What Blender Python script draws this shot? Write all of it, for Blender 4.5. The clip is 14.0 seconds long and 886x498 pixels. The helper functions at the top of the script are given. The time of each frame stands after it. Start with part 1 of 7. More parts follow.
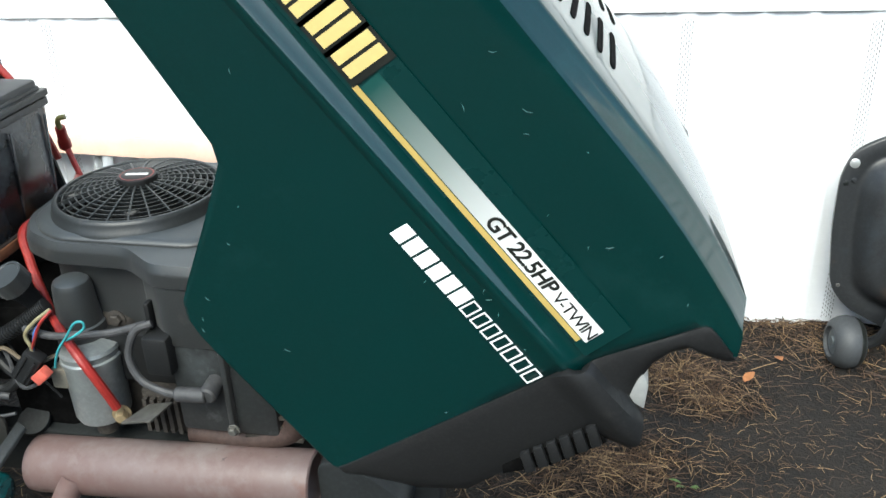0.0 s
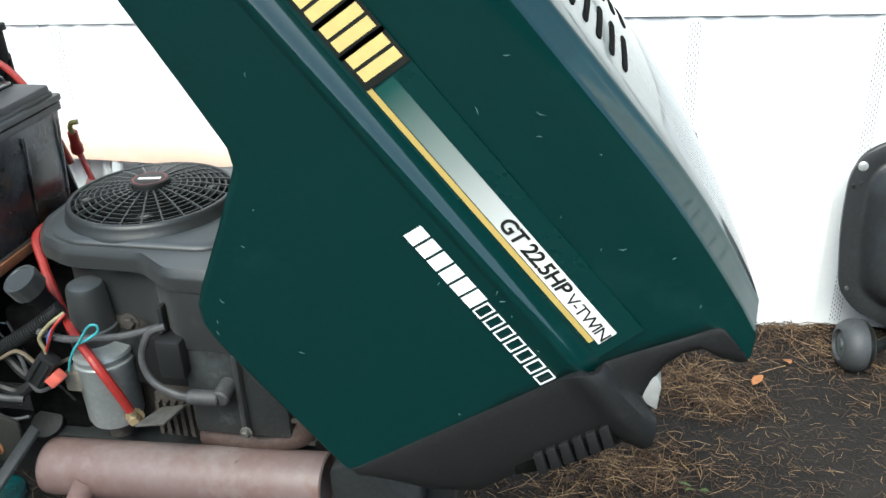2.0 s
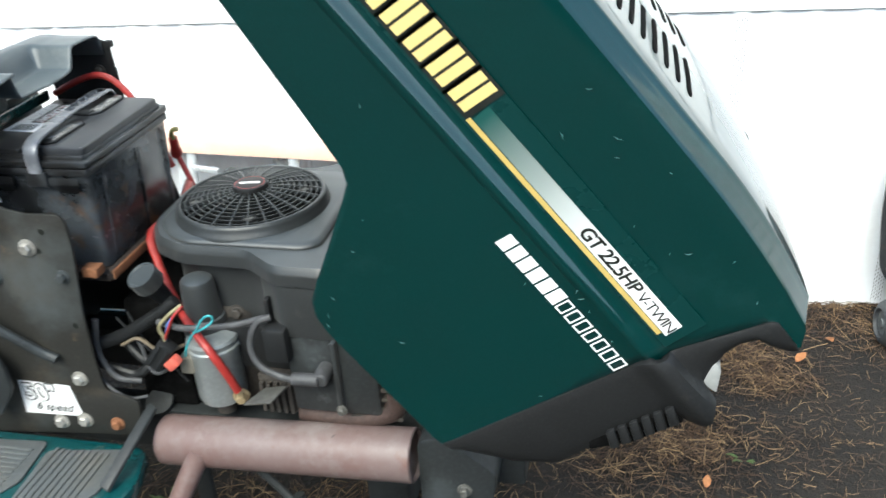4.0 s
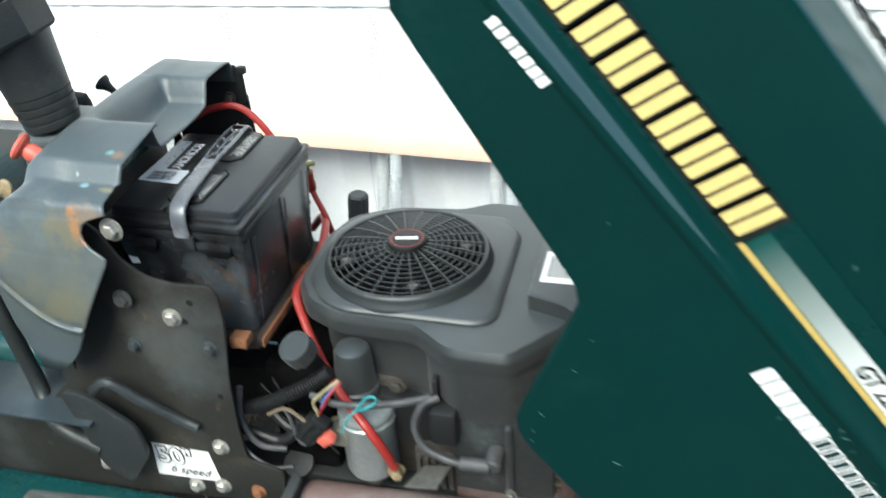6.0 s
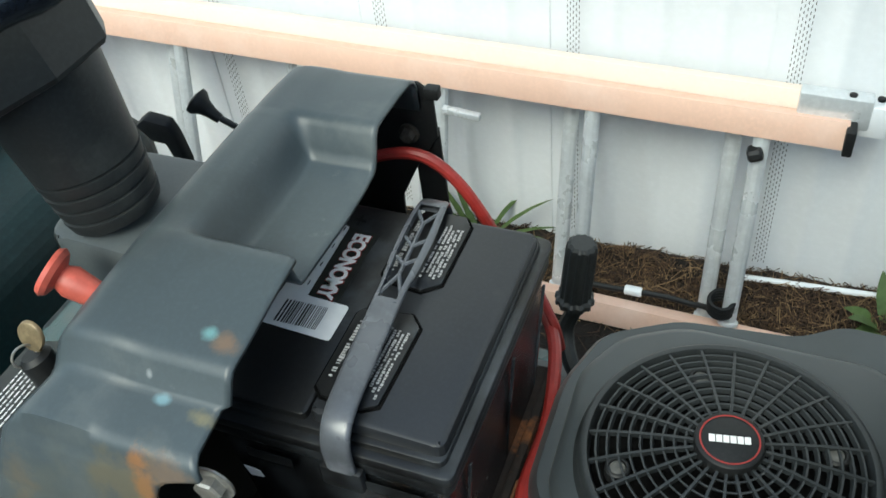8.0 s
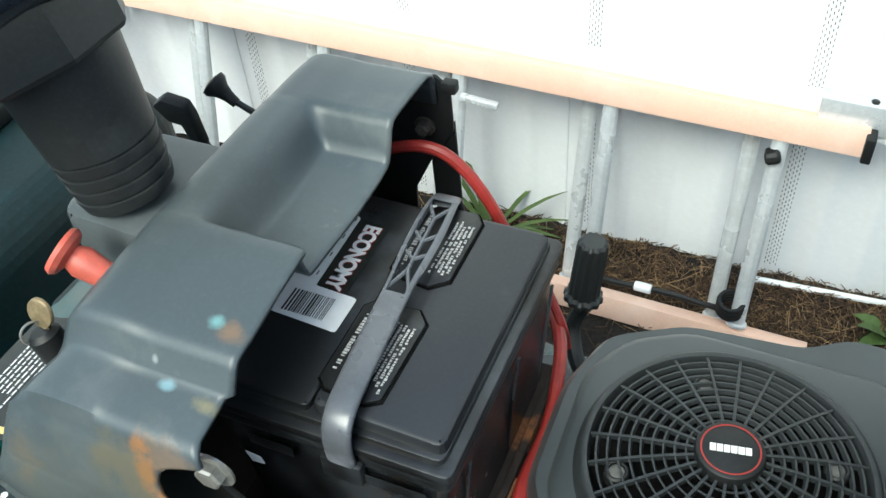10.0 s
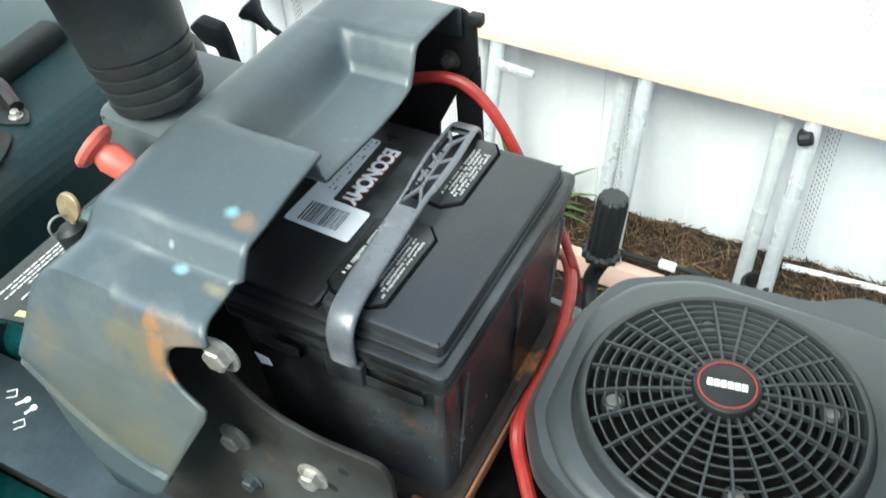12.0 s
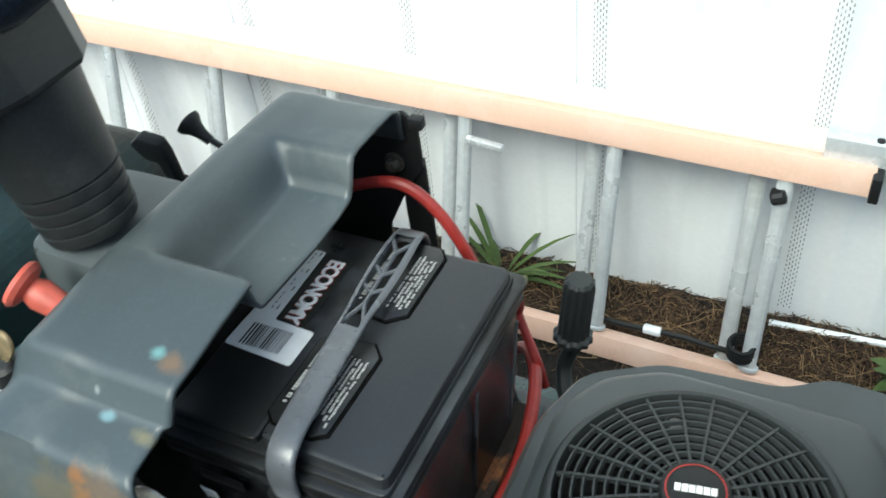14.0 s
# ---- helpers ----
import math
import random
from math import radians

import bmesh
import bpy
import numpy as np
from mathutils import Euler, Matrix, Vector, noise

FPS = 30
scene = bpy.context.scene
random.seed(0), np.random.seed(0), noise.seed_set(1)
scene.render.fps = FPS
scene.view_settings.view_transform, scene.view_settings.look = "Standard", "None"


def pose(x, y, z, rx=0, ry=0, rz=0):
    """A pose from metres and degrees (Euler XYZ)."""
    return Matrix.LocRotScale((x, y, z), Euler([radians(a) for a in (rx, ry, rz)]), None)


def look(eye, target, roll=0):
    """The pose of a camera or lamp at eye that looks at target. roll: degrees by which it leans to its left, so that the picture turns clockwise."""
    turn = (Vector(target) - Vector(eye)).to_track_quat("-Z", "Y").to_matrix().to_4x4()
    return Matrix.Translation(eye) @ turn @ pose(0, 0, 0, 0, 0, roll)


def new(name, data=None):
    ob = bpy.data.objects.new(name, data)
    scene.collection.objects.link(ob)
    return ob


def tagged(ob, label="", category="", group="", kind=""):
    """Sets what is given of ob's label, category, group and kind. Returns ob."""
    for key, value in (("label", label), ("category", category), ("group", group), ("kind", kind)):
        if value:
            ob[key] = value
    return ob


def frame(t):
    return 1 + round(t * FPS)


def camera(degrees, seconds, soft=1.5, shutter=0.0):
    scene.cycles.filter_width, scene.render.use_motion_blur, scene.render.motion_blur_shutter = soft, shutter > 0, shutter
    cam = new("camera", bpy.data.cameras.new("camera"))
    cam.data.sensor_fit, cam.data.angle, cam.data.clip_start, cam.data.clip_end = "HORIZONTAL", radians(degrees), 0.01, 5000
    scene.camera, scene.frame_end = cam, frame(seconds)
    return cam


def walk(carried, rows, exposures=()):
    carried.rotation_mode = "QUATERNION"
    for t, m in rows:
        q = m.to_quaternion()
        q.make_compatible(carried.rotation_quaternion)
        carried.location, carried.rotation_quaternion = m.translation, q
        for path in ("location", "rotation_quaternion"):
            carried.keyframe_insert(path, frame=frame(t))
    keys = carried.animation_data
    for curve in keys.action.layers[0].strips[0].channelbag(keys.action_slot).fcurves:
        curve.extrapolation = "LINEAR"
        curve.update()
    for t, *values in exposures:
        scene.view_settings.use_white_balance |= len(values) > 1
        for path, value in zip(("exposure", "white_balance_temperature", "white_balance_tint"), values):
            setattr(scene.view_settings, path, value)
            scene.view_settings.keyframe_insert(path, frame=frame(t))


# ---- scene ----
# camera: seconds, place, turn (degrees)
cam = camera(52.0, 14.0, soft=1.5, shutter=0.5)
ROWS = [
    (0.0, 0.6804, -1.1149, 1.3079, 62.970, 2.041, 10.710),
    (0.5, 0.6792, -1.1174, 1.3081, 63.035, 2.103, 10.794),
    (1.0, 0.6775, -1.1191, 1.3090, 63.080, 2.126, 10.863),
    (1.5, 0.6742, -1.1207, 1.3080, 63.188, 2.228, 10.846),
    (2.0, 0.6727, -1.1229, 1.3082, 63.297, 2.292, 10.914),
    (2.2, 0.6713, -1.1235, 1.3081, 63.314, 2.274, 10.935),
    (4.3, 0.6325, -1.3020, 1.4670, 60.500, 4.500, 13.573),
    (4.5, 0.6314, -1.3450, 1.5316, 59.103, 5.300, 14.906),
    (5.0, 0.6455, -1.3525, 1.5601, 58.546, 4.523, 15.854),
    (5.5, 0.5866, -1.2252, 1.5294, 58.603, 4.611, 16.794),
    (6.0, 0.3742, -1.0596, 1.5286, 56.892, 3.612, 14.480),
    (6.5, 0.2440, -0.8472, 1.5069, 55.165, 6.298, 14.926),
    (7.0, 0.0814, -0.6237, 1.4834, 54.630, 5.630, 16.456),
    (7.5, 0.0074, -0.4990, 1.4552, 50.207, 5.371, 19.838),
    (8.0, -0.0090, -0.4672, 1.4555, 47.027, 5.233, 20.947),
    (8.2, -0.0116, -0.4669, 1.4600, 46.520, 4.899, 21.144),
    (10.5, -0.0084, -0.4575, 1.4637, 45.765, 3.576, 24.030),
    (11.0, 0.0153, -0.4812, 1.4446, 44.301, 4.062, 25.148),
    (11.5, 0.0269, -0.5034, 1.4352, 43.109, 3.249, 26.130),
    (12.0, 0.0305, -0.5013, 1.4337, 45.881, 2.777, 27.534),
    (12.5, 0.0266, -0.4907, 1.4407, 47.494, 2.982, 28.661),
    (13.0, 0.0248, -0.4785, 1.4464, 48.126, 4.341, 28.507),
    (13.5, 0.0270, -0.4649, 1.4345, 48.924, 4.708, 26.461),
    (14.0, 0.0492, -0.4372, 1.4490, 49.157, 5.366, 25.109),
]
# exposure on the way: seconds, stops, kelvin, tint
EXPOSURES = [(t, e, 6500, 0 if t < 6 else -6) for t, e in ((0.0, 1.57), (2.2, 1.57), (4.3, 1.82), (5.5, 1.82), (6.5, 1.5), (7.0, 1.2), (7.5, 0.72), (8.2, 0.97), (10.3, 1.35), (10.6, 1.35), (11.0, 1.35), (11.5, 1.65), (12.0, 1.9), (12.5, 1.8), (13.0, 1.55), (13.5, 1.4), (14.0, 1.2))]
walk(cam, [(t, pose(x, y, z, rx, ry, rz)) for t, x, y, z, rx, ry, rz in ROWS], EXPOSURES)
# ==== end of walk ====
# ---- sky, sun, exposure ----
world = bpy.data.worlds.new("sky")
scene.world = world
world.use_nodes = True
wn = world.node_tree
sky = wn.nodes.new("ShaderNodeTexSky")
sky.sky_type = 'NISHITA'
sky.sun_disc = False
sky.sun_elevation, sky.sun_rotation = radians(50), radians(188)
sky.air_density, sky.dust_density, sky.ozone_density = 1.0, 2.0, 1.0
bg = wn.nodes["Background"]
bg.inputs["Strength"].default_value = 0.13
wn.links.new(sky.outputs[0], bg.inputs["Color"])
sun = new("sun", bpy.data.lights.new("sun", 'SUN'))
sun.data.energy, sun.data.angle, sun.data.color = 1.5, radians(40), (1.0, 0.985, 0.95)
sun.matrix_world = look((0, 0, 8), (0.95, 6.65, 0.0))


# ---- materials ----
def material(name, colour, rough=0.6, metal=0.0, tint=None, spread=0.5, size=8.0, fine=90.0, bump=0.15, depth=0.002, coat=0.0, marks=None, gloss=0.5):
    """Principled surface with colour drift at two scales, fine relief and, if given, marks (colour, scale, from, to)."""
    m = bpy.data.materials.new(name)
    m.use_nodes = True
    nt = m.node_tree
    b = nt.nodes["Principled BSDF"]
    co = nt.nodes.new("ShaderNodeTexCoord")

    def noise_node(scale, detail=5.0, rough_=0.6):
        n = nt.nodes.new("ShaderNodeTexNoise")
        n.inputs["Scale"].default_value, n.inputs["Detail"].default_value, n.inputs["Roughness"].default_value = scale, detail, rough_
        nt.links.new(co.outputs["Object"], n.inputs["Vector"])
        return n

    def ramp(src, lo, hi):
        r = nt.nodes.new("ShaderNodeMapRange")
        r.inputs["From Min"].default_value, r.inputs["From Max"].default_value = lo, hi
        nt.links.new(src, r.inputs["Value"])
        return r.outputs["Result"]

    def mix(fac, a, b_):
        x = nt.nodes.new("ShaderNodeMix")
        x.data_type = 'RGBA'
        nt.links.new(fac, x.inputs["Factor"])
        for k, v in ((6, a), (7, b_)):
            if isinstance(v, tuple):
                x.inputs[k].default_value = (*v, 1)
            else:
                nt.links.new(v, x.inputs[k])
        return x.outputs[2]

    big, small = noise_node(size), noise_node(fine, 3.0)
    tint = tint or tuple(c * (1 - spread) for c in colour)
    col = mix(ramp(big.outputs["Fac"], 0.3, 0.75), colour, tint)
    col = mix(ramp(small.outputs["Fac"], 0.45, 0.8), col, tuple(min(1, c * (1 + 0.35 * spread) + 0.01 * spread) for c in colour))
    for mc, sc, lo, hi in (marks or ()):
        col = mix(ramp(noise_node(sc, 6.0, 0.65).outputs["Fac"], lo, hi), col, mc)
    nt.links.new(col, b.inputs["Base Color"])
    rr = nt.nodes.new("ShaderNodeMapRange")
    rr.inputs["To Min"].default_value, rr.inputs["To Max"].default_value = max(0.04, rough - 0.12), min(1, rough + 0.12)
    nt.links.new(big.outputs["Fac"], rr.inputs["Value"])
    nt.links.new(rr.outputs["Result"], b.inputs["Roughness"])
    b.inputs["Metallic"].default_value = metal
    b.inputs["Specular IOR Level"].default_value = gloss
    if coat:
        b.inputs["Coat Weight"].default_value, b.inputs["Coat Roughness"].default_value = coat, 0.06
    if bump:
        bp = nt.nodes.new("ShaderNodeBump")
        bp.inputs["Strength"].default_value, bp.inputs["Distance"].default_value = bump, depth
        nt.links.new(small.outputs["Fac"], bp.inputs["Height"])
        nt.links.new(bp.outputs["Normal"], b.inputs["Normal"])
    return m


def top_lit(m, top_tint, amount=0.8, size=9.0):
    """Light from above put into the colour: paler where faces look up, broken by noise."""
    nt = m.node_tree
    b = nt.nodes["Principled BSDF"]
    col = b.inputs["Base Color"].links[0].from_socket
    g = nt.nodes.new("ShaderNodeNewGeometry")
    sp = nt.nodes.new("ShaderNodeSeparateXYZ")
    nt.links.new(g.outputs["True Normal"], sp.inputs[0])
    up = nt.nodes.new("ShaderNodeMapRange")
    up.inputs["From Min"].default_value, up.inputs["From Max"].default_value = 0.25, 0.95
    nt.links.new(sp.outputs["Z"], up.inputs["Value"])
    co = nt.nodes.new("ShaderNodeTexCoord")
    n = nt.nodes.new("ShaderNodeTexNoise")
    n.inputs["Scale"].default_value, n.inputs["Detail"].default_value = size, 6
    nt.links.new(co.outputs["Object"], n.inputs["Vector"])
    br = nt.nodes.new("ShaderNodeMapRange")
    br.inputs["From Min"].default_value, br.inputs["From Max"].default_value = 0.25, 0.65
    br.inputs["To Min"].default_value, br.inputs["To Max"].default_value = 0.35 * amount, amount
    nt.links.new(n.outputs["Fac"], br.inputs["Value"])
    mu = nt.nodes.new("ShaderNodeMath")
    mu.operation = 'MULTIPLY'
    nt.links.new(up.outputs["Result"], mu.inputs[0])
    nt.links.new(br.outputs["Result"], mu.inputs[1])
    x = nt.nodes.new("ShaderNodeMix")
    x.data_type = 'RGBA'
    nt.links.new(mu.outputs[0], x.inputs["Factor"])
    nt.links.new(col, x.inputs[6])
    x.inputs[7].default_value = (*top_tint, 1)
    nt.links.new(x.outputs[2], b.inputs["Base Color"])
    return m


GREEN = material("green_paint", (0.0006, 0.0225, 0.0212), 0.34, tint=(0.0006, 0.018, 0.0172), spread=0.04, size=3, fine=240, bump=0, coat=0.75, gloss=0.1,
                 marks=[((0.006, 0.036, 0.034), 9, 0.58, 0.85), ((0.12, 0.21, 0.20), 38, 0.765, 0.79), ((0.012, 0.045, 0.043), 5, 0.66, 0.74)])
FENDER = material("green_fender_paint", (0.003, 0.050, 0.052), 0.25, tint=(0.004, 0.032, 0.034), size=5, fine=120, bump=0.03, coat=0.3,
                  marks=[((0.05, 0.075, 0.072), 5, 0.52, 0.75), ((0.09, 0.095, 0.085), 16, 0.60, 0.8)])
SCUFF = material("paint_scuff", (0.11, 0.22, 0.21), 0.5, spread=0.5, size=60, fine=200, bump=0)
# flat black that paints the shade inside gaps and openings
HOLLOW_SHADE = material("hollow_shade", (0.0035, 0.0035, 0.0035), 0.95, bump=0, gloss=0.05)
GREEN.node_tree.nodes["Principled BSDF"].inputs["Coat IOR"].default_value = 1.75
LINER = material("hood_inside", (0.035, 0.032, 0.022), 0.8, size=10, bump=0.3)
BLACKPL = material("black_plastic", (0.012, 0.0128, 0.0135), 0.5, gloss=0.35, spread=0.3, size=9, fine=300, bump=0.08, depth=0.0008, marks=[((0.06, 0.06, 0.058), 25, 0.64, 0.85)])
NOSE = material("nose_plastic", (0.013, 0.0135, 0.014), 0.5, gloss=0.3, spread=0.4, size=7, fine=260, bump=0.1, depth=0.0008, marks=[((0.06, 0.058, 0.052), 18, 0.62, 0.9), ((0.2, 0.2, 0.2), 50, 0.78, 0.8)])
# paler tint on the upward faces paints in light from above
SHROUD = top_lit(material("shroud_plastic", (0.021, 0.0232, 0.0240), 0.42, spread=0.3, size=7, fine=320, bump=0.06, depth=0.0006, marks=[((0.07, 0.068, 0.062), 12, 0.60, 0.85), ((0.25, 0.25, 0.24), 46, 0.78, 0.80)]), (0.041, 0.050, 0.056), 0.95)
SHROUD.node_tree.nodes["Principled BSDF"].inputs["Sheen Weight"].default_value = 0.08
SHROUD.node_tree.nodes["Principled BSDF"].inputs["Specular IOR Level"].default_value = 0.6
BELLOWS = material("bellows_plastic", (0.026, 0.029, 0.030), 0.5, spread=0.3, size=8, fine=260, bump=0.06, depth=0.0006, marks=[((0.075, 0.078, 0.072), 10, 0.58, 0.8), ((0.2, 0.2, 0.19), 40, 0.76, 0.8)])
SCREEN = material("screen_plastic", (0.024, 0.0275, 0.0295), 0.42, spread=0.3, size=12, fine=300, bump=0.05, depth=0.0006, marks=[((0.06, 0.06, 0.058), 25, 0.60, 0.8)])
BATTERY = material("battery_case", (0.0105, 0.0108, 0.0115), 0.36, spread=0.3, size=12, fine=220, bump=0.05, depth=0.0006, marks=[((0.060, 0.069, 0.080), 6, 0.46, 0.66), ((0.12, 0.125, 0.13), 45, 0.70, 0.78)])
CASE = material("battery_side", (0.0115, 0.0125, 0.014), 0.24, gloss=0.75, spread=0.3, size=10, fine=220, bump=0.05, depth=0.0006, marks=[((0.085, 0.098, 0.112), 6, 0.43, 0.62), ((0.12, 0.068, 0.036), 9, 0.57, 0.70), ((0.14, 0.145, 0.15), 45, 0.70, 0.78)])
LIDTOP = material("battery_lid_plastic", (0.0215, 0.0235, 0.0275), 0.40, spread=0.25, size=9, fine=320, bump=0.06, depth=0.0006, marks=[((0.05, 0.05, 0.052), 14, 0.60, 0.8), ((0.12, 0.12, 0.12), 70, 0.74, 0.82)])
STRAP = material("strap_rubber", (0.105, 0.112, 0.128), 0.30, tint=(0.050, 0.055, 0.062), spread=0.12, size=7, fine=200, bump=0.01, gloss=0.7, marks=[((0.24, 0.25, 0.28), 9, 0.52, 0.66), ((0.04, 0.042, 0.046), 14, 0.58, 0.72)])
CHASSIS = material("chassis_paint", (0.021, 0.024, 0.025), 0.5, gloss=0.4, spread=0.4, size=8, fine=160, bump=0.08, marks=[((0.10, 0.07, 0.045), 11, 0.66, 0.8), ((0.060, 0.070, 0.074), 2.6, 0.50, 0.66), ((0.08, 0.085, 0.085), 20, 0.62, 0.8)])
STEEL = material("zinc_bolt", (0.48, 0.46, 0.42), 0.35, 0.6, size=60, bump=0.1)
DULLSTEEL = material("dull_screw", (0.12, 0.118, 0.108), 0.5, 0.3, size=60, bump=0.1)
PAD = material("foot_rubber", (0.082, 0.090, 0.090), 0.6, spread=0.4, size=14, fine=160, bump=0.2, marks=[((0.10, 0.098, 0.085), 7, 0.52, 0.72)])
ALU = material("aluminium", (0.66, 0.69, 0.71), 0.30, 0.30, spread=0.2, size=12, fine=80, bump=0.08, marks=[((0.40, 0.38, 0.33), 26, 0.70, 0.82)])
FIBRE = material("fibreglass_rail", (0.80, 0.53, 0.41), 0.55, spread=0.1, size=5, fine=140, bump=0.06, marks=[((0.84, 0.62, 0.52), 6, 0.5, 0.8)])
FIBREPALE = material("bleached_rail", (0.86, 0.72, 0.62), 0.6, spread=0.08, size=5, fine=140, bump=0.06)
VINYL = material("white_vinyl", (0.84, 0.87, 0.90), 0.42, spread=0.06, size=2.5, fine=60, bump=0.03)
SIDING = material("white_siding", (0.83, 0.84, 0.84), 0.45, spread=0.05, size=1.5, fine=60, bump=0.03)
SLOT = material("vent_shadow", (0.05, 0.05, 0.05), 0.9, bump=0)
MUFFLER = material("muffler_steel", (0.145, 0.108, 0.103), 0.5, 0.0, tint=(0.118, 0.066, 0.058), spread=0.2, size=5, fine=60, bump=0.12, depth=0.001, marks=[((0.19, 0.160, 0.154), 7, 0.52, 0.66), ((0.11, 0.045, 0.03), 12, 0.60, 0.74), ((0.24, 0.215, 0.18), 17, 0.68, 0.76), ((0.05, 0.04, 0.036), 55, 0.66, 0.74)])
RUST = material("rusty_steel", (0.24, 0.10, 0.045), 0.8, 0.2, size=15, fine=120, bump=0.4)
RUSTY_TRAY = material("rusty_tray", (0.024, 0.015, 0.011), 0.85, 0.1, tint=(0.012, 0.010, 0.009), size=22, fine=150, bump=0.4, marks=[((0.26, 0.095, 0.03), 13, 0.60, 0.70)])
RED = material("red_cable", (0.30, 0.024, 0.020), 0.42, spread=0.35, size=30, bump=0.04, marks=[((0.12, 0.015, 0.012), 20, 0.62, 0.75)])
REDKNOB = material("red_knob_plastic", (0.62, 0.125, 0.09), 0.42, spread=0.3, size=30, bump=0.05, marks=[((0.70, 0.42, 0.38), 50, 0.66, 0.8)])
GREYWIRE = material("grey_rubber_lead", (0.050, 0.051, 0.054), 0.6, size=30, bump=0.1)
STARTER = material("starter_casing", (0.30, 0.325, 0.325), 0.38, 0.45, spread=0.3, size=18, fine=130, bump=0.2)
CASTALU = material("cast_block", (0.050, 0.043, 0.036), 0.7, 0.2, spread=0.6, size=16, fine=160, bump=0.4)
TYRE = material("tyre_rubber", (0.14, 0.145, 0.135), 0.85, spread=0.4, size=14, fine=160, bump=0.3)
YELLOW = material("decal_yellow", (0.66, 0.51, 0.20), 0.4, spread=0.12, bump=0)
GOLD = material("decal_gold", (0.48, 0.35, 0.11), 0.4, spread=0.12, bump=0)
DECALBLACK = material("decal_black", (0.012, 0.014, 0.012), 0.4, bump=0)
WHITE = material("decal_white", (0.80, 0.80, 0.80), 0.45, spread=0.08, size=30, bump=0)
PRINT = material("warning_ink", (0.42, 0.42, 0.42), 0.5, spread=0.3, size=60, bump=0)
SILVER = material("label_silver", (0.40, 0.41, 0.40), 0.35, 0.3, spread=0.25, size=25, bump=0)
WHEELBLUE = material("wheel_plastic", (0.010, 0.014, 0.022), 0.18, spread=0.3, size=10, fine=200, bump=0.02)
GREENLEAF = material("weed_leaf", (0.075, 0.125, 0.03), 0.55, spread=0.4, size=20, bump=0.1)
BRASS = material("key_brass", (0.34, 0.26, 0.15), 0.45, 0.3, bump=0.1)
BLUEWIRE = material("teal_wire", (0.05, 0.33, 0.36), 0.45, bump=0)
YELLOWWIRE = material("yellow_green_wire", (0.16, 0.16, 0.05), 0.45, bump=0)
DECK = material("deck_paint", (0.022, 0.024, 0.026), 0.4, spread=0.4, size=7, fine=140, bump=0.08, marks=[((0.085, 0.05, 0.03), 6, 0.58, 0.75), ((0.04, 0.05, 0.06), 4, 0.55, 0.75)])


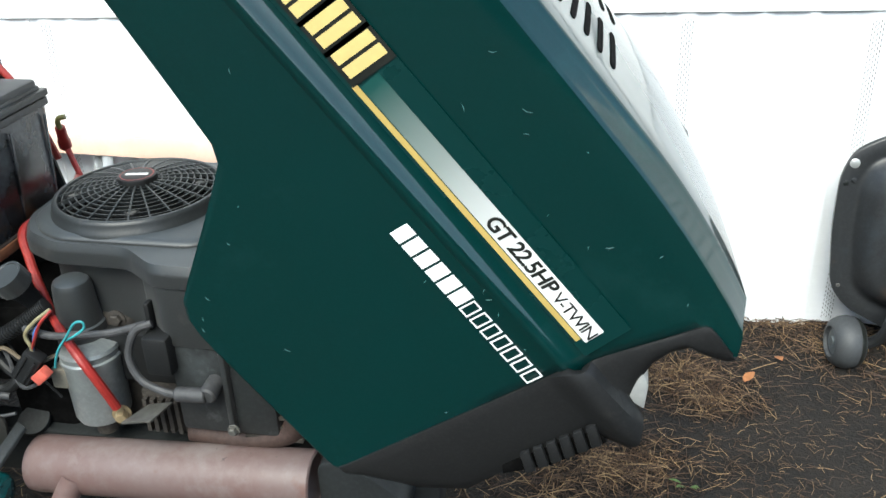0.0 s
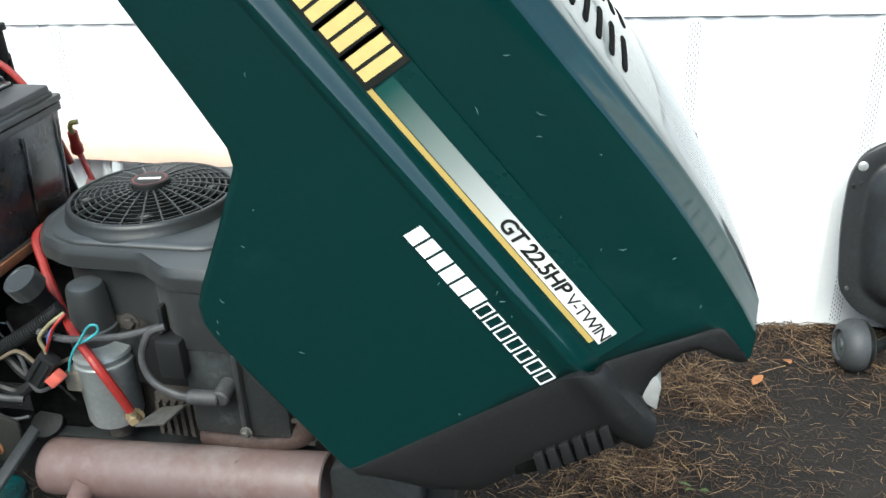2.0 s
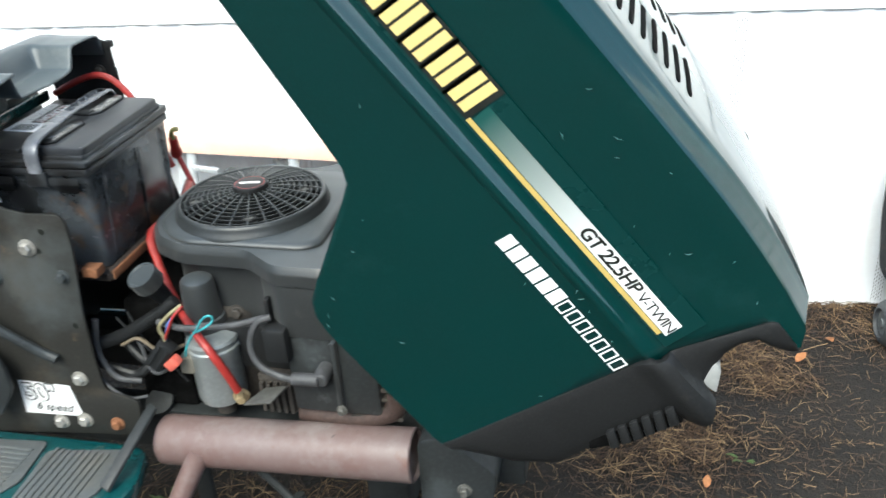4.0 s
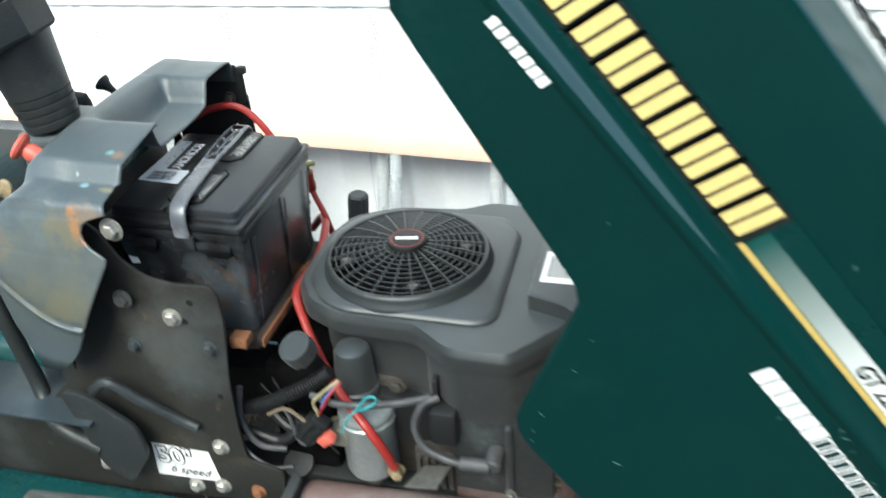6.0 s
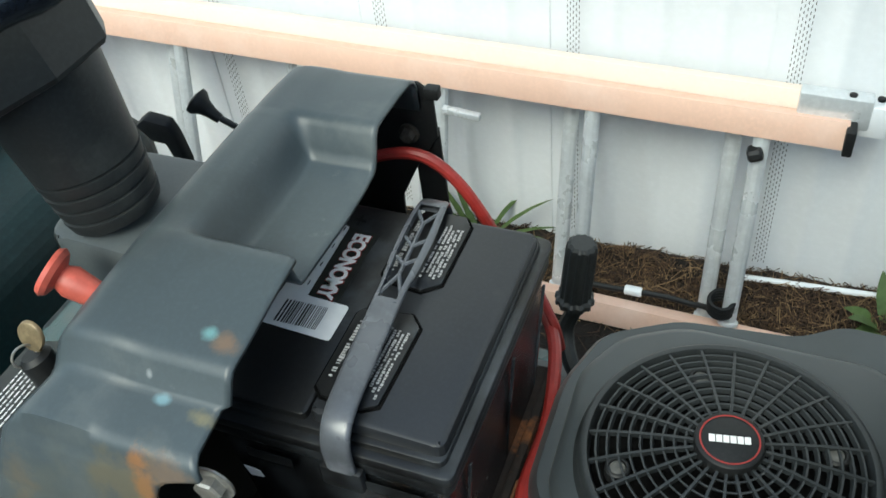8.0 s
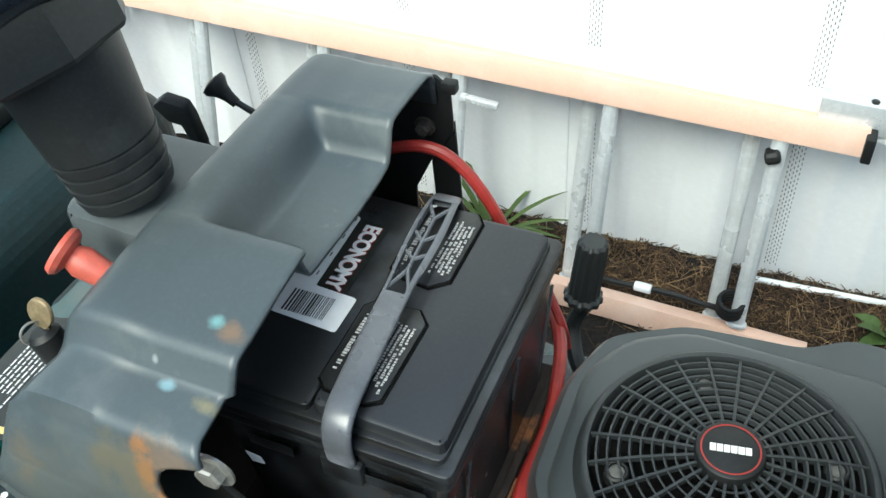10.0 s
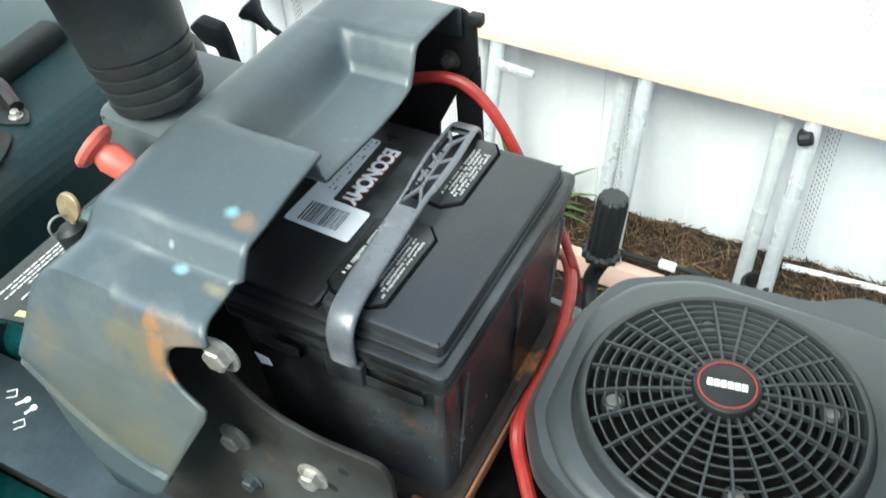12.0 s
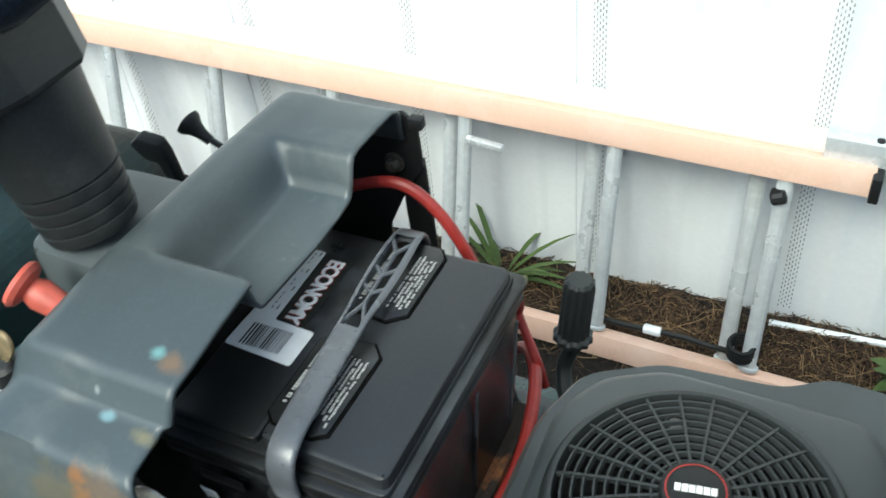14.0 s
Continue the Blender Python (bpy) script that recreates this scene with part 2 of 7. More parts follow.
def cowl_material():
    """Weathered grey plastic with rust runs, pale spots and faded patches where they lie on the cowl."""
    m = material("cowl_plastic", (0.070, 0.088, 0.098), 0.38, tint=(0.060, 0.072, 0.077), spread=0.08, size=5, fine=260, bump=0.004, depth=0.0004, marks=[((0.135, 0.150, 0.150), 9, 0.52, 0.78), ((0.052, 0.062, 0.066), 5, 0.54, 0.70), ((0.17, 0.18, 0.175), 28, 0.66, 0.80)])
    nt = m.node_tree
    b = nt.nodes["Principled BSDF"]
    col = b.inputs["Base Color"].links[0].from_socket
    co = nt.nodes.new("ShaderNodeTexCoord")
    grain = nt.nodes.new("ShaderNodeTexNoise")
    grain.inputs["Scale"].default_value, grain.inputs["Detail"].default_value, grain.inputs["Roughness"].default_value = 34, 6, 0.65
    nt.links.new(co.outputs["Object"], grain.inputs["Vector"])
    stains = [((-0.40, -0.26, 0.89), (0.16, 0.03, 0.10), (0.115, 0.120, 0.10), 0.8, 0.7),
              ((-0.40, -0.262, 0.855), (0.075, 0.03, 0.045), (0.120, 0.118, 0.088), 1.0, 0.8),
              ((-0.385, -0.262, 0.84), (0.05, 0.03, 0.03), (0.135, 0.130, 0.085), 1.0, 0.7),
              ((-0.362, -0.247, 0.955), (0.030, 0.03, 0.038), (0.150, 0.128, 0.080), 1.0, 0.9),
              ((-0.347, -0.245, 0.962), (0.010, 0.02, 0.020), (0.33, 0.145, 0.045), 1.0, 0.7),
              ((-0.354, -0.238, 0.980), (0.010, 0.02, 0.010), (0.36, 0.15, 0.045), 1.0, 0.8),
              ((-0.337, -0.251, 0.943), (0.009, 0.02, 0.011), (0.38, 0.16, 0.045), 1.0, 0.8),
              ((-0.330, -0.24, 0.975), (0.022, 0.02, 0.014), (0.24, 0.15, 0.09), 0.8, 0.9),
              ((-0.46, -0.25, 0.94), (0.015, 0.03, 0.030), (0.19, 0.14, 0.08), 0.7, 0.9),
              ((-0.40, -0.257, 0.915), (0.022, 0.03, 0.028), (0.072, 0.082, 0.080), 0.9, 0.8),
              ((-0.318, -0.166, 1.02), (0.012, 0.010, 0.02), (0.26, 0.15, 0.08), 0.9, 0.9),
              ((-0.320, -0.209, 0.992), (0.014, 0.007, 0.02), (0.27, 0.23, 0.12), 1.0, 0.9),
              ((-0.333, -0.163, 1.02), (0.0075, 0.0065, 0.02), (0.22, 0.45, 0.45), 1.0, 0.5),
              ((-0.353, -0.204, 0.992), (0.0075, 0.005, 0.02), (0.25, 0.42, 0.47), 1.0, 0.5),
              ((-0.366, -0.194, 0.998), (0.0032, 0.002, 0.02), (0.45, 0.47, 0.47), 0.9, 0.4)]
    for c, r, hue, power, fuzz in stains:
        sub = nt.nodes.new("ShaderNodeVectorMath")
        sub.operation = 'SUBTRACT'
        sub.inputs[1].default_value = c
        nt.links.new(co.outputs["Object"], sub.inputs[0])
        div = nt.nodes.new("ShaderNodeVectorMath")
        div.operation = 'DIVIDE'
        div.inputs[1].default_value = r
        nt.links.new(sub.outputs["Vector"], div.inputs[0])
        ln = nt.nodes.new("ShaderNodeVectorMath")
        ln.operation = 'LENGTH'
        nt.links.new(div.outputs["Vector"], ln.inputs[0])
        ad = nt.nodes.new("ShaderNodeMath")
        ad.operation = 'MULTIPLY_ADD'
        ad.inputs[1].default_value = fuzz * 3.6
        nt.links.new(grain.outputs["Fac"], ad.inputs[0])
        nt.links.new(ln.outputs["Value"], ad.inputs[2])
        mr = nt.nodes.new("ShaderNodeMapRange")
        mr.inputs["From Min"].default_value, mr.inputs["From Max"].default_value = fuzz * 1.8 + 1.05, fuzz * 1.8 + 0.35
        mr.inputs["To Min"].default_value, mr.inputs["To Max"].default_value = 0.0, power * 0.6
        nt.links.new(ad.outputs[0], mr.inputs["Value"])
        x = nt.nodes.new("ShaderNodeMix")
        x.data_type = 'RGBA'
        nt.links.new(mr.outputs["Result"], x.inputs["Factor"])
        nt.links.new(col, x.inputs[6])
        x.inputs[7].default_value = (*hue, 1)
        col = x.outputs[2]
    nt.links.new(col, b.inputs["Base Color"])
    return m


COWL = cowl_material()
GREYPL = material("grey_plastic", (0.10, 0.114, 0.118), 0.4, spread=0.15, size=8, fine=260, bump=0.02, depth=0.0005, marks=[((0.2, 0.19, 0.15), 20, 0.62, 0.8)])


def faded_band():
    """Printed band that runs from green into white along its length."""
    m = bpy.data.materials.new("decal_fade")
    m.use_nodes = True
    nt = m.node_tree
    b = nt.nodes["Principled BSDF"]
    at = nt.nodes.new("ShaderNodeAttribute")
    at.attribute_name = "along"
    r = nt.nodes.new("ShaderNodeValToRGB")
    r.color_ramp.elements[0].color, r.color_ramp.elements[0].position = (0.008, 0.06, 0.052, 1), 0.02
    r.color_ramp.elements[1].color, r.color_ramp.elements[1].position = (0.8, 0.8, 0.8, 1), 0.72
    e = r.color_ramp.elements.new(0.3)
    e.color = (0.24, 0.28, 0.265, 1)
    nt.links.new(at.outputs["Fac"], r.inputs["Fac"])
    nt.links.new(r.outputs["Color"], b.inputs["Base Color"])
    b.inputs["Roughness"].default_value = 0.4
    return m


FADE = faded_band()


def soil_material():
    m = bpy.data.materials.new("needle_soil")
    m.use_nodes = True
    nt = m.node_tree
    b = nt.nodes["Principled BSDF"]
    co = nt.nodes.new("ShaderNodeTexCoord")
    r = nt.nodes.new("ShaderNodeValToRGB")
    n1, n2, n3 = (nt.nodes.new("ShaderNodeTexNoise") for _ in range(3))
    for n, s in ((n1, 2.2), (n2, 14), (n3, 110)):
        n.inputs["Scale"].default_value, n.inputs["Detail"].default_value = s, 8
        nt.links.new(co.outputs["Object"], n.inputs["Vector"])
    a1 = nt.nodes.new("ShaderNodeMath")
    a1.operation = 'ADD'
    a2 = nt.nodes.new("ShaderNodeMath")
    a2.operation = 'MULTIPLY_ADD'
    a2.inputs[1].default_value = 0.7
    nt.links.new(n1.outputs["Fac"], a1.inputs[0])
    nt.links.new(n2.outputs["Fac"], a1.inputs[1])
    nt.links.new(n3.outputs["Fac"], a2.inputs[0])
    nt.links.new(a1.outputs[0], a2.inputs[2])
    el = r.color_ramp.elements
    el[0].position, el[0].color = 0.55, (0.004, 0.0032, 0.0025, 1)
    el[1].position, el[1].color = 0.98, (0.018, 0.0135, 0.0098, 1)
    e = el.new(0.75)
    e.color = (0.0095, 0.0073, 0.0055, 1)
    half = nt.nodes.new("ShaderNodeMath")
    half.operation = 'MULTIPLY'
    half.inputs[1].default_value = 0.6
    nt.links.new(a2.outputs[0], half.inputs[0])
    nt.links.new(half.outputs[0], r.inputs["Fac"])
    nt.links.new(r.outputs["Color"], b.inputs["Base Color"])
    b.inputs["Roughness"].default_value = 0.95
    bp = nt.nodes.new("ShaderNodeBump")
    bp.inputs["Strength"].default_value, bp.inputs["Distance"].default_value = 0.8, 0.02
    nt.links.new(a2.outputs[0], bp.inputs["Height"])
    nt.links.new(bp.outputs["Normal"], b.inputs["Normal"])
    return m


SOIL = soil_material()


def straw_material():
    m = bpy.data.materials.new("dry_needles")
    m.use_nodes = True
    nt = m.node_tree
    b = nt.nodes["Principled BSDF"]
    g = nt.nodes.new("ShaderNodeNewGeometry")
    r = nt.nodes.new("ShaderNodeValToRGB")
    el = r.color_ramp.elements
    el[0].color, el[1].color = (0.020, 0.011, 0.006, 1), (0.29, 0.195, 0.098, 1)
    e = el.new(0.65)
    e.color = (0.072, 0.038, 0.018, 1)
    nt.links.new(g.outputs["Random Per Island"], r.inputs["Fac"])
    nt.links.new(r.outputs["Color"], b.inputs["Base Color"])
    b.inputs["Roughness"].default_value = 0.7
    return m


STRAW = straw_material()


# ---- mesh helpers ----
def finish(bm, smooth=True, angle=35):
    bmesh.ops.recalc_face_normals(bm, faces=bm.faces[:])
    for f in bm.faces:
        f.smooth = smooth
    if smooth:
        for e in bm.edges:
            if len(e.link_faces) == 2 and e.calc_face_angle(0) > radians(angle):
                e.smooth = False
    return bm


def part(name, bm, mat, parent=None, label="", smooth=True, angle=35):
    finish(bm, smooth, angle)
    me = bpy.data.meshes.new(name)
    bm.to_mesh(me)
    bm.free()
    me.materials.append(mat)
    ob = new(name, me)
    if parent:
        ob.parent = parent
    if label:
        ob["label"] = label
    return ob


def thing(name, at=(0, 0, 0)):
    ob = new(name)
    ob.empty_display_size = 0.1
    ob.location = at
    bpy.context.view_layer.update()
    return ob


def box(bm, lo, hi, bev=0.0, seg=2, m=None):
    r = bmesh.ops.create_cube(bm, size=1)
    vs = r["verts"]
    c = [(a + b) / 2 for a, b in zip(lo, hi)]
    s = [b - a for a, b in zip(lo, hi)]
    for v in vs:
        v.co = Vector((c[0] + v.co.x * s[0], c[1] + v.co.y * s[1], c[2] + v.co.z * s[2]))
    if m:
        bmesh.ops.transform(bm, matrix=m, verts=vs)
    if bev:
        es = list({e for v in vs for e in v.link_edges})
        bmesh.ops.bevel(bm, geom=es, offset=bev, segments=seg, profile=0.5, affect='EDGES')
    return bm


def basis(d):
    d = Vector(d).normalized()
    a = Vector((0, 0, 1)) if abs(d.z) < 0.9 else Vector((1, 0, 0))
    x = a.cross(d).normalized()
    return x, d.cross(x), d


def lathe(bm, a, d, prof, n=24, start=0.0):
    """Rings of radius r at h along d from a; prof is (h, r); closed by caps."""
    x, y, d = basis(d)
    a = Vector(a)
    rings = []
    for h, r in prof:
        rings.append([bm.verts.new(a + d * h + (x * math.cos(start + 2 * math.pi * k / n) + y * math.sin(start + 2 * math.pi * k / n)) * r) for k in range(n)])
    for p, q in zip(rings, rings[1:]):
        for k in range(n):
            bm.faces.new((p[k], p[(k + 1) % n], q[(k + 1) % n], q[k]))
    bm.faces.new(list(reversed(rings[0])))
    bm.faces.new(rings[-1])
    return bm


def rod(bm, a, b, r, n=12, r2=None):
    a, b = Vector(a), Vector(b)
    L = (b - a).length
    r2 = r if r2 is None else r2
    e = min(r, r2, L / 3) * 0.2
    return lathe(bm, a, b - a, [(0, r - e), (e, r), (L - e, r2), (L, r2 - e)], n)


def smooth_path(pts, n=8):
    """Catmull-Rom through the points."""
    P = [Vector(p) for p in pts]
    P = [2 * P[0] - P[1]] + P + [2 * P[-1] - P[-2]]
    out = []
    for i in range(1, len(P) - 2):
        for k in range(n):
            t = k / n
            a, b, c, d = P[i - 1:i + 3]
            out.append(0.5 * (2 * b + (c - a) * t + (2 * a - 5 * b + 4 * c - d) * t * t + (3 * b - a - 3 * c + d) * t ** 3))
    out.append(P[-2])
    return out


def tube(bm, pts, r, n=10, steps=8):
    """A round length along a smooth path."""
    ps = smooth_path(pts, steps) if steps else [Vector(p) for p in pts]
    rings, up = [], None
    for i, p in enumerate(ps):
        d = (ps[min(i + 1, len(ps) - 1)] - ps[max(i - 1, 0)]).normalized()
        if up is None:
            up = basis(d)[0]
        up = (up - d * up.dot(d)).normalized()
        sd = d.cross(up)
        rings.append([bm.verts.new(p + (up * math.cos(2 * math.pi * k / n) + sd * math.sin(2 * math.pi * k / n)) * r) for k in range(n)])
    for p, q in zip(rings, rings[1:]):
        for k in range(n):
            bm.faces.new((p[k], p[(k + 1) % n], q[(k + 1) % n], q[k]))
    bm.faces.new(list(reversed(rings[0])))
    bm.faces.new(rings[-1])
    return bm


def slab(bm, outline, at, d, thick, bev=0.0):
    """A plate: outline is a list of 3D corners, thickened along d."""
    d = Vector(d).normalized() * thick
    lo = [bm.verts.new(Vector(p)) for p in outline]
    hi = [bm.verts.new(Vector(p) + d) for p in outline]
    n = len(lo)
    fs = [bm.faces.new(lo), bm.faces.new(hi)]
    for k in range(n):
        fs.append(bm.faces.new((lo[k], lo[(k + 1) % n], hi[(k + 1) % n], hi[k])))
    bmesh.ops.recalc_face_normals(bm, faces=fs)
    if bev:
        es = [e for e in bm.edges if e.verts[0] in lo + hi and e.verts[1] in lo + hi]
        bmesh.ops.bevel(bm, geom=es, offset=bev, segments=2, profile=0.5, affect='EDGES')
    return bm


def rounded(pts, r=0.01, n=4):
    """Round the corners of a 2D outline."""
    out, m = [], len(pts)
    for i in range(m):
        a, b, c = Vector(pts[i - 1]), Vector(pts[i]), Vector(pts[(i + 1) % m])
        d1, d2 = (a - b), (c - b)
        k = min(r, d1.length * 0.45, d2.length * 0.45)
        p, q = b + d1.normalized() * k, b + d2.normalized() * k
        for j in range(n + 1):
            t = j / n
            out.append((1 - t) ** 2 * p + 2 * t * (1 - t) * b + t * t * q)
    return [tuple(v) for v in out]


def hexbolt(name, at, d, parent, r=0.009, h=0.007, mat=None, label=""):
    bm = bmesh.new()
    lathe(bm, at, d, [(0, r * 1.5), (0.0018, r * 1.5), (0.0022, r * 1.4)], 16)
    lathe(bm, Vector(at) + Vector(d).normalized() * 0.002, d, [(0, r), (h * 0.8, r), (h, r * 0.82)], 6)
    return part(name, bm, mat or STEEL, parent, label, angle=30)


def lettering(name, text, size, m, mat, parent, depth=0.0004, label="", spacing=1.0, shear=0.0, offset=0.0):
    cu = bpy.data.curves.new(name, 'FONT')
    cu.body, cu.size, cu.extrude, cu.space_character, cu.shear, cu.offset = text, size, depth, spacing, shear, offset
    tmp = bpy.data.objects.new("tmp_text", cu)
    me = bpy.data.meshes.new_from_object(tmp)
    bpy.data.objects.remove(tmp)
    me.materials.append(mat)
    me.transform(m)
    ob = new(name, me)
    ob.parent = parent
    if label:
        ob["label"] = label
    return ob


# ---- ground ----
def ground_height(x, y):
    v = Vector((x, y, 0))
    h = 0.018 * noise.noise(v * 2.3) + 0.008 * noise.noise(v * 9.0)
    near_wall = max(0.0, 1 - abs(y - 1.02) / 0.25)
    return h * (1 - 0.6 * near_wall) - 0.012 + 0.02 * near_wall + near_wall * (0.014 * noise.noise(v * 11.0) + 0.008 * noise.noise(v * 27.0))


def axis_steps(lo, hi, step, far):
    out = list(np.arange(lo, hi + 1e-6, step))
    d, a, b = step, lo, hi
    while b < far:
        d *= 1.6
        a, b = a - d, b + d
        out = [a] + out + [b]
    return out


def make_ground():
    bm = bmesh.new()
    xs, ys = axis_steps(-1.5, 1.8, 0.03, 400), axis_steps(-1.2, 1.2, 0.03, 400)
    grid = [[bm.verts.new((x, y, ground_height(x, y) if abs(x) < 8 and abs(y) < 8 else -0.01)) for y in ys] for x in xs]
    for i in range(len(xs) - 1):
        for j in range(len(ys) - 1):
            bm.faces.new((grid[i][j], grid[i + 1][j], grid[i + 1][j + 1], grid[i][j + 1]))
    ob = part("ground", bm, SOIL, angle=180)
    return tagged(ob, "dark bare soil strewn with dry pine needles", "ground", kind="structure")


make_ground()

WALL = 1.068


def make_backdrop():
    bm = bmesh.new()
    # unseen sheet added to darken reflections and hold back horizon light
    slab(bm, [(-40, -14, -0.5), (40, -14, -0.5), (40, -14, 5.5), (-40, -14, 5.5)], None, (0, -1, 0), 0.3)
    return tagged(part("backdrop", bm, material("backdrop_dark", (0.045, 0.055, 0.035), 0.95, size=0.6, fine=3, bump=0), smooth=False), "unseen plain dark sheet added behind the camera", "backdrop", kind="structure")


make_backdrop()


# ---- wall: vinyl skirting panels under white siding ----
def skirting_panel_mesh():
    """One 0.41 m panel, its ribs standing proud towards the camera; x from 0 to 0.41, z from 0 to 1."""
    prof = [(0.0, 0.0), (0.026, 0.0), (0.034, -0.006), (0.066, -0.006), (0.074, 0.0)]
    for x in (0.126, 0.218, 0.329):
        prof += [(x - 0.026, 0.0), (x - 0.016, -0.0018), (x - 0.006, -0.0060), (x + 0.006, -0.0060), (x + 0.016, -0.0018), (x + 0.026, 0.0)]
    prof += [(0.405, 0.0), (0.409, -0.003), (0.4165, -0.003)]
    bm = bmesh.new()
    rows = []
    for y_off in (0.0, 0.006):
        rows.append([[bm.verts.new((x, y + y_off, z)) for x, y in prof] for z in (0.0, 1.0)])
    for (lo, hi), flip in zip(rows, (False, True)):
        for k in range(len(prof) - 1):
            bm.faces.new((lo[k], lo[k + 1], hi[k + 1], hi[k]))
    n = len(prof) - 1
    for a in (0, 1):
        for k in range(n):
            bm.faces.new((rows[0][a][k], rows[0][a][k + 1], rows[1][a][k + 1], rows[1][a][k]))
    for k in (0, n):
        bm.faces.new((rows[0][0][k], rows[0][1][k], rows[1][1][k], rows[1][0][k]))
    finish(bm, True, 50)
    me = bpy.data.meshes.new("skirting_panel")
    bm.to_mesh(me)
    bm.free()
    me.materials.append(VINYL)
    return me


def skirt_top(x):
    return 0.808 + 0.0153 * x


def make_wall():
    bm = bmesh.new()
    box(bm, (-9, WALL + 0.02, -0.05), (9, WALL + 0.14, 0.66))
    wall = tagged(part("wall_back", bm, SIDING, smooth=False), "white trailer wall with ribbed vinyl skirting along its foot", "wall", kind="structure")
    me = skirting_panel_mesh()
    rng = random.Random(4)
    slots = bmesh.new()
    for i in range(-12, 13):
        x0 = -0.05 + 0.4135 * i
        ob = new("skirting_panel", me)
        foot = -0.008 + 0.03 * rng.random()
        top = skirt_top(x0) + 0.006
        ob.location, ob.scale = (x0, WALL + 0.001 * (i % 2), foot), (1, 1, top - foot)
        ob.parent = wall
        # vent strip: rows of short upright slits, flat quads painted as their shade
        if -5 < i < 7:
            for c in range(5):
                for r_ in range(int((top - 0.05) / 0.0125)):
                    z = 0.035 + 0.0125 * r_ + (0.006 if c % 2 else 0.0)
                    x = x0 + 0.0395 + 0.0058 * c
                    if z > top - 0.02:
                        continue
                    slots.faces.new([slots.verts.new((x + dx, WALL - 0.0068, z + dz)) for dx, dz in ((-0.0007, 0), (0.0007, 0), (0.0007, 0.0062), (-0.0007, 0.0062))])
    vents = part("vent_slits", slots, SLOT, wall, "rows of small dark vent slits", smooth=False)
    vents["kind"] = "stuff"
    # torn hole: a flat patch in the same painted shade
    bm = bmesh.new()
    rng2 = random.Random(2)
    slab(bm, [(-0.545 + (0.0075 + 0.003 * rng2.random()) * math.cos(a), WALL - 0.0006, 0.104 + (0.006 + 0.003 * rng2.random()) * math.sin(a)) for a in np.linspace(0, 6.0, 9)], None, (0, -1, 0), 0.0006)
    part("torn_hole", bm, SLOT, wall, "small torn hole", smooth=False)
    # lap siding above the panels
    for k in range(12):
        z = 0.674 + 0.2 * k
        bm = bmesh.new()
        slab(bm, [(-9, WALL + 0.019, z - 0.002), (-9, WALL - 0.0105, z), (-9, WALL - 0.009, z + 0.012), (-9, WALL + 0.012, z + 0.198), (-9, WALL + 0.019, z + 0.199)], None, (1, 0, 0.0153), 18)
        part("siding_board", bm, SIDING, wall, smooth=False)


make_wall()


def white_channel():
    bm = bmesh.new()
    rod(bm, (-0.02, WALL - 0.045, 0.018), (0.27, WALL - 0.03, 0.022), 0.007, 10)
    return tagged(part("skirting_channel", bm, VINYL), "thin white vinyl channel lying along the foot of the skirting", "trim", kind="structure")


white_channel()


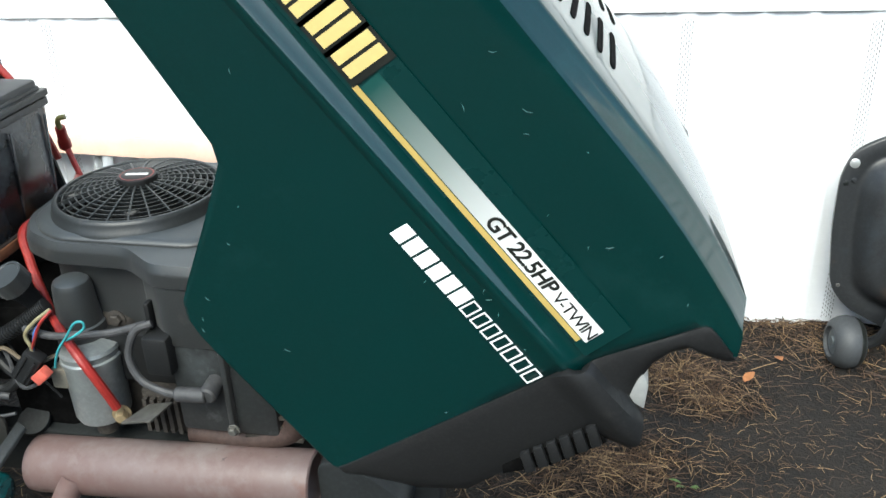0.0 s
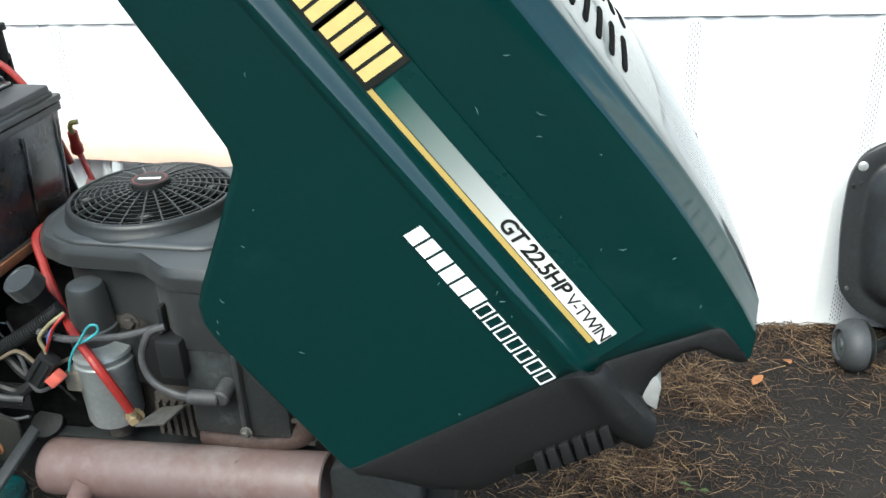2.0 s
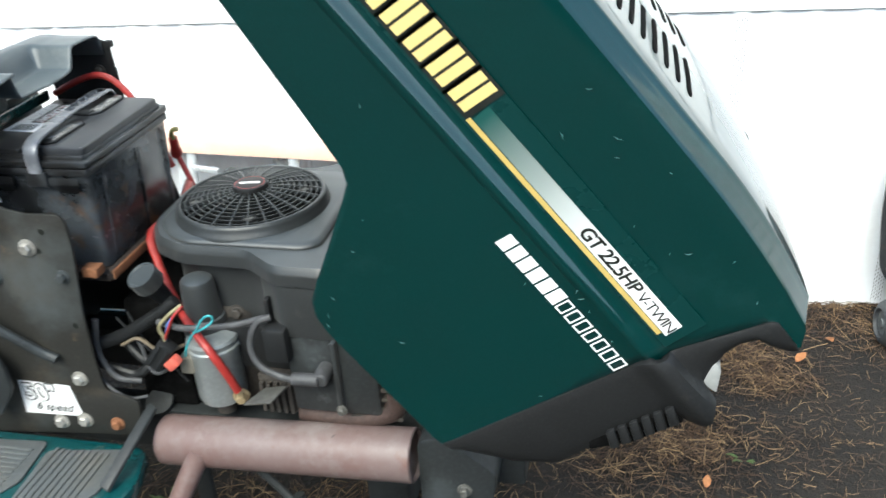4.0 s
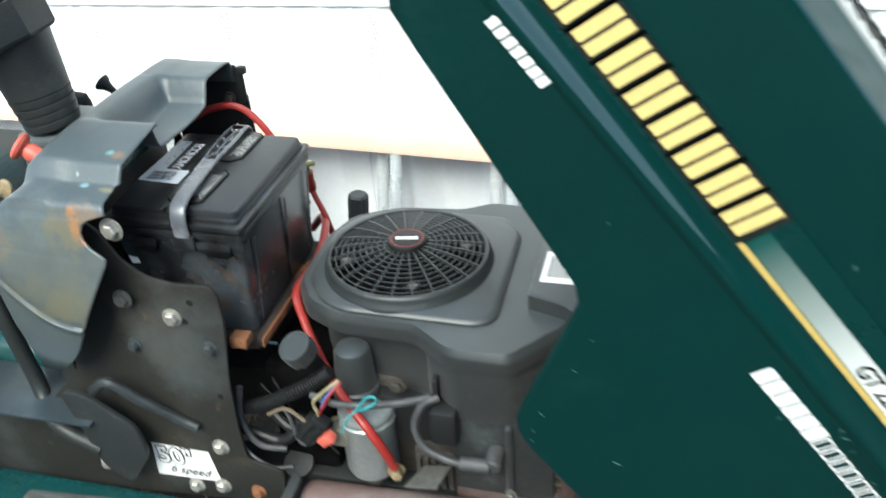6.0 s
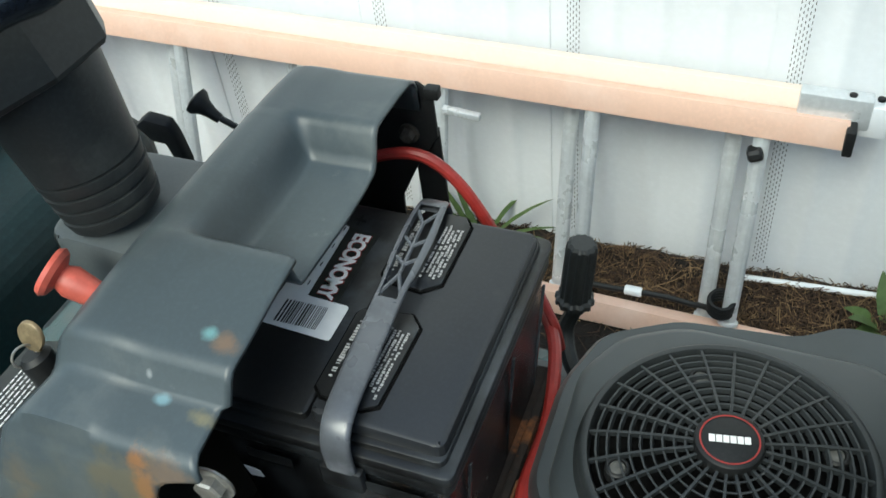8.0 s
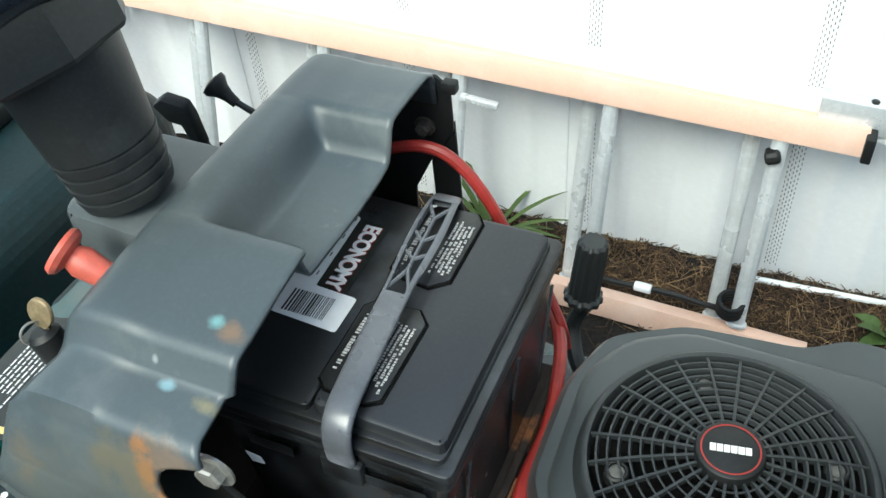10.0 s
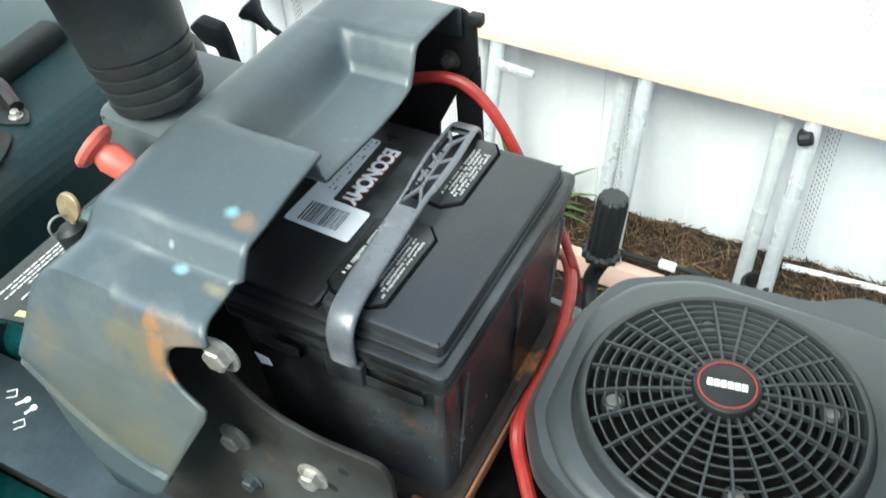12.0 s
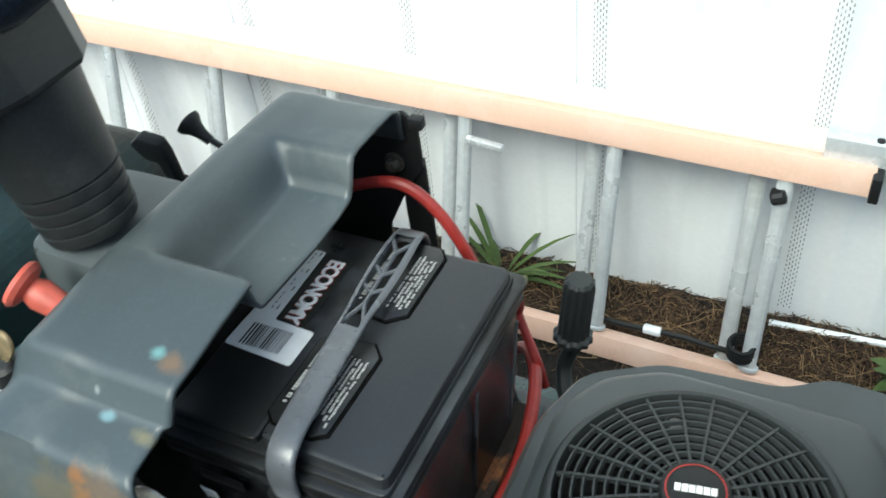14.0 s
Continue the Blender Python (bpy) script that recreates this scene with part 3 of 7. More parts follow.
# ---- ladder lying on its edge against the skirting ----
def make_ladder():
    lad = tagged(thing("extension_ladder", (-0.5, 0.83, 0.0)), "orange fibreglass ladder with aluminium rungs lying on edge by the wall", "ladder")
    inv = lad.matrix_world.inverted()

    def put(name, bm, mat, label="", parent=None, **kw):
        for v in bm.verts:
            v.co.z += 0.027 * (0.1 - v.co.x)
        bmesh.ops.transform(bm, matrix=inv, verts=bm.verts[:])
        return part(name, bm, mat, parent or lad, label, **kw)

    def at(x, h, off=0.0):
        """Place along the ladder's slope: h from the ground, off towards the wall."""
        return Vector((x, 0.822 + 0.262 * h + off, h))

    d_up = Vector((0, 0.253, 0.967))
    for sec, (off, x_end, lift, rung0) in enumerate(((0.0, 0.105, 0.0, -0.034), (0.04, 0.06, 0.022, -0.084))):
        for k, (h, hh) in enumerate(((0.443, 0.052), (-0.008 - 0.045 * sec, 0.052))):
            bm = bmesh.new()
            # C-section rail: web on the outer side, two flanges
            w = 0.034
            a, b = -2.6, x_end
            t = 0.005
            o = at(0, h + lift * (1 - k), off)
            nrm = Vector((0, 0.967, -0.253))
            q = [(0, 0), (0, hh), (w, hh), (w, hh - t), (t, hh - t), (t, t), (w, t), (w, 0)]
            slab(bm, [Vector((a, 0, 0)) + (o + d_up * hi + nrm * dp) * 1.0 for dp, hi in q], None, (1, 0, 0), b - a, 0.001)
            put("rail", bm, FIBREPALE if sec and not k else FIBRE, "sun-bleached orange fibreglass rail")
        x = rung0
        while x > -2.5:
            bm = bmesh.new()
            p0, p1 = at(x, 0.045 - 0.03 * sec, off + 0.017), at(x, 0.444 + lift, off + 0.017)
            ex, ey, dd = basis(p1 - p0)
            L = (p1 - p0).length
            rings = []
            for h, r in ((0, 0.0205), (0.006, 0.0205), (0.008, 0.0148), (L + 0.012, 0.0148)):
                ring = []
                for k in range(40):
                    a = 2 * math.pi * k / 40
                    rr = r + (0.0007 if k % 4 < 2 and r < 0.017 else 0.0)
                    ring.append(bm.verts.new(p0 + dd * h + Vector((rr * math.cos(a), 0, 0)) + (ey if abs(ey.x) < 0.5 else ex) * 0.8 * rr * math.sin(a)))
                rings.append(ring)
            for p, q in zip(rings, rings[1:]):
                for k in range(40):
                    bm.faces.new((p[k], p[(k + 1) % 40], q[(k + 1) % 40], q[k]))
            bm.faces.new(rings[-1])
            bm.faces.new(list(reversed(rings[0])))
            put("rung", bm, ALU, angle=50)
            x -= 0.3105
    # end cap, shoe bracket and its bolts
    bm = bmesh.new()
    box(bm, (0.1, 0.930, 0.436), (0.117, 0.972, 0.487), 0.003)
    put("end_cap", bm, BLACKPL, "black rubber end cap")
    bm = bmesh.new()
    box(bm, (0.015, 0.966, 0.47), (0.135, 0.998, 0.53), 0.004)
    put("end_bracket", bm, ALU, "grey aluminium end bracket")
    bm = bmesh.new()
    box(bm, (0.118, 0.97, 0.455), (0.165, 1.005, 0.518), 0.004)
    put("shoe", bm, VINYL, "pale plastic rail shoe")
    for x in (0.1, 0.145):
        bm = bmesh.new()
        lathe(bm, (x, 0.98, 0.528), (0, 0, 1), [(0, 0.007), (0.005, 0.007), (0.006, 0.005)], 8)
        put("bolt", bm, BLACKPL)
    # rung lock and rope
    bm = bmesh.new()
    box(bm, (-0.06, -0.008, -0.007), (0.02, 0.008, 0.007), 0.003, m=Matrix.Translation((-0.58, 0.915, 0.405)) @ pose(0, 0, 0, 0, 4, 0))
    put("rung_lock", bm, ALU, "pale cast rung lock")
    bm = bmesh.new()
    for k in range(3):
        c = Vector((-0.052, 0.93 + 0.006 * k, 0.405))
        lathe(bm, c, (0.9, 0.1, 0.35), [(0, 0.010), (0.004, 0.013), (0.022, 0.013), (0.026, 0.010)], 10)
    put("knot", bm, BLACKPL, "black rope knot at a rung")
    bm = bmesh.new()
    tube(bm, [(-0.034, 0.868, 0.038), (-0.08, 0.872, 0.055), (-0.115, 0.868, 0.060), (-0.16, 0.871, 0.061), (-0.229, 0.87, 0.059), (-0.29, 0.868, 0.056), (-0.345, 0.874, 0.052)], 0.0062, 8)
    put("rope", bm, BLACKPL, "black pull rope")
    for k in range(4):
        bm = bmesh.new()
        tube(bm, [at(-0.052, 0.075, 0.017) + Vector((0.024 * math.cos(a), 0.024 * math.sin(a), 0.008 * k + 0.004 * math.sin(a))) for a in np.linspace(0, 2 * math.pi, 9)], 0.005, 6, 2)
        put("rope_turn", bm, BLACKPL)
    bm = bmesh.new()
    rod(bm, (-0.248, 0.87, 0.0595), (-0.212, 0.87, 0.0600), 0.0105, 10)
    put("rope_sleeve", bm, VINYL, "white plastic sleeve on the rope")
    return lad


make_ladder()


# ---- the tractor ----
tractor = tagged(thing("garden_tractor", (0.0, 0.0, 0.0)), "old dark green garden tractor with hood tipped open on soil", "tractor")

HO, HU, HV = Vector((0.11, 0, 1.29)), Vector((0.635, 0, -0.773)).normalized(), Vector((0.773, 0, 0.635)).normalized()
MID = -0.03


def hp(u, v, y):
    # the tipped hood hangs slightly racked on its hinge
    return HO + HU * u + HV * v + Vector((-0.08 * (y + 0.32), y, 0))


def lerp(x, xs, ys):
    return float(np.interp(x, xs, ys))


def hood_rear(v):
    return lerp(v, [-0.2350, -0.2335, -0.229, -0.217, -0.19, -0.13, -0.08, -0.060, -0.050, -0.040, -0.025, -0.010, -0.003, 0.008, 0.02, 0.3],
                [0.505, 0.480, 0.458, 0.440, 0.424, 0.393, 0.366, 0.354, 0.336, 0.270, 0.165, 0.060, 0.018, 0.003, 0.0, 0.0])


def hood_front(v):
    return lerp(v, [-0.2350, -0.2335, -0.229, -0.217, 0.075, 0.09, 0.2150, 0.2205, 0.2230, 0.235, 0.252, 0.262, 0.3], [0.690, 0.704, 0.710, 0.713, 0.750, 0.760, 0.794, 0.800, 0.832, 0.838, 0.832, 0.815, 0.800])


def nose_drop(u):
    """How far the top falls towards the nose."""
    t = max(0.0, (u - 0.60) / 0.22)
    return 0.030 * t * t


def hood_section():
    """(v, half-width) from the lower edge of one side over the top."""
    side = [(v, 0.293) for v in (-0.2350, -0.2335, -0.229, -0.217, -0.19, -0.13, -0.08, -0.06, -0.05, -0.04, -0.025, -0.01, -0.003, 0.008, 0.02)]
    side += [(0.066, 0.293), (0.070, 0.2952), (0.0735, 0.2960), (0.0765, 0.2955), (0.0795, 0.2938), (0.0825, 0.2912), (0.086, 0.2885), (0.0905, 0.2858), (0.0965, 0.2835), (0.105, 0.282), (0.16, 0.281), (0.215, 0.280), (0.2205, 0.280), (0.2230, 0.280), (0.235, 0.280), (0.258, 0.2795), (0.2615, 0.2785), (0.264, 0.2760), (0.2655, 0.2735),
             (0.2755, 0.2590), (0.2767, 0.2572), (0.2820, 0.2490), (0.2838, 0.2470), (0.2848, 0.2440), (0.2875, 0.2), (0.291, 0.13), (0.293, 0.06)]
    return side + [(0.294, 0.0)] + [(v, -w) for v, w in reversed(side)]


def make_hood():
    sec = hood_section()
    N = 40

    def skin(inset, lo_trim=0.0):
        bm = bmesh.new()
        cols = []
        for v, w in sec:
            u0, u1 = hood_rear(v) + lo_trim, hood_front(v) - lo_trim
            row = []
            for k in range(N + 1):
                t = k / N
                u = u0 + (u1 - u0) * t
                taper = 1.0 - 0.006 * max(0.0, (u - 0.55) / 0.27) ** 2
                ww = (abs(w) - inset) * taper
                vv = v - (nose_drop(u) * max(0, (v - 0.2) / 0.09) if v > 0.2 else 0) - (inset if abs(w) < 0.25 else 0)
                row.append(bm.verts.new(hp(u, vv, MID - math.copysign(ww, w) if w else MID)))
            cols.append(row)
        for a, b in zip(cols, cols[1:]):
            for k in range(N):
                bm.faces.new((a[k], a[k + 1], b[k + 1], b[k]))
        return bm, cols

    bm, cols = skin(0.0)
    # front face of the nose
    edge = [c[-1] for c in cols if c[-1].co.dot(HV) - HO.dot(HV) > 0.2]
    bm.faces.new(edge)
    hood = part("hood", bm, GREEN, tractor, "dark green painted hood, scuffed, tipped forward", angle=28)
    sol = hood.modifiers.new("thickness", 'SOLIDIFY')
    sol.thickness, sol.offset = 0.0035, -1.0
    bm, _ = skin(0.0045, 0.004)
    part("hood_lining", bm, LINER, hood, "dull brown-black inside of the hood", angle=28)
    return hood


hood = make_hood()


def make_nose(hood):
    """Black plastic nose piece that closes the front of the hood."""
    def nose_edge(v):
        return lerp(v, [-0.235, -0.217, -0.175, -0.127, -0.05, 0.012, 0.05, 0.054, 0.066, 0.080, 0.090, 0.100, 0.104, 0.128, 0.147, 0.17, 0.190, 0.197, 0.209, 0.217, 0.2205],
                    [0.72, 0.735, 0.785, 0.818, 0.822, 0.832, 0.838, 0.850, 0.866, 0.866, 0.858, 0.848, 0.820, 0.806, 0.798, 0.797, 0.804, 0.822, 0.838, 0.842, 0.835])

    vs = [-0.228, -0.217, -0.19, -0.175, -0.15, -0.127, -0.09, -0.05, 0.0, 0.03, 0.05, 0.054, 0.060, 0.066, 0.073, 0.080, 0.085, 0.090, 0.095, 0.100, 0.104, 0.115, 0.128, 0.147, 0.17, 0.182, 0.190, 0.197, 0.203, 0.209, 0.217, 0.2205]
    for sgn in (-1, 1):
        bm = bmesh.new()
        rows = []
        for v in vs:
            bulge = 0.010 * math.exp(-((v - 0.078) / 0.016) ** 2)
            row = []
            for k in range(7):
                t = k / 6
                u = hood_front(v) - 0.006 + (nose_edge(v) - hood_front(v) + 0.006) * t
                w = (0.2965 + bulge) * (1.0 - 0.006 * max(0.0, (u - 0.55) / 0.27) ** 2) - 0.012 * t ** 3 - (0.013 if v > 0.095 else 0.0) * (1 - t * 0.5)
                row.append(bm.verts.new(hp(u, v, MID + sgn * w)))
            rows.append(row)
        for a, b in zip(rows, rows[1:]):
            for k in range(6):
                bm.faces.new((a[k], a[k + 1], b[k + 1], b[k]))
        cheek = part("nose_cheek", bm, NOSE, hood, "black plastic nose piece", angle=30)
        sol = cheek.modifiers.new("thickness", 'SOLIDIFY')
        sol.thickness, sol.offset = 0.012, 1.0 if sgn > 0 else -1.0
        bv = cheek.modifiers.new("soft_edge", 'BEVEL')
        bv.width, bv.segments, bv.limit_method, bv.angle_limit = 0.003, 2, 'ANGLE', radians(50)
    # louvre ribs moulded into the lower edge of each cheek
    for sgn in (-1, 1):
        for k in range(6):
            v = -0.040 + 0.0165 * k
            u = 0.818 + 0.0022 * k
            bm = bmesh.new()
            slab(bm, [hp(a, b, MID + sgn * 0.290) for a, b in ((u - 0.014, v + 0.005), (u - 0.012, v + 0.0165), (u + 0.014, v + 0.006), (u + 0.011, v - 0.006))], None, (0, sgn, 0), 0.007, 0.0015)
            part("nose_rib", bm, NOSE, hood)
        # black sheet behind the ribs, the shade between them painted in
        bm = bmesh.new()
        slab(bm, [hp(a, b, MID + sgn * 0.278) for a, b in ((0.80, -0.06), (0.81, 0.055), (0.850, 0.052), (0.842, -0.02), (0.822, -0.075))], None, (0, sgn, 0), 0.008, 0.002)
        part("rib_shade", bm, HOLLOW_SHADE, hood)
    # cross pieces of the grille between the cheeks
    for k in range(6):
        v = -0.11 + 0.028 * k
        bm = bmesh.new()
        slab(bm, [hp(0.775, v, MID - 0.27), hp(0.80, v, MID - 0.27), hp(0.80, v + 0.008, MID - 0.27), hp(0.775, v + 0.008, MID - 0.27)], None, (0, 1, 0), 0.54, 0.001)
        part("grille_slat", bm, NOSE, hood)
    bm = bmesh.new()
    slab(bm, [hp(0.765, -0.15, MID - 0.27), hp(0.79, -0.15, MID - 0.27), hp(0.79, 0.23, MID - 0.27), hp(0.765, 0.23, MID - 0.27)], None, (0, 1, 0), 0.54, 0.004)
    part("grille_back", bm, NOSE, hood)
    # headlight lens at the corner
    for sgn in (-1, 1):
        bm = bmesh.new()
        slab(bm, [hp(0.816, 0.098, MID + sgn * 0.278), hp(0.840, 0.106, MID + sgn * 0.278), hp(0.818, 0.128, MID + sgn * 0.278), hp(0.803, 0.132, MID + sgn * 0.278), hp(0.80, 0.105, MID + sgn * 0.278)], None, (0, -sgn, 0), 0.08, 0.002)
        part("headlight", bm, SILVER, hood, "pale plastic headlight lens")


make_nose(hood)


def make_hood_marks(hood):
    y = MID - 0.2835

    def flat(name, quad, mat, lift=0.0, label=""):
        bm = bmesh.new()
        slab(bm, [hp(u, v, y - lift) for u, v in quad], None, (0, -1, 0), 0.0006)
        return part(name, bm, mat, hood, label, smooth=False)

    # printed dark backing and gold line, fading band
    flat("decal_backing", [(0.06, 0.098), (0.748, 0.098), (0.748, 0.156), (0.06, 0.156)], material("decal_dark_green", (0.002, 0.027, 0.0255), 0.3, spread=0.1, bump=0), 0.0, "dark printed decal backing")
    flat("decal_line", [(0.385, 0.1015), (0.728, 0.1015), (0.728, 0.1075), (0.385, 0.1075)], GOLD, 0.0008, "gold decal line")
    bm = bmesh.new()
    lay = bm.verts.layers.float.new("along")
    quad = [(0.39, 0.1085), (0.735, 0.1085), (0.735, 0.132), (0.39, 0.132)]
    vs = []
    for u, v in quad:
        q = bm.verts.new(hp(u, v, y - 0.0009))
        q[lay] = (u - 0.39) / 0.345
        vs.append(q)
    bm.faces.new(vs)
    part("decal_band", bm, FADE, hood, "band fading from green to white", smooth=False)
    rot = Matrix((HU, HV, Vector((0, -1, 0)))).transposed().to_4x4()
    lettering("decal_text", "GT 22.5HP", 0.0235, Matrix.Translation(hp(0.566, 0.1125, y - 0.0012)) @ rot, DECALBLACK, hood, shear=0.12, offset=0.0005, spacing=0.93)
    lettering("decal_text", "V-TWIN", 0.0198, Matrix.Translation(hp(0.672, 0.1125, y - 0.0012)) @ rot, DECALBLACK, hood, spacing=0.84)
    # maker's mark: plain slanted yellow blocks on a dark surround
    pitch = 0.0363
    for k in range(9):
        u = 0.058 + pitch * k
        sl = 0.004
        flat("name_surround", [(u - 0.004, 0.1025), (u + pitch + 0.001, 0.1025), (u + pitch + sl + 0.001, 0.1565), (u + sl - 0.004, 0.1565)], DECALBLACK, 0.0010)
        w = pitch - 0.0035
        lo, hi = 0.107, 0.1525

        def sk(a, b):
            v = lo + b * (hi - lo)
            return (u + a * w + sl * b, v)

        for a, b in ((0.04, 0.41), (0.53, 0.90)):
            flat("name_block", [sk(a, 0), sk(b, 0), sk(b, 1), sk(a, 1)], YELLOW, 0.0018)
    # second maker's mark on the lower side: six plain white blocks, then seven thin open ones
    yl = MID - 0.2934

    def blot(name, pts):
        bm = bmesh.new()
        slab(bm, [hp(a, b, yl) for a, b in pts], None, (0, -1, 0), 0.0006)
        part(name, bm, WHITE, hood, smooth=False)

    lo, hi = 0.0305, 0.0525

    def slant(u, v):
        return (u + 0.10 * (v - lo), v)

    for k in range(6):
        u, w = 0.5165 + 0.0178 * k, 0.0148
        blot("mark_block", [slant(u + p * w, lo + q * (hi - lo)) for p, q in ((0, 0), (1, 0), (1, 1), (0, 1))])
    # thin open frames
    for k in range(7):
        u, w, t = 0.6235 + 0.0166 * k, 0.0128, 0.0017
        for a, b, c, d in ((0, lo, t, hi - 0.002), (w - t, lo, w, hi - 0.002), (t, hi - 0.002 - t, w - t, hi - 0.002), (t, lo, w - t, lo + t)):
            blot("mark_stroke", [slant(u + p, q) for p, q in ((a, b), (c, b), (c, d), (a, d))])
    # small white mark near the rear of the hood
    for k in range(7):
        u = 0.078 + 0.0112 * k
        top = 0.0725 if k in (0, 3, 6) else 0.0685
        bm = bmesh.new()
        slab(bm, [hp(a, b, yl) for a, b in ((u, 0.0565), (u + 0.0088, 0.0565), (u + 0.0100, top), (u + 0.0012, top))], None, (0, -1, 0), 0.0006)
        part("mark_block", bm, WHITE, hood, smooth=False)
    # pale scratches in the paint
    rng = random.Random(21)
    # u, v, length, direction
    for u, v, ln, an in ((0.42, -0.12, 0.008, 0.3), (0.471, -0.216, 0.010, 2.6), (0.482, -0.226, 0.012, 2.9), (0.55, -0.165, 0.014, 0.6), (0.40, -0.08, 0.006, 1.8), (0.30, 0.02, 0.010, 2.6),
                         (0.625, 0.062, 0.016, 2.0), (0.632, 0.060, 0.012, 1.0), (0.655, 0.058, 0.008, 2.4), (0.70, 0.055, 0.005, 0.4), (0.45, -0.19, 0.012, 0.1), (0.58, 0.02, 0.009, 1.9), (0.715, -0.07, 0.006, 0.9),
                         (0.50, 0.215, 0.018, 0.5), (0.52, 0.20, 0.010, 0.8), (0.47, 0.17, 0.016, 2.8), (0.60, 0.165, 0.006, 2.0), (0.66, 0.19, 0.014, 1.0), (0.652, 0.175, 0.007, 2.2), (0.70, 0.225, 0.007, 1.6), (0.57, 0.236, 0.005, 0.3), (0.76, 0.215, 0.008, 2.2), (0.44, 0.225, 0.012, 0.9)):
        bm = bmesh.new()
        ln *= 0.6
        d1, d2 = math.cos(an) * ln, math.sin(an) * ln
        w1, w2 = -math.sin(an) * 0.0005, math.cos(an) * 0.0005
        bend = rng.uniform(-0.15, 0.15)
        mid = (u + d1 * 0.5 - d2 * bend, v + d2 * 0.5 + d1 * bend)
        pts = [(u, v), (mid[0] + w1, mid[1] + w2), (u + d1, v + d2), (mid[0] - w1, mid[1] - w2)]
        slab(bm, [hp(a, b, yl + (0.0002 if b < 0.09 else 0.0122)) for a, b in pts], None, (0, -1, 0), 0.0005)
        part("scratch", bm, SCUFF, hood, smooth=False)
    # louvre slots in the top, following its crown: solid strips painted shade-black
    def crown(u, yy):
        w = abs(yy - MID)
        return lerp(w, [0.0, 0.06, 0.13, 0.2, 0.232], [0.294, 0.293, 0.291, 0.287, 0.284]) - nose_drop(u)

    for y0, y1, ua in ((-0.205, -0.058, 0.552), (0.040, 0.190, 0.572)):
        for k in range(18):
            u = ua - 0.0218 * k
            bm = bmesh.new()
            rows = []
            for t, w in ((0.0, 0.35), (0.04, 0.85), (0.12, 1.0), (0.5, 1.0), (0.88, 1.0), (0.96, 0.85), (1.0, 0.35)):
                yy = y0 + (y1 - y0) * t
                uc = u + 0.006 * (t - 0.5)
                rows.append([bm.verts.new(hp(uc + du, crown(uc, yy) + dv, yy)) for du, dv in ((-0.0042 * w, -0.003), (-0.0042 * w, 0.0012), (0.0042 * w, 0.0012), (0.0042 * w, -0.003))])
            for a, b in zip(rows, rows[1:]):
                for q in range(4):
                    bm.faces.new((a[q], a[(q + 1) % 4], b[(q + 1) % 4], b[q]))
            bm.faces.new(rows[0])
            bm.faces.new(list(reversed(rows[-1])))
            part("vent_slot", bm, HOLLOW_SHADE, hood, smooth=False)


make_hood_marks(hood)
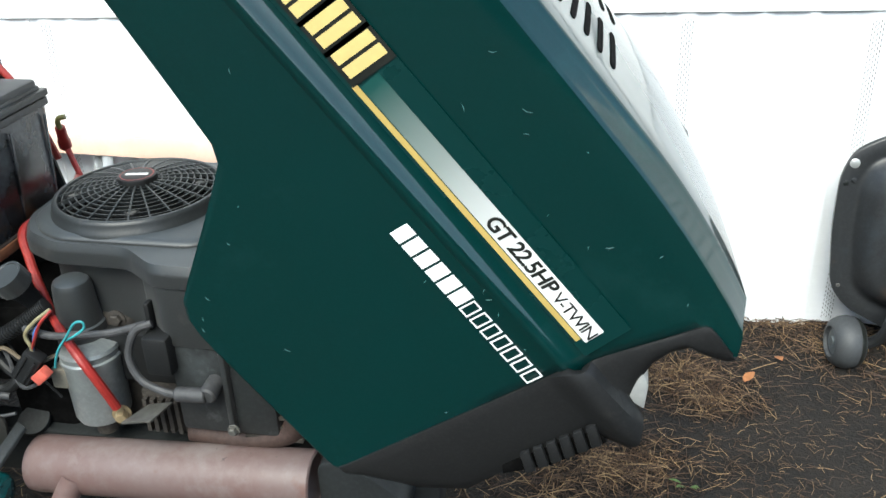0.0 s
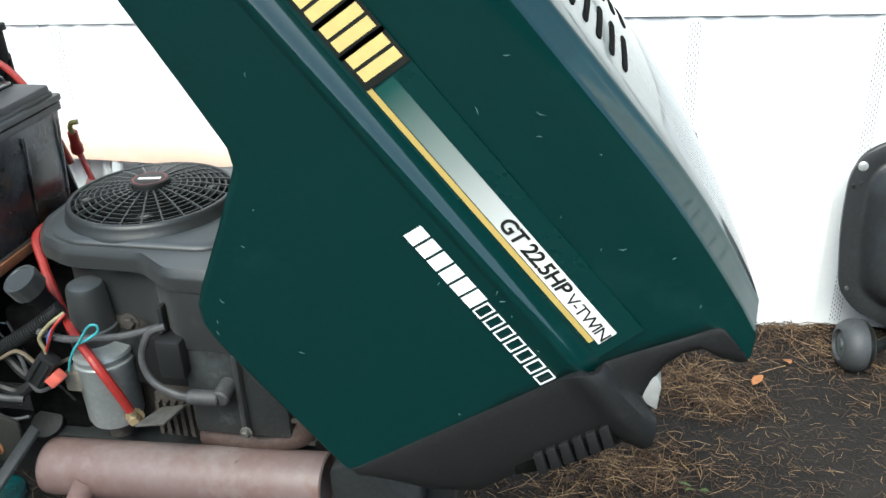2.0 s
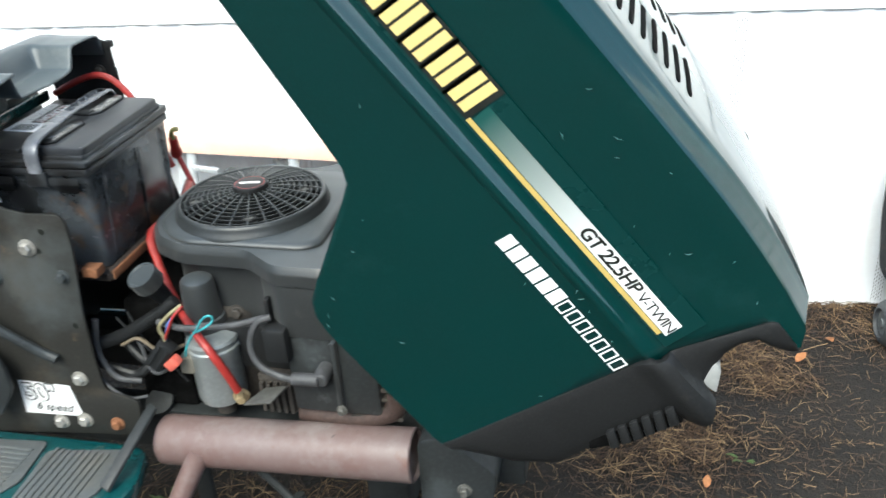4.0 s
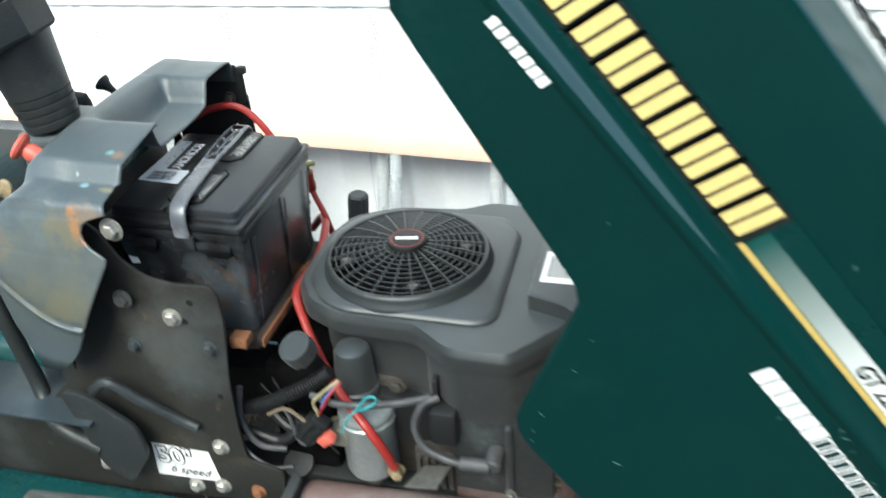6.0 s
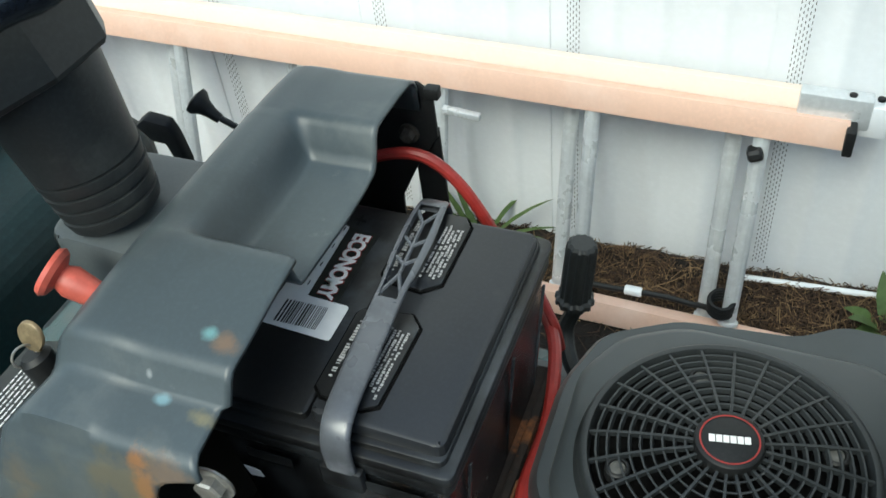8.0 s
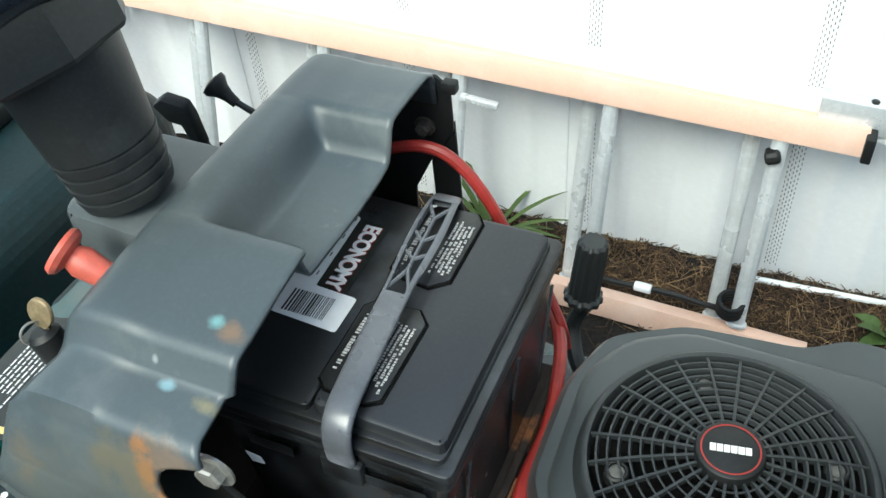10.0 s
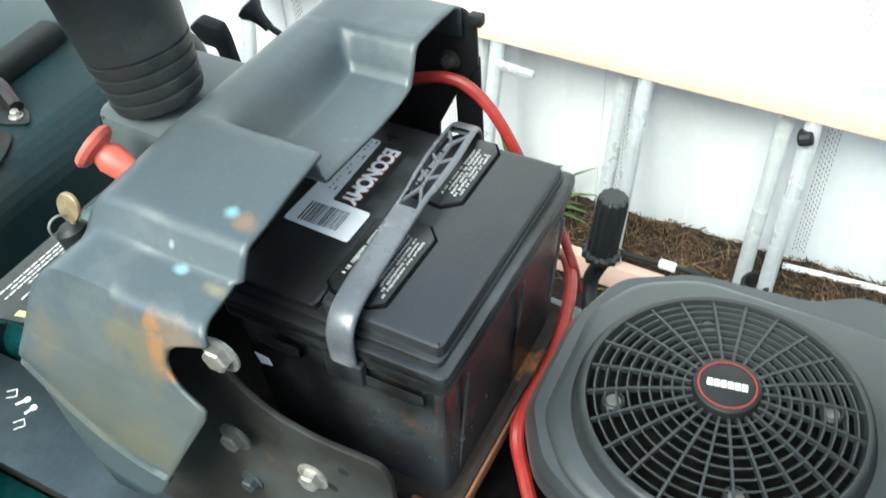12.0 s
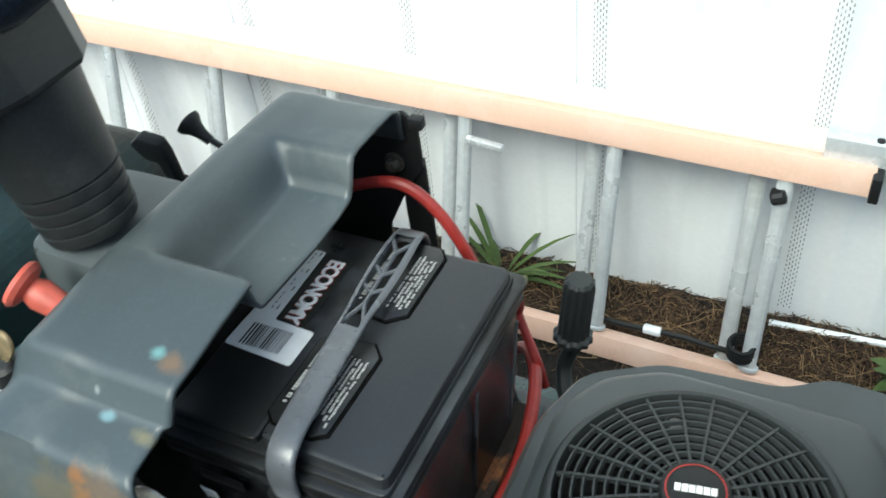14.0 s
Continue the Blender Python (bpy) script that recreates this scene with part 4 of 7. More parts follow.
# ---- engine ----
def make_engine():
    out = rounded([(-0.158, -0.055), (-0.125, -0.108), (-0.07, -0.136), (0.044, -0.140), (0.102, -0.184), (0.187, -0.186), (0.258, -0.10), (0.258, 0.12), (0.20, 0.2), (0.085, 0.205), (0.045, 0.178), (-0.07, 0.168), (-0.138, 0.13), (-0.16, 0.06)], 0.016, 3)
    bm = bmesh.new()
    layers = [(0.742, 0.985, 0.0), (0.744, 1.0, 0.0), (0.760, 1.0, 0.0), (0.764, 0.994, 0.0), (0.774, 0.962, 0.0)]
    rings = [[bm.verts.new((0.05 + (x - 0.05) * s, y * s, z)) for x, y in out] for z, s, _ in layers]
    n = len(out)
    for a, b in zip(rings, rings[1:]):
        for k in range(n):
            bm.faces.new((a[k], a[(k + 1) % n], b[(k + 1) % n], b[k]))
    bm.faces.new(rings[-1])
    bm.faces.new(list(reversed(rings[0])))
    shroud = part("engine_shroud", bm, SHROUD, tractor, "black plastic engine shroud with light painted on its top", angle=40)
    # raised plate round the intake screen
    plate = rounded([(-0.138, -0.06), (-0.10, -0.108), (-0.06, -0.128), (0.13, -0.13), (0.156, -0.112), (0.152, 0.10), (0.12, 0.15), (-0.06, 0.152), (-0.115, 0.122), (-0.142, 0.07)], 0.018, 3)
    bm = bmesh.new()
    rings = [[bm.verts.new((x * s, y * s, z)) for x, y in plate] for z, s in ((0.766, 1.0), (0.7765, 1.0), (0.7785, 0.992), (0.783, 0.94))]
    n = len(plate)
    for a, b in zip(rings, rings[1:]):
        for k in range(n):
            bm.faces.new((a[k], a[(k + 1) % n], b[(k + 1) % n], b[k]))
    bm.faces.new(rings[-1])
    part("shroud_plate", bm, SHROUD, shroud, angle=40)
    # deep side wall of the shroud towards the cylinders, with a step down from the lip
    side = rounded([(0.058, -0.138), (0.104, -0.181), (0.187, -0.183), (0.256, -0.098), (0.256, 0.118), (0.20, 0.198), (0.085, 0.203), (0.05, 0.17)], 0.012, 3)
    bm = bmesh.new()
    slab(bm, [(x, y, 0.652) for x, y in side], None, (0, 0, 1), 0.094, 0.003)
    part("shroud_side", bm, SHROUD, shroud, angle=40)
    # collar of the screen, a ring
    bm = bmesh.new()
    prof = [(0.776, 0.1285), (0.781, 0.1262), (0.786, 0.1255), (0.788, 0.1235), (0.796, 0.1225), (0.8005, 0.1205), (0.802, 0.118), (0.8015, 0.1145), (0.797, 0.1125), (0.779, 0.1120)]
    m = 64
    rings = [[bm.verts.new((r * math.cos(2 * math.pi * k / m), r * math.sin(2 * math.pi * k / m), z)) for k in range(m)] for z, r in prof]
    for a, b in zip(rings, rings[1:]):
        for k in range(m):
            bm.faces.new((a[k], a[(k + 1) % m], b[(k + 1) % m], b[k]))
    part("screen_collar", bm, SCREEN, shroud, "black plastic collar round the intake screen", angle=40)
    # intake screen: spokes, rings, hub, screws, black disc below painted as shade
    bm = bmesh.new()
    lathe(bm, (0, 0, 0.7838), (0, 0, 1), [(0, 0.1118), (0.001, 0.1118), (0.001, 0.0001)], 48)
    part("screen_shade", bm, HOLLOW_SHADE, shroud)
    def dome(r):
        return 0.8150 - 0.0155 * (r / 0.1125) ** 2

    for k in range(24):
        bm = bmesh.new()
        a = 2 * math.pi * (k + 0.3) / 24
        rows = []
        for r in (0.024, 0.05, 0.075, 0.095, 0.1135):
            z = dome(r)
            rows.append([bm.verts.new((r * math.cos(a) - w * math.sin(a), r * math.sin(a) + w * math.cos(a), z + dz)) for w, dz in ((-0.0012, -0.0045), (0.0012, -0.0045), (0.0012, 0.001), (-0.0012, 0.001))])
        for p, q in zip(rows, rows[1:]):
            for i in range(4):
                bm.faces.new((p[i], p[(i + 1) % 4], q[(i + 1) % 4], q[i]))
        bm.faces.new(rows[0])
        bm.faces.new(list(reversed(rows[-1])))
        part("screen_spoke", bm, SCREEN, shroud, smooth=False)
    for j in range(9):
        r = 0.034 + 0.0091 * j
        bm = bmesh.new()
        m2 = 48
        rr = [[bm.verts.new((q * math.cos(2 * math.pi * k / m2), q * math.sin(2 * math.pi * k / m2), z)) for k in range(m2)] for q, z in ((r - 0.0022, dome(r) - 0.0040), (r - 0.0004, dome(r)), (r + 0.0013, dome(r)), (r - 0.0006, dome(r) - 0.0040))]
        for a in range(4):
            for k in range(m2):
                bm.faces.new((rr[a][k], rr[a][(k + 1) % m2], rr[(a + 1) % 4][(k + 1) % m2], rr[(a + 1) % 4][k]))
        part("screen_ring", bm, SCREEN, shroud, angle=60)
    bm = bmesh.new()
    lathe(bm, (0, 0, 0.806), (0, 0, 1), [(0, 0.027), (0.012, 0.0285), (0.0155, 0.0275), (0.0165, 0.026), (0.0165, 0.001)], 36)
    part("hub_badge", bm, BLACKPL, shroud, "round black badge with a white bar and a red ring")
    bm = bmesh.new()
    m2 = 40
    rr = [[bm.verts.new((q * math.cos(2 * math.pi * k / m2), q * math.sin(2 * math.pi * k / m2), 0.8229)) for k in range(m2)] for q in (0.0228, 0.0242)]
    for k in range(m2):
        bm.faces.new((rr[0][k], rr[0][(k + 1) % m2], rr[1][(k + 1) % m2], rr[1][k]))
    part("badge_ring", bm, RED, shroud, smooth=False)
    for k in range(6):
        bm = bmesh.new()
        x = -0.0165 + 0.0056 * k
        box(bm, (x, -0.0035, 0.8226), (x + 0.0048, 0.0035, 0.823), m=Matrix.Rotation(radians(10), 4, 'Z'))
        part("badge_bar", bm, WHITE, shroud, smooth=False)
    for x, y in ((-0.082, -0.04), (0.083, 0.024), (0.033, -0.086), (-0.033, 0.073)):
        bm = bmesh.new()
        lathe(bm, (x, y, 0.7925), (0, 0, 1), [(0, 0.0105), (0.0105, 0.0105), (0.012, 0.009), (0.012, 0.0075), (0.0085, 0.007), (0.0085, 0.001)], 18)
        part("screw_seat", bm, BLACKPL, shroud)
        bm = bmesh.new()
        lathe(bm, (x, y, 0.8005), (0, 0, 1), [(0, 0.0065), (0.0025, 0.0065), (0.0032, 0.005)], 16)
        part("screen_screw", bm, DULLSTEEL, shroud)
    # air box ledge with its sticker
    bm = bmesh.new()
    slab(bm, [(x, y, 0.705) for x, y in rounded([(0.190, 0.075), (0.288, 0.075), (0.300, -0.060), (0.302, -0.140), (0.288, -0.146), (0.246, -0.092), (0.190, -0.075)], 0.008, 3)], None, (0, 0, 1), 0.092, 0.004)
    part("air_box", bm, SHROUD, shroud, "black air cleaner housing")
    bm = bmesh.new()
    box(bm, (0.202, -0.042, 0.7972), (0.248, 0.034, 0.7978))
    part("sticker", bm, WHITE, shroud, "white printed sticker", smooth=False)
    bm = bmesh.new()
    for k in range(7):
        box(bm, (0.210 + 0.0045 * k, -0.03, 0.7979), (0.2125 + 0.0045 * k, 0.022, 0.7982))
    part("sticker_bars", bm, DECALBLACK, shroud, smooth=False)
    bm = bmesh.new()
    rod(bm, (0.262, -0.01, 0.798), (0.262, 0.03, 0.798), 0.006, 8)
    part("red_clip", bm, REDKNOB, shroud)
    # dipped left wall of the shroud and block under it
    bm = bmesh.new()
    rings = []
    wall_out = [(-0.135, -0.05), (-0.10, -0.095), (-0.06, -0.118), (0.02, -0.122), (0.06, -0.135), (0.10, -0.17), (0.11, 0.12), (-0.12, 0.12)]
    for z, s in ((0.63, 0.97), (0.66, 0.96), (0.70, 0.955), (0.735, 0.97), (0.748, 1.0)):
        rings.append([bm.verts.new((x * s, y * s, z)) for x, y in rounded(wall_out, 0.03, 4)])
    for a, b in zip(rings, rings[1:]):
        for k in range(len(a)):
            bm.faces.new((a[k], a[(k + 1) % len(a)], b[(k + 1) % len(a)], b[k]))
    bm.faces.new(rings[-1])
    bm.faces.new(list(reversed(rings[0])))
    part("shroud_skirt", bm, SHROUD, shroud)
    bm = bmesh.new()
    box(bm, (-0.10, -0.12, 0.46), (0.24, 0.14, 0.66), 0.012)
    block = part("engine_block", bm, CASTALU, tractor, "oily grey cast engine block")
    bm = bmesh.new()
    box(bm, (0.10, -0.178, 0.51), (0.245, -0.05, 0.655), 0.008)
    part("cylinder_cover", bm, CHASSIS, block, "black pressed cylinder cover")
    for k in range(9):
        bm = bmesh.new()
        box(bm, (0.19, -0.172, 0.50 + 0.018 * k), (0.275, -0.06, 0.507 + 0.018 * k), 0.001)
        part("cooling_fin", bm, CASTALU, block)
    bm = bmesh.new()
    box(bm, (0.178, -0.190, 0.52), (0.186, -0.174, 0.652), 0.002)
    part("cover_strip", bm, SHROUD, block)
    hexbolt("cover_bolt", (0.184, -0.189, 0.528), (0, -1, 0), block, 0.006, mat=DULLSTEEL)
    hexbolt("cover_bolt", (0.015, -0.146, 0.668), (0, -1, 0), block, 0.009, mat=CASTALU)
    # dark mesh bag of cavities under the lip
    bm = bmesh.new()
    box(bm, (-0.02, -0.143, 0.56), (0.10, -0.10, 0.64), 0.006)
    part("crankcase_cover", bm, BLACKPL, block)
    # domed cap on the near left
    bm = bmesh.new()
    lathe(bm, (-0.053, -0.132, 0.62), (0, 0, 1), [(0, 0.036), (0.03, 0.034), (0.032, 0.031), (0.09, 0.0265), (0.096, 0.024), (0.099, 0.019), (0.100, 0.002)], 28)
    part("breather_dome", bm, SHROUD, block, "black domed breather cover")
    # starter motor
    bm = bmesh.new()
    lathe(bm, (-0.034, -0.154, 0.505), (-0.01, 0.02, 1), [(0, 0.026), (0.004, 0.036), (0.012, 0.0395), (0.096, 0.0405), (0.100, 0.0425), (0.105, 0.0425), (0.107, 0.040), (0.113, 0.040), (0.116, 0.042), (0.121, 0.040), (0.126, 0.02)], 32)
    starter = part("starter_motor", bm, STARTER, tractor, "grey cylindrical starter motor, dirty")
    bm = bmesh.new()
    lathe(bm, (-0.034, -0.154, 0.48), (0, 0, 1), [(0, 0.016), (0.026, 0.016)], 14)
    part("starter_nose", bm, CASTALU, starter)
    hexbolt("starter_stud", (0.010, -0.178, 0.530), (0.4, -1, 0), starter, 0.009, 0.014, BRASS)
    # oil filler
    bm = bmesh.new()
    lathe(bm, (-0.096, -0.126, 0.642), (-0.22, -0.41, 0.885), [(0, 0.012), (0.05, 0.013), (0.072, 0.015), (0.080, 0.0185), (0.090, 0.0205)], 22)
    filler = part("oil_filler", bm, BLACKPL, tractor, "black oil filler tube with a flat grey cap")
    bm = bmesh.new()
    fd = Vector((-0.22, -0.41, 0.885)).normalized()
    rings = []
    for h, r in ((0.086, 0.0215), (0.088, 0.0245), (0.110, 0.0245), (0.1125, 0.0235), (0.1125, 0.020), (0.1115, 0.019), (0.1115, 0.001)):
        ux, uy, _ = basis(fd)
        rings.append([bm.verts.new(Vector((-0.096, -0.126, 0.642)) + fd * h + (ux * math.cos(2 * math.pi * k / 40) + uy * math.sin(2 * math.pi * k / 40)) * (r - (0.001 if k % 4 > 1 and 0.087 < h < 0.111 else 0))) for k in range(40)])
    for p, q in zip(rings, rings[1:]):
        for k in range(40):
            bm.faces.new((p[k], p[(k + 1) % 40], q[(k + 1) % 40], q[k]))
    bm.faces.new(rings[-1])
    part("filler_cap", bm, SHROUD, filler, "flat grey ribbed cap", angle=30)
    bm = bmesh.new()
    tube(bm, [(-0.098, -0.130, 0.650), (-0.090, -0.105, 0.59), (-0.085, -0.09, 0.53)], 0.0125, 12)
    part("filler_neck", bm, BLACKPL, tractor)
    # ignition coil, lead and plug boot
    bm = bmesh.new()
    box(bm, (0.074, -0.197, 0.612), (0.112, -0.15, 0.672), 0.006)
    box(bm, (0.076, -0.175, 0.672), (0.083, -0.16, 0.712), 0.002)
    part("ignition_coil", bm, BLACKPL, tractor, "black ignition coil")
    bm = bmesh.new()
    tube(bm, [(0.086, -0.178, 0.685), (0.064, -0.187, 0.676), (0.052, -0.194, 0.64), (0.066, -0.20, 0.608), (0.10, -0.204, 0.594), (0.13, -0.205, 0.592)], 0.0055, 10)
    lead = part("plug_lead", bm, GREYWIRE, tractor, "grey rubber spark plug lead")
    bm = bmesh.new()
    rod(bm, (0.116, -0.204, 0.592), (0.160, -0.203, 0.593), 0.0105, 14)
    rod(bm, (0.162, -0.208, 0.594), (0.164, -0.165, 0.60), 0.0125, 14)
    part("plug_boot", bm, GREYWIRE, lead)
    bm = bmesh.new()
    slab(bm, [(0.038, -0.225, 0.548), (0.088, -0.232, 0.562), (0.098, -0.185, 0.56), (0.055, -0.178, 0.546)], None, (0, 0, 1), 0.004, 0.001)
    part("heat_tab", bm, DULLSTEEL, tractor, "bent grey metal heat tab")
    bm = bmesh.new()
    box(bm, (0.035, -0.16, 0.49), (0.10, -0.12, 0.56), 0.003)
    part("lower_block", bm, CASTALU, tractor)
    for k in range(5):
        bm = bmesh.new()
        box(bm, (0.04 + 0.012 * k, -0.170, 0.495), (0.046 + 0.012 * k, -0.1605, 0.55))
        part("lower_fin", bm, CASTALU, tractor)


make_engine()


def make_wiring():
    def wire(name, pts, r, mat, label="", n=10):
        bm = bmesh.new()
        tube(bm, pts, r, n)
        return part(name, bm, mat, tractor, label)

    wire("starter_cable", [(-0.24, 0.19, 0.70), (-0.205, 0.16, 0.745), (-0.180, 0.115, 0.755), (-0.166, 0.06, 0.752), (-0.160, 0.01, 0.75), (-0.158, -0.065, 0.755), (-0.140, -0.092, 0.720), (-0.106, -0.125, 0.680), (-0.064, -0.165, 0.655), (-0.020, -0.197, 0.632), (0.004, -0.200, 0.590), (0.014, -0.192, 0.550)], 0.0068, RED, "thick red starter cable")
    bm = bmesh.new()
    path = smooth_path([(-0.300, -0.150, 0.575), (-0.235, -0.165, 0.600), (-0.186, -0.170, 0.622), (-0.148, -0.170, 0.644), (-0.105, -0.168, 0.672), (-0.080, -0.160, 0.690)], 9)
    rings = []
    for i, p in enumerate(path):
        d = path[min(i + 1, len(path) - 1)] - path[max(i - 1, 0)]
        ux, uy, d = basis(d)
        for off, r in ((-0.0016, 0.0088), (-0.0008, 0.0112), (0.0008, 0.0112), (0.0016, 0.0088)):
            rings.append([bm.verts.new(p + d * off + (ux * math.cos(2 * math.pi * k / 12) + uy * math.sin(2 * math.pi * k / 12)) * r) for k in range(12)])
    for p, q in zip(rings, rings[1:]):
        for k in range(12):
            bm.faces.new((p[k], p[(k + 1) % 12], q[(k + 1) % 12], q[k]))
    bm.faces.new(list(reversed(rings[0])))
    bm.faces.new(rings[-1])
    part("ground_hose", bm, BLACKPL, tractor, "black corrugated hose")
    wire("vent_pipe", [(-0.26, -0.165, 0.565), (-0.206, -0.170, 0.554), (-0.175, -0.170, 0.548), (-0.151, -0.168, 0.565), (-0.140, -0.150, 0.590)], 0.0085, BLACKPL, "black bent rubber pipe")
    wire("harness_lead", [(-0.100, -0.188, 0.668), (-0.050, -0.196, 0.665), (0.020, -0.183, 0.667), (0.075, -0.173, 0.680)], 0.0055, GREYWIRE, "grey harness lead")
    wire("tie_wire", [(-0.053, -0.208, 0.622), (-0.046, -0.210, 0.640), (-0.036, -0.210, 0.658), (-0.024, -0.210, 0.673), (-0.008, -0.208, 0.695), (0.004, -0.207, 0.698), (0.004, -0.207, 0.688), (-0.012, -0.209, 0.676), (-0.026, -0.208, 0.668)], 0.0018, BLUEWIRE, "thin teal wire tie")
    wire("small_wire", [(-0.055, -0.185, 0.700), (-0.075, -0.197, 0.686), (-0.092, -0.200, 0.666), (-0.088, -0.200, 0.645), (-0.095, -0.197, 0.630)], 0.0028, material("beige_wire", (0.26, 0.23, 0.13), 0.5, size=30, bump=0), "thin beige wire")
    wire("small_wire", [(-0.055, -0.187, 0.697), (-0.074, -0.199, 0.676), (-0.082, -0.201, 0.655), (-0.09, -0.197, 0.635)], 0.0018, material("blue_wire", (0.05, 0.13, 0.35), 0.45, size=30, bump=0), "thin blue wire")
    wire("small_wire", [(-0.050, -0.190, 0.702), (-0.063, -0.201, 0.688), (-0.074, -0.203, 0.668), (-0.087, -0.200, 0.645)], 0.0022, RED, "thin red wire")
    wire("small_wire", [(-0.215, -0.183, 0.660), (-0.222, -0.188, 0.600), (-0.200, -0.190, 0.555), (-0.160, -0.183, 0.545)], 0.005, GREYWIRE, "pale looped wire")
    wire("small_wire", [(-0.235, -0.190, 0.560), (-0.205, -0.203, 0.540), (-0.175, -0.203, 0.524), (-0.144, -0.200, 0.529)], 0.0025, GREYWIRE, "pale grey wire end")
    wire("fuel_hose", [(-0.200, -0.148, 0.600), (-0.150, -0.168, 0.575), (-0.115, -0.158, 0.600)], 0.008, BLACKPL, "black fuel hose")
    bm = bmesh.new()
    box(bm, (-0.028, -0.010, -0.014), (0.028, 0.010, 0.014), 0.003, m=Matrix.Translation((-0.100, -0.200, 0.615)) @ pose(0, 0, 0, 0, -52, 0))
    for k in (-1, 1):
        box(bm, (-0.024, -0.0125, -0.002), (0.022, -0.0095, 0.002), 0.001, m=Matrix.Translation((-0.100, -0.200, 0.615)) @ pose(0, 0, 0, 0, -52, 0) @ Matrix.Translation((0, 0, 0.007 * k)))
    part("connector", bm, BLACKPL, tractor, "black wire connector")
    bm = bmesh.new()
    box(bm, (-0.012, -0.008, -0.008), (0.012, 0.008, 0.008), 0.002, m=Matrix.Translation((-0.077, -0.208, 0.607)) @ pose(0, 0, 0, 0, -40, 0))
    part("connector", bm, REDKNOB, tractor, "orange wire connector")
    bm = bmesh.new()
    box(bm, (-0.084, -0.185, 0.568), (-0.052, -0.15, 0.600), 0.004)
    part("solenoid", bm, material("cream_plastic", (0.20, 0.185, 0.15), 0.55, spread=0.5, size=40, bump=0.1), tractor, "dirty cream plastic solenoid clamp")
    rng = random.Random(14)
    hues = [BLACKPL, GREYWIRE, material("tan_wire", (0.13, 0.10, 0.065), 0.5, size=30, bump=0), BLACKPL, material("pink_wire", (0.20, 0.06, 0.055), 0.5, size=30, bump=0), GREYWIRE, BLACKPL]
    for k in range(4):
        a = Vector((rng.uniform(-0.20, -0.13), rng.uniform(-0.19, -0.15), rng.uniform(0.60, 0.68)))
        b = Vector((rng.uniform(-0.15, -0.07), rng.uniform(-0.20, -0.14), rng.uniform(0.53, 0.62)))
        mids = [a.lerp(b, t) + Vector((rng.uniform(-0.02, 0.02), rng.uniform(-0.02, 0.01), rng.uniform(-0.035, 0.02))) for t in (0.33, 0.66)]
        wire("loose_wire", [a] + mids + [b], rng.choice((0.0018, 0.0022, 0.003)), hues[k % 7], n=6)
    # added black box: paints the deep shade behind the wires
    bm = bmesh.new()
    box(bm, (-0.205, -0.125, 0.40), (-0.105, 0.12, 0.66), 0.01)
    part("gap_filler", bm, HOLLOW_SHADE, tractor, "black box added for the dark gap behind the wires")
    # battery leads on the far side
    wire("battery_cable", [(-0.40, 0.11, 0.93), (-0.35, 0.125, 0.952), (-0.31, 0.13, 0.957), (-0.278, 0.13, 0.937), (-0.248, 0.125, 0.898), (-0.225, 0.12, 0.85), (-0.21, 0.125, 0.79)], 0.0058, RED, "thick red battery cable")

    # cable end with its boot behind the battery's far corner
    wire("terminal_cable", [(-0.222, 0.168, 0.803), (-0.212, 0.160, 0.785), (-0.196, 0.145, 0.770), (-0.184, 0.135, 0.755), (-0.18, 0.14, 0.72)], 0.005, RED, "thin red cable")
    bm = bmesh.new()
    lathe(bm, (-0.222, 0.168, 0.790), (0.15, -0.3, 1), [(0, 0.006), (0.005, 0.0105), (0.018, 0.0105), (0.024, 0.0085), (0.045, 0.0085), (0.047, 0.006)], 14)
    part("terminal_boot", bm, RED, tractor, "dark red rubber terminal boot")
    bm = bmesh.new()
    tube(bm, [(-0.213, 0.152, 0.832), (-0.214, 0.150, 0.842), (-0.210, 0.150, 0.850), (-0.200, 0.152, 0.852)], 0.0045, 8)
    part("terminal_sleeve", bm, YELLOWWIRE, tractor, "yellow-green cable sleeve")


make_wiring()


MUF, MUFD = Vector((-0.140, -0.192, 0.434)), Vector((1, 0, 0.045)).normalized()


def make_muffler():
    bm = bmesh.new()
    lathe(bm, MUF, MUFD, [(0, 0.036), (0.004, 0.0405), (0.012, 0.042), (0.430, 0.0435), (0.436, 0.0435), (0.438, 0.040), (0.432, 0.038)], 40)
    muf = part("muffler", bm, MUFFLER, tractor, "long muffler tube, pinkish with surface rust")
    bm = bmesh.new()
    a = MUF + MUFD * 0.074 + Vector((0, -0.030, -0.008))
    b = a + Vector((-0.036, -0.050, -0.082))
    L = (b - a).length
    lathe(bm, a, b - a, [(-0.01, 0.022), (0.012, 0.0185), (L, 0.0170), (L, 0.0145), (L * 0.5, 0.0145)], 22)
    part("outlet_pipe", bm, MUFFLER, muf, "rusty outlet pipe")
    bm = bmesh.new()
    tube(bm, [(0.27, -0.165, 0.55), (0.258, -0.162, 0.515), (0.22, -0.160, 0.496), (0.17, -0.158, 0.490), (0.10, -0.15, 0.488)], 0.017, 14)
    part("exhaust_pipe", bm, material("dark_rust", (0.055, 0.032, 0.026), 0.7, size=18, fine=120, bump=0.3, marks=[((0.11, 0.05, 0.03), 14, 0.62, 0.75)]), muf, "rusty exhaust pipe")


make_muffler()


# ---- chassis, footrest, front axle ----
def plate_xz(bm, pts, y, thick, bev=0.0015, rad=0.008):
    slab(bm, [(x, y, z) for x, z in rounded(pts, rad, 3)], None, (0, 1, 0), thick, bev)
    return bm


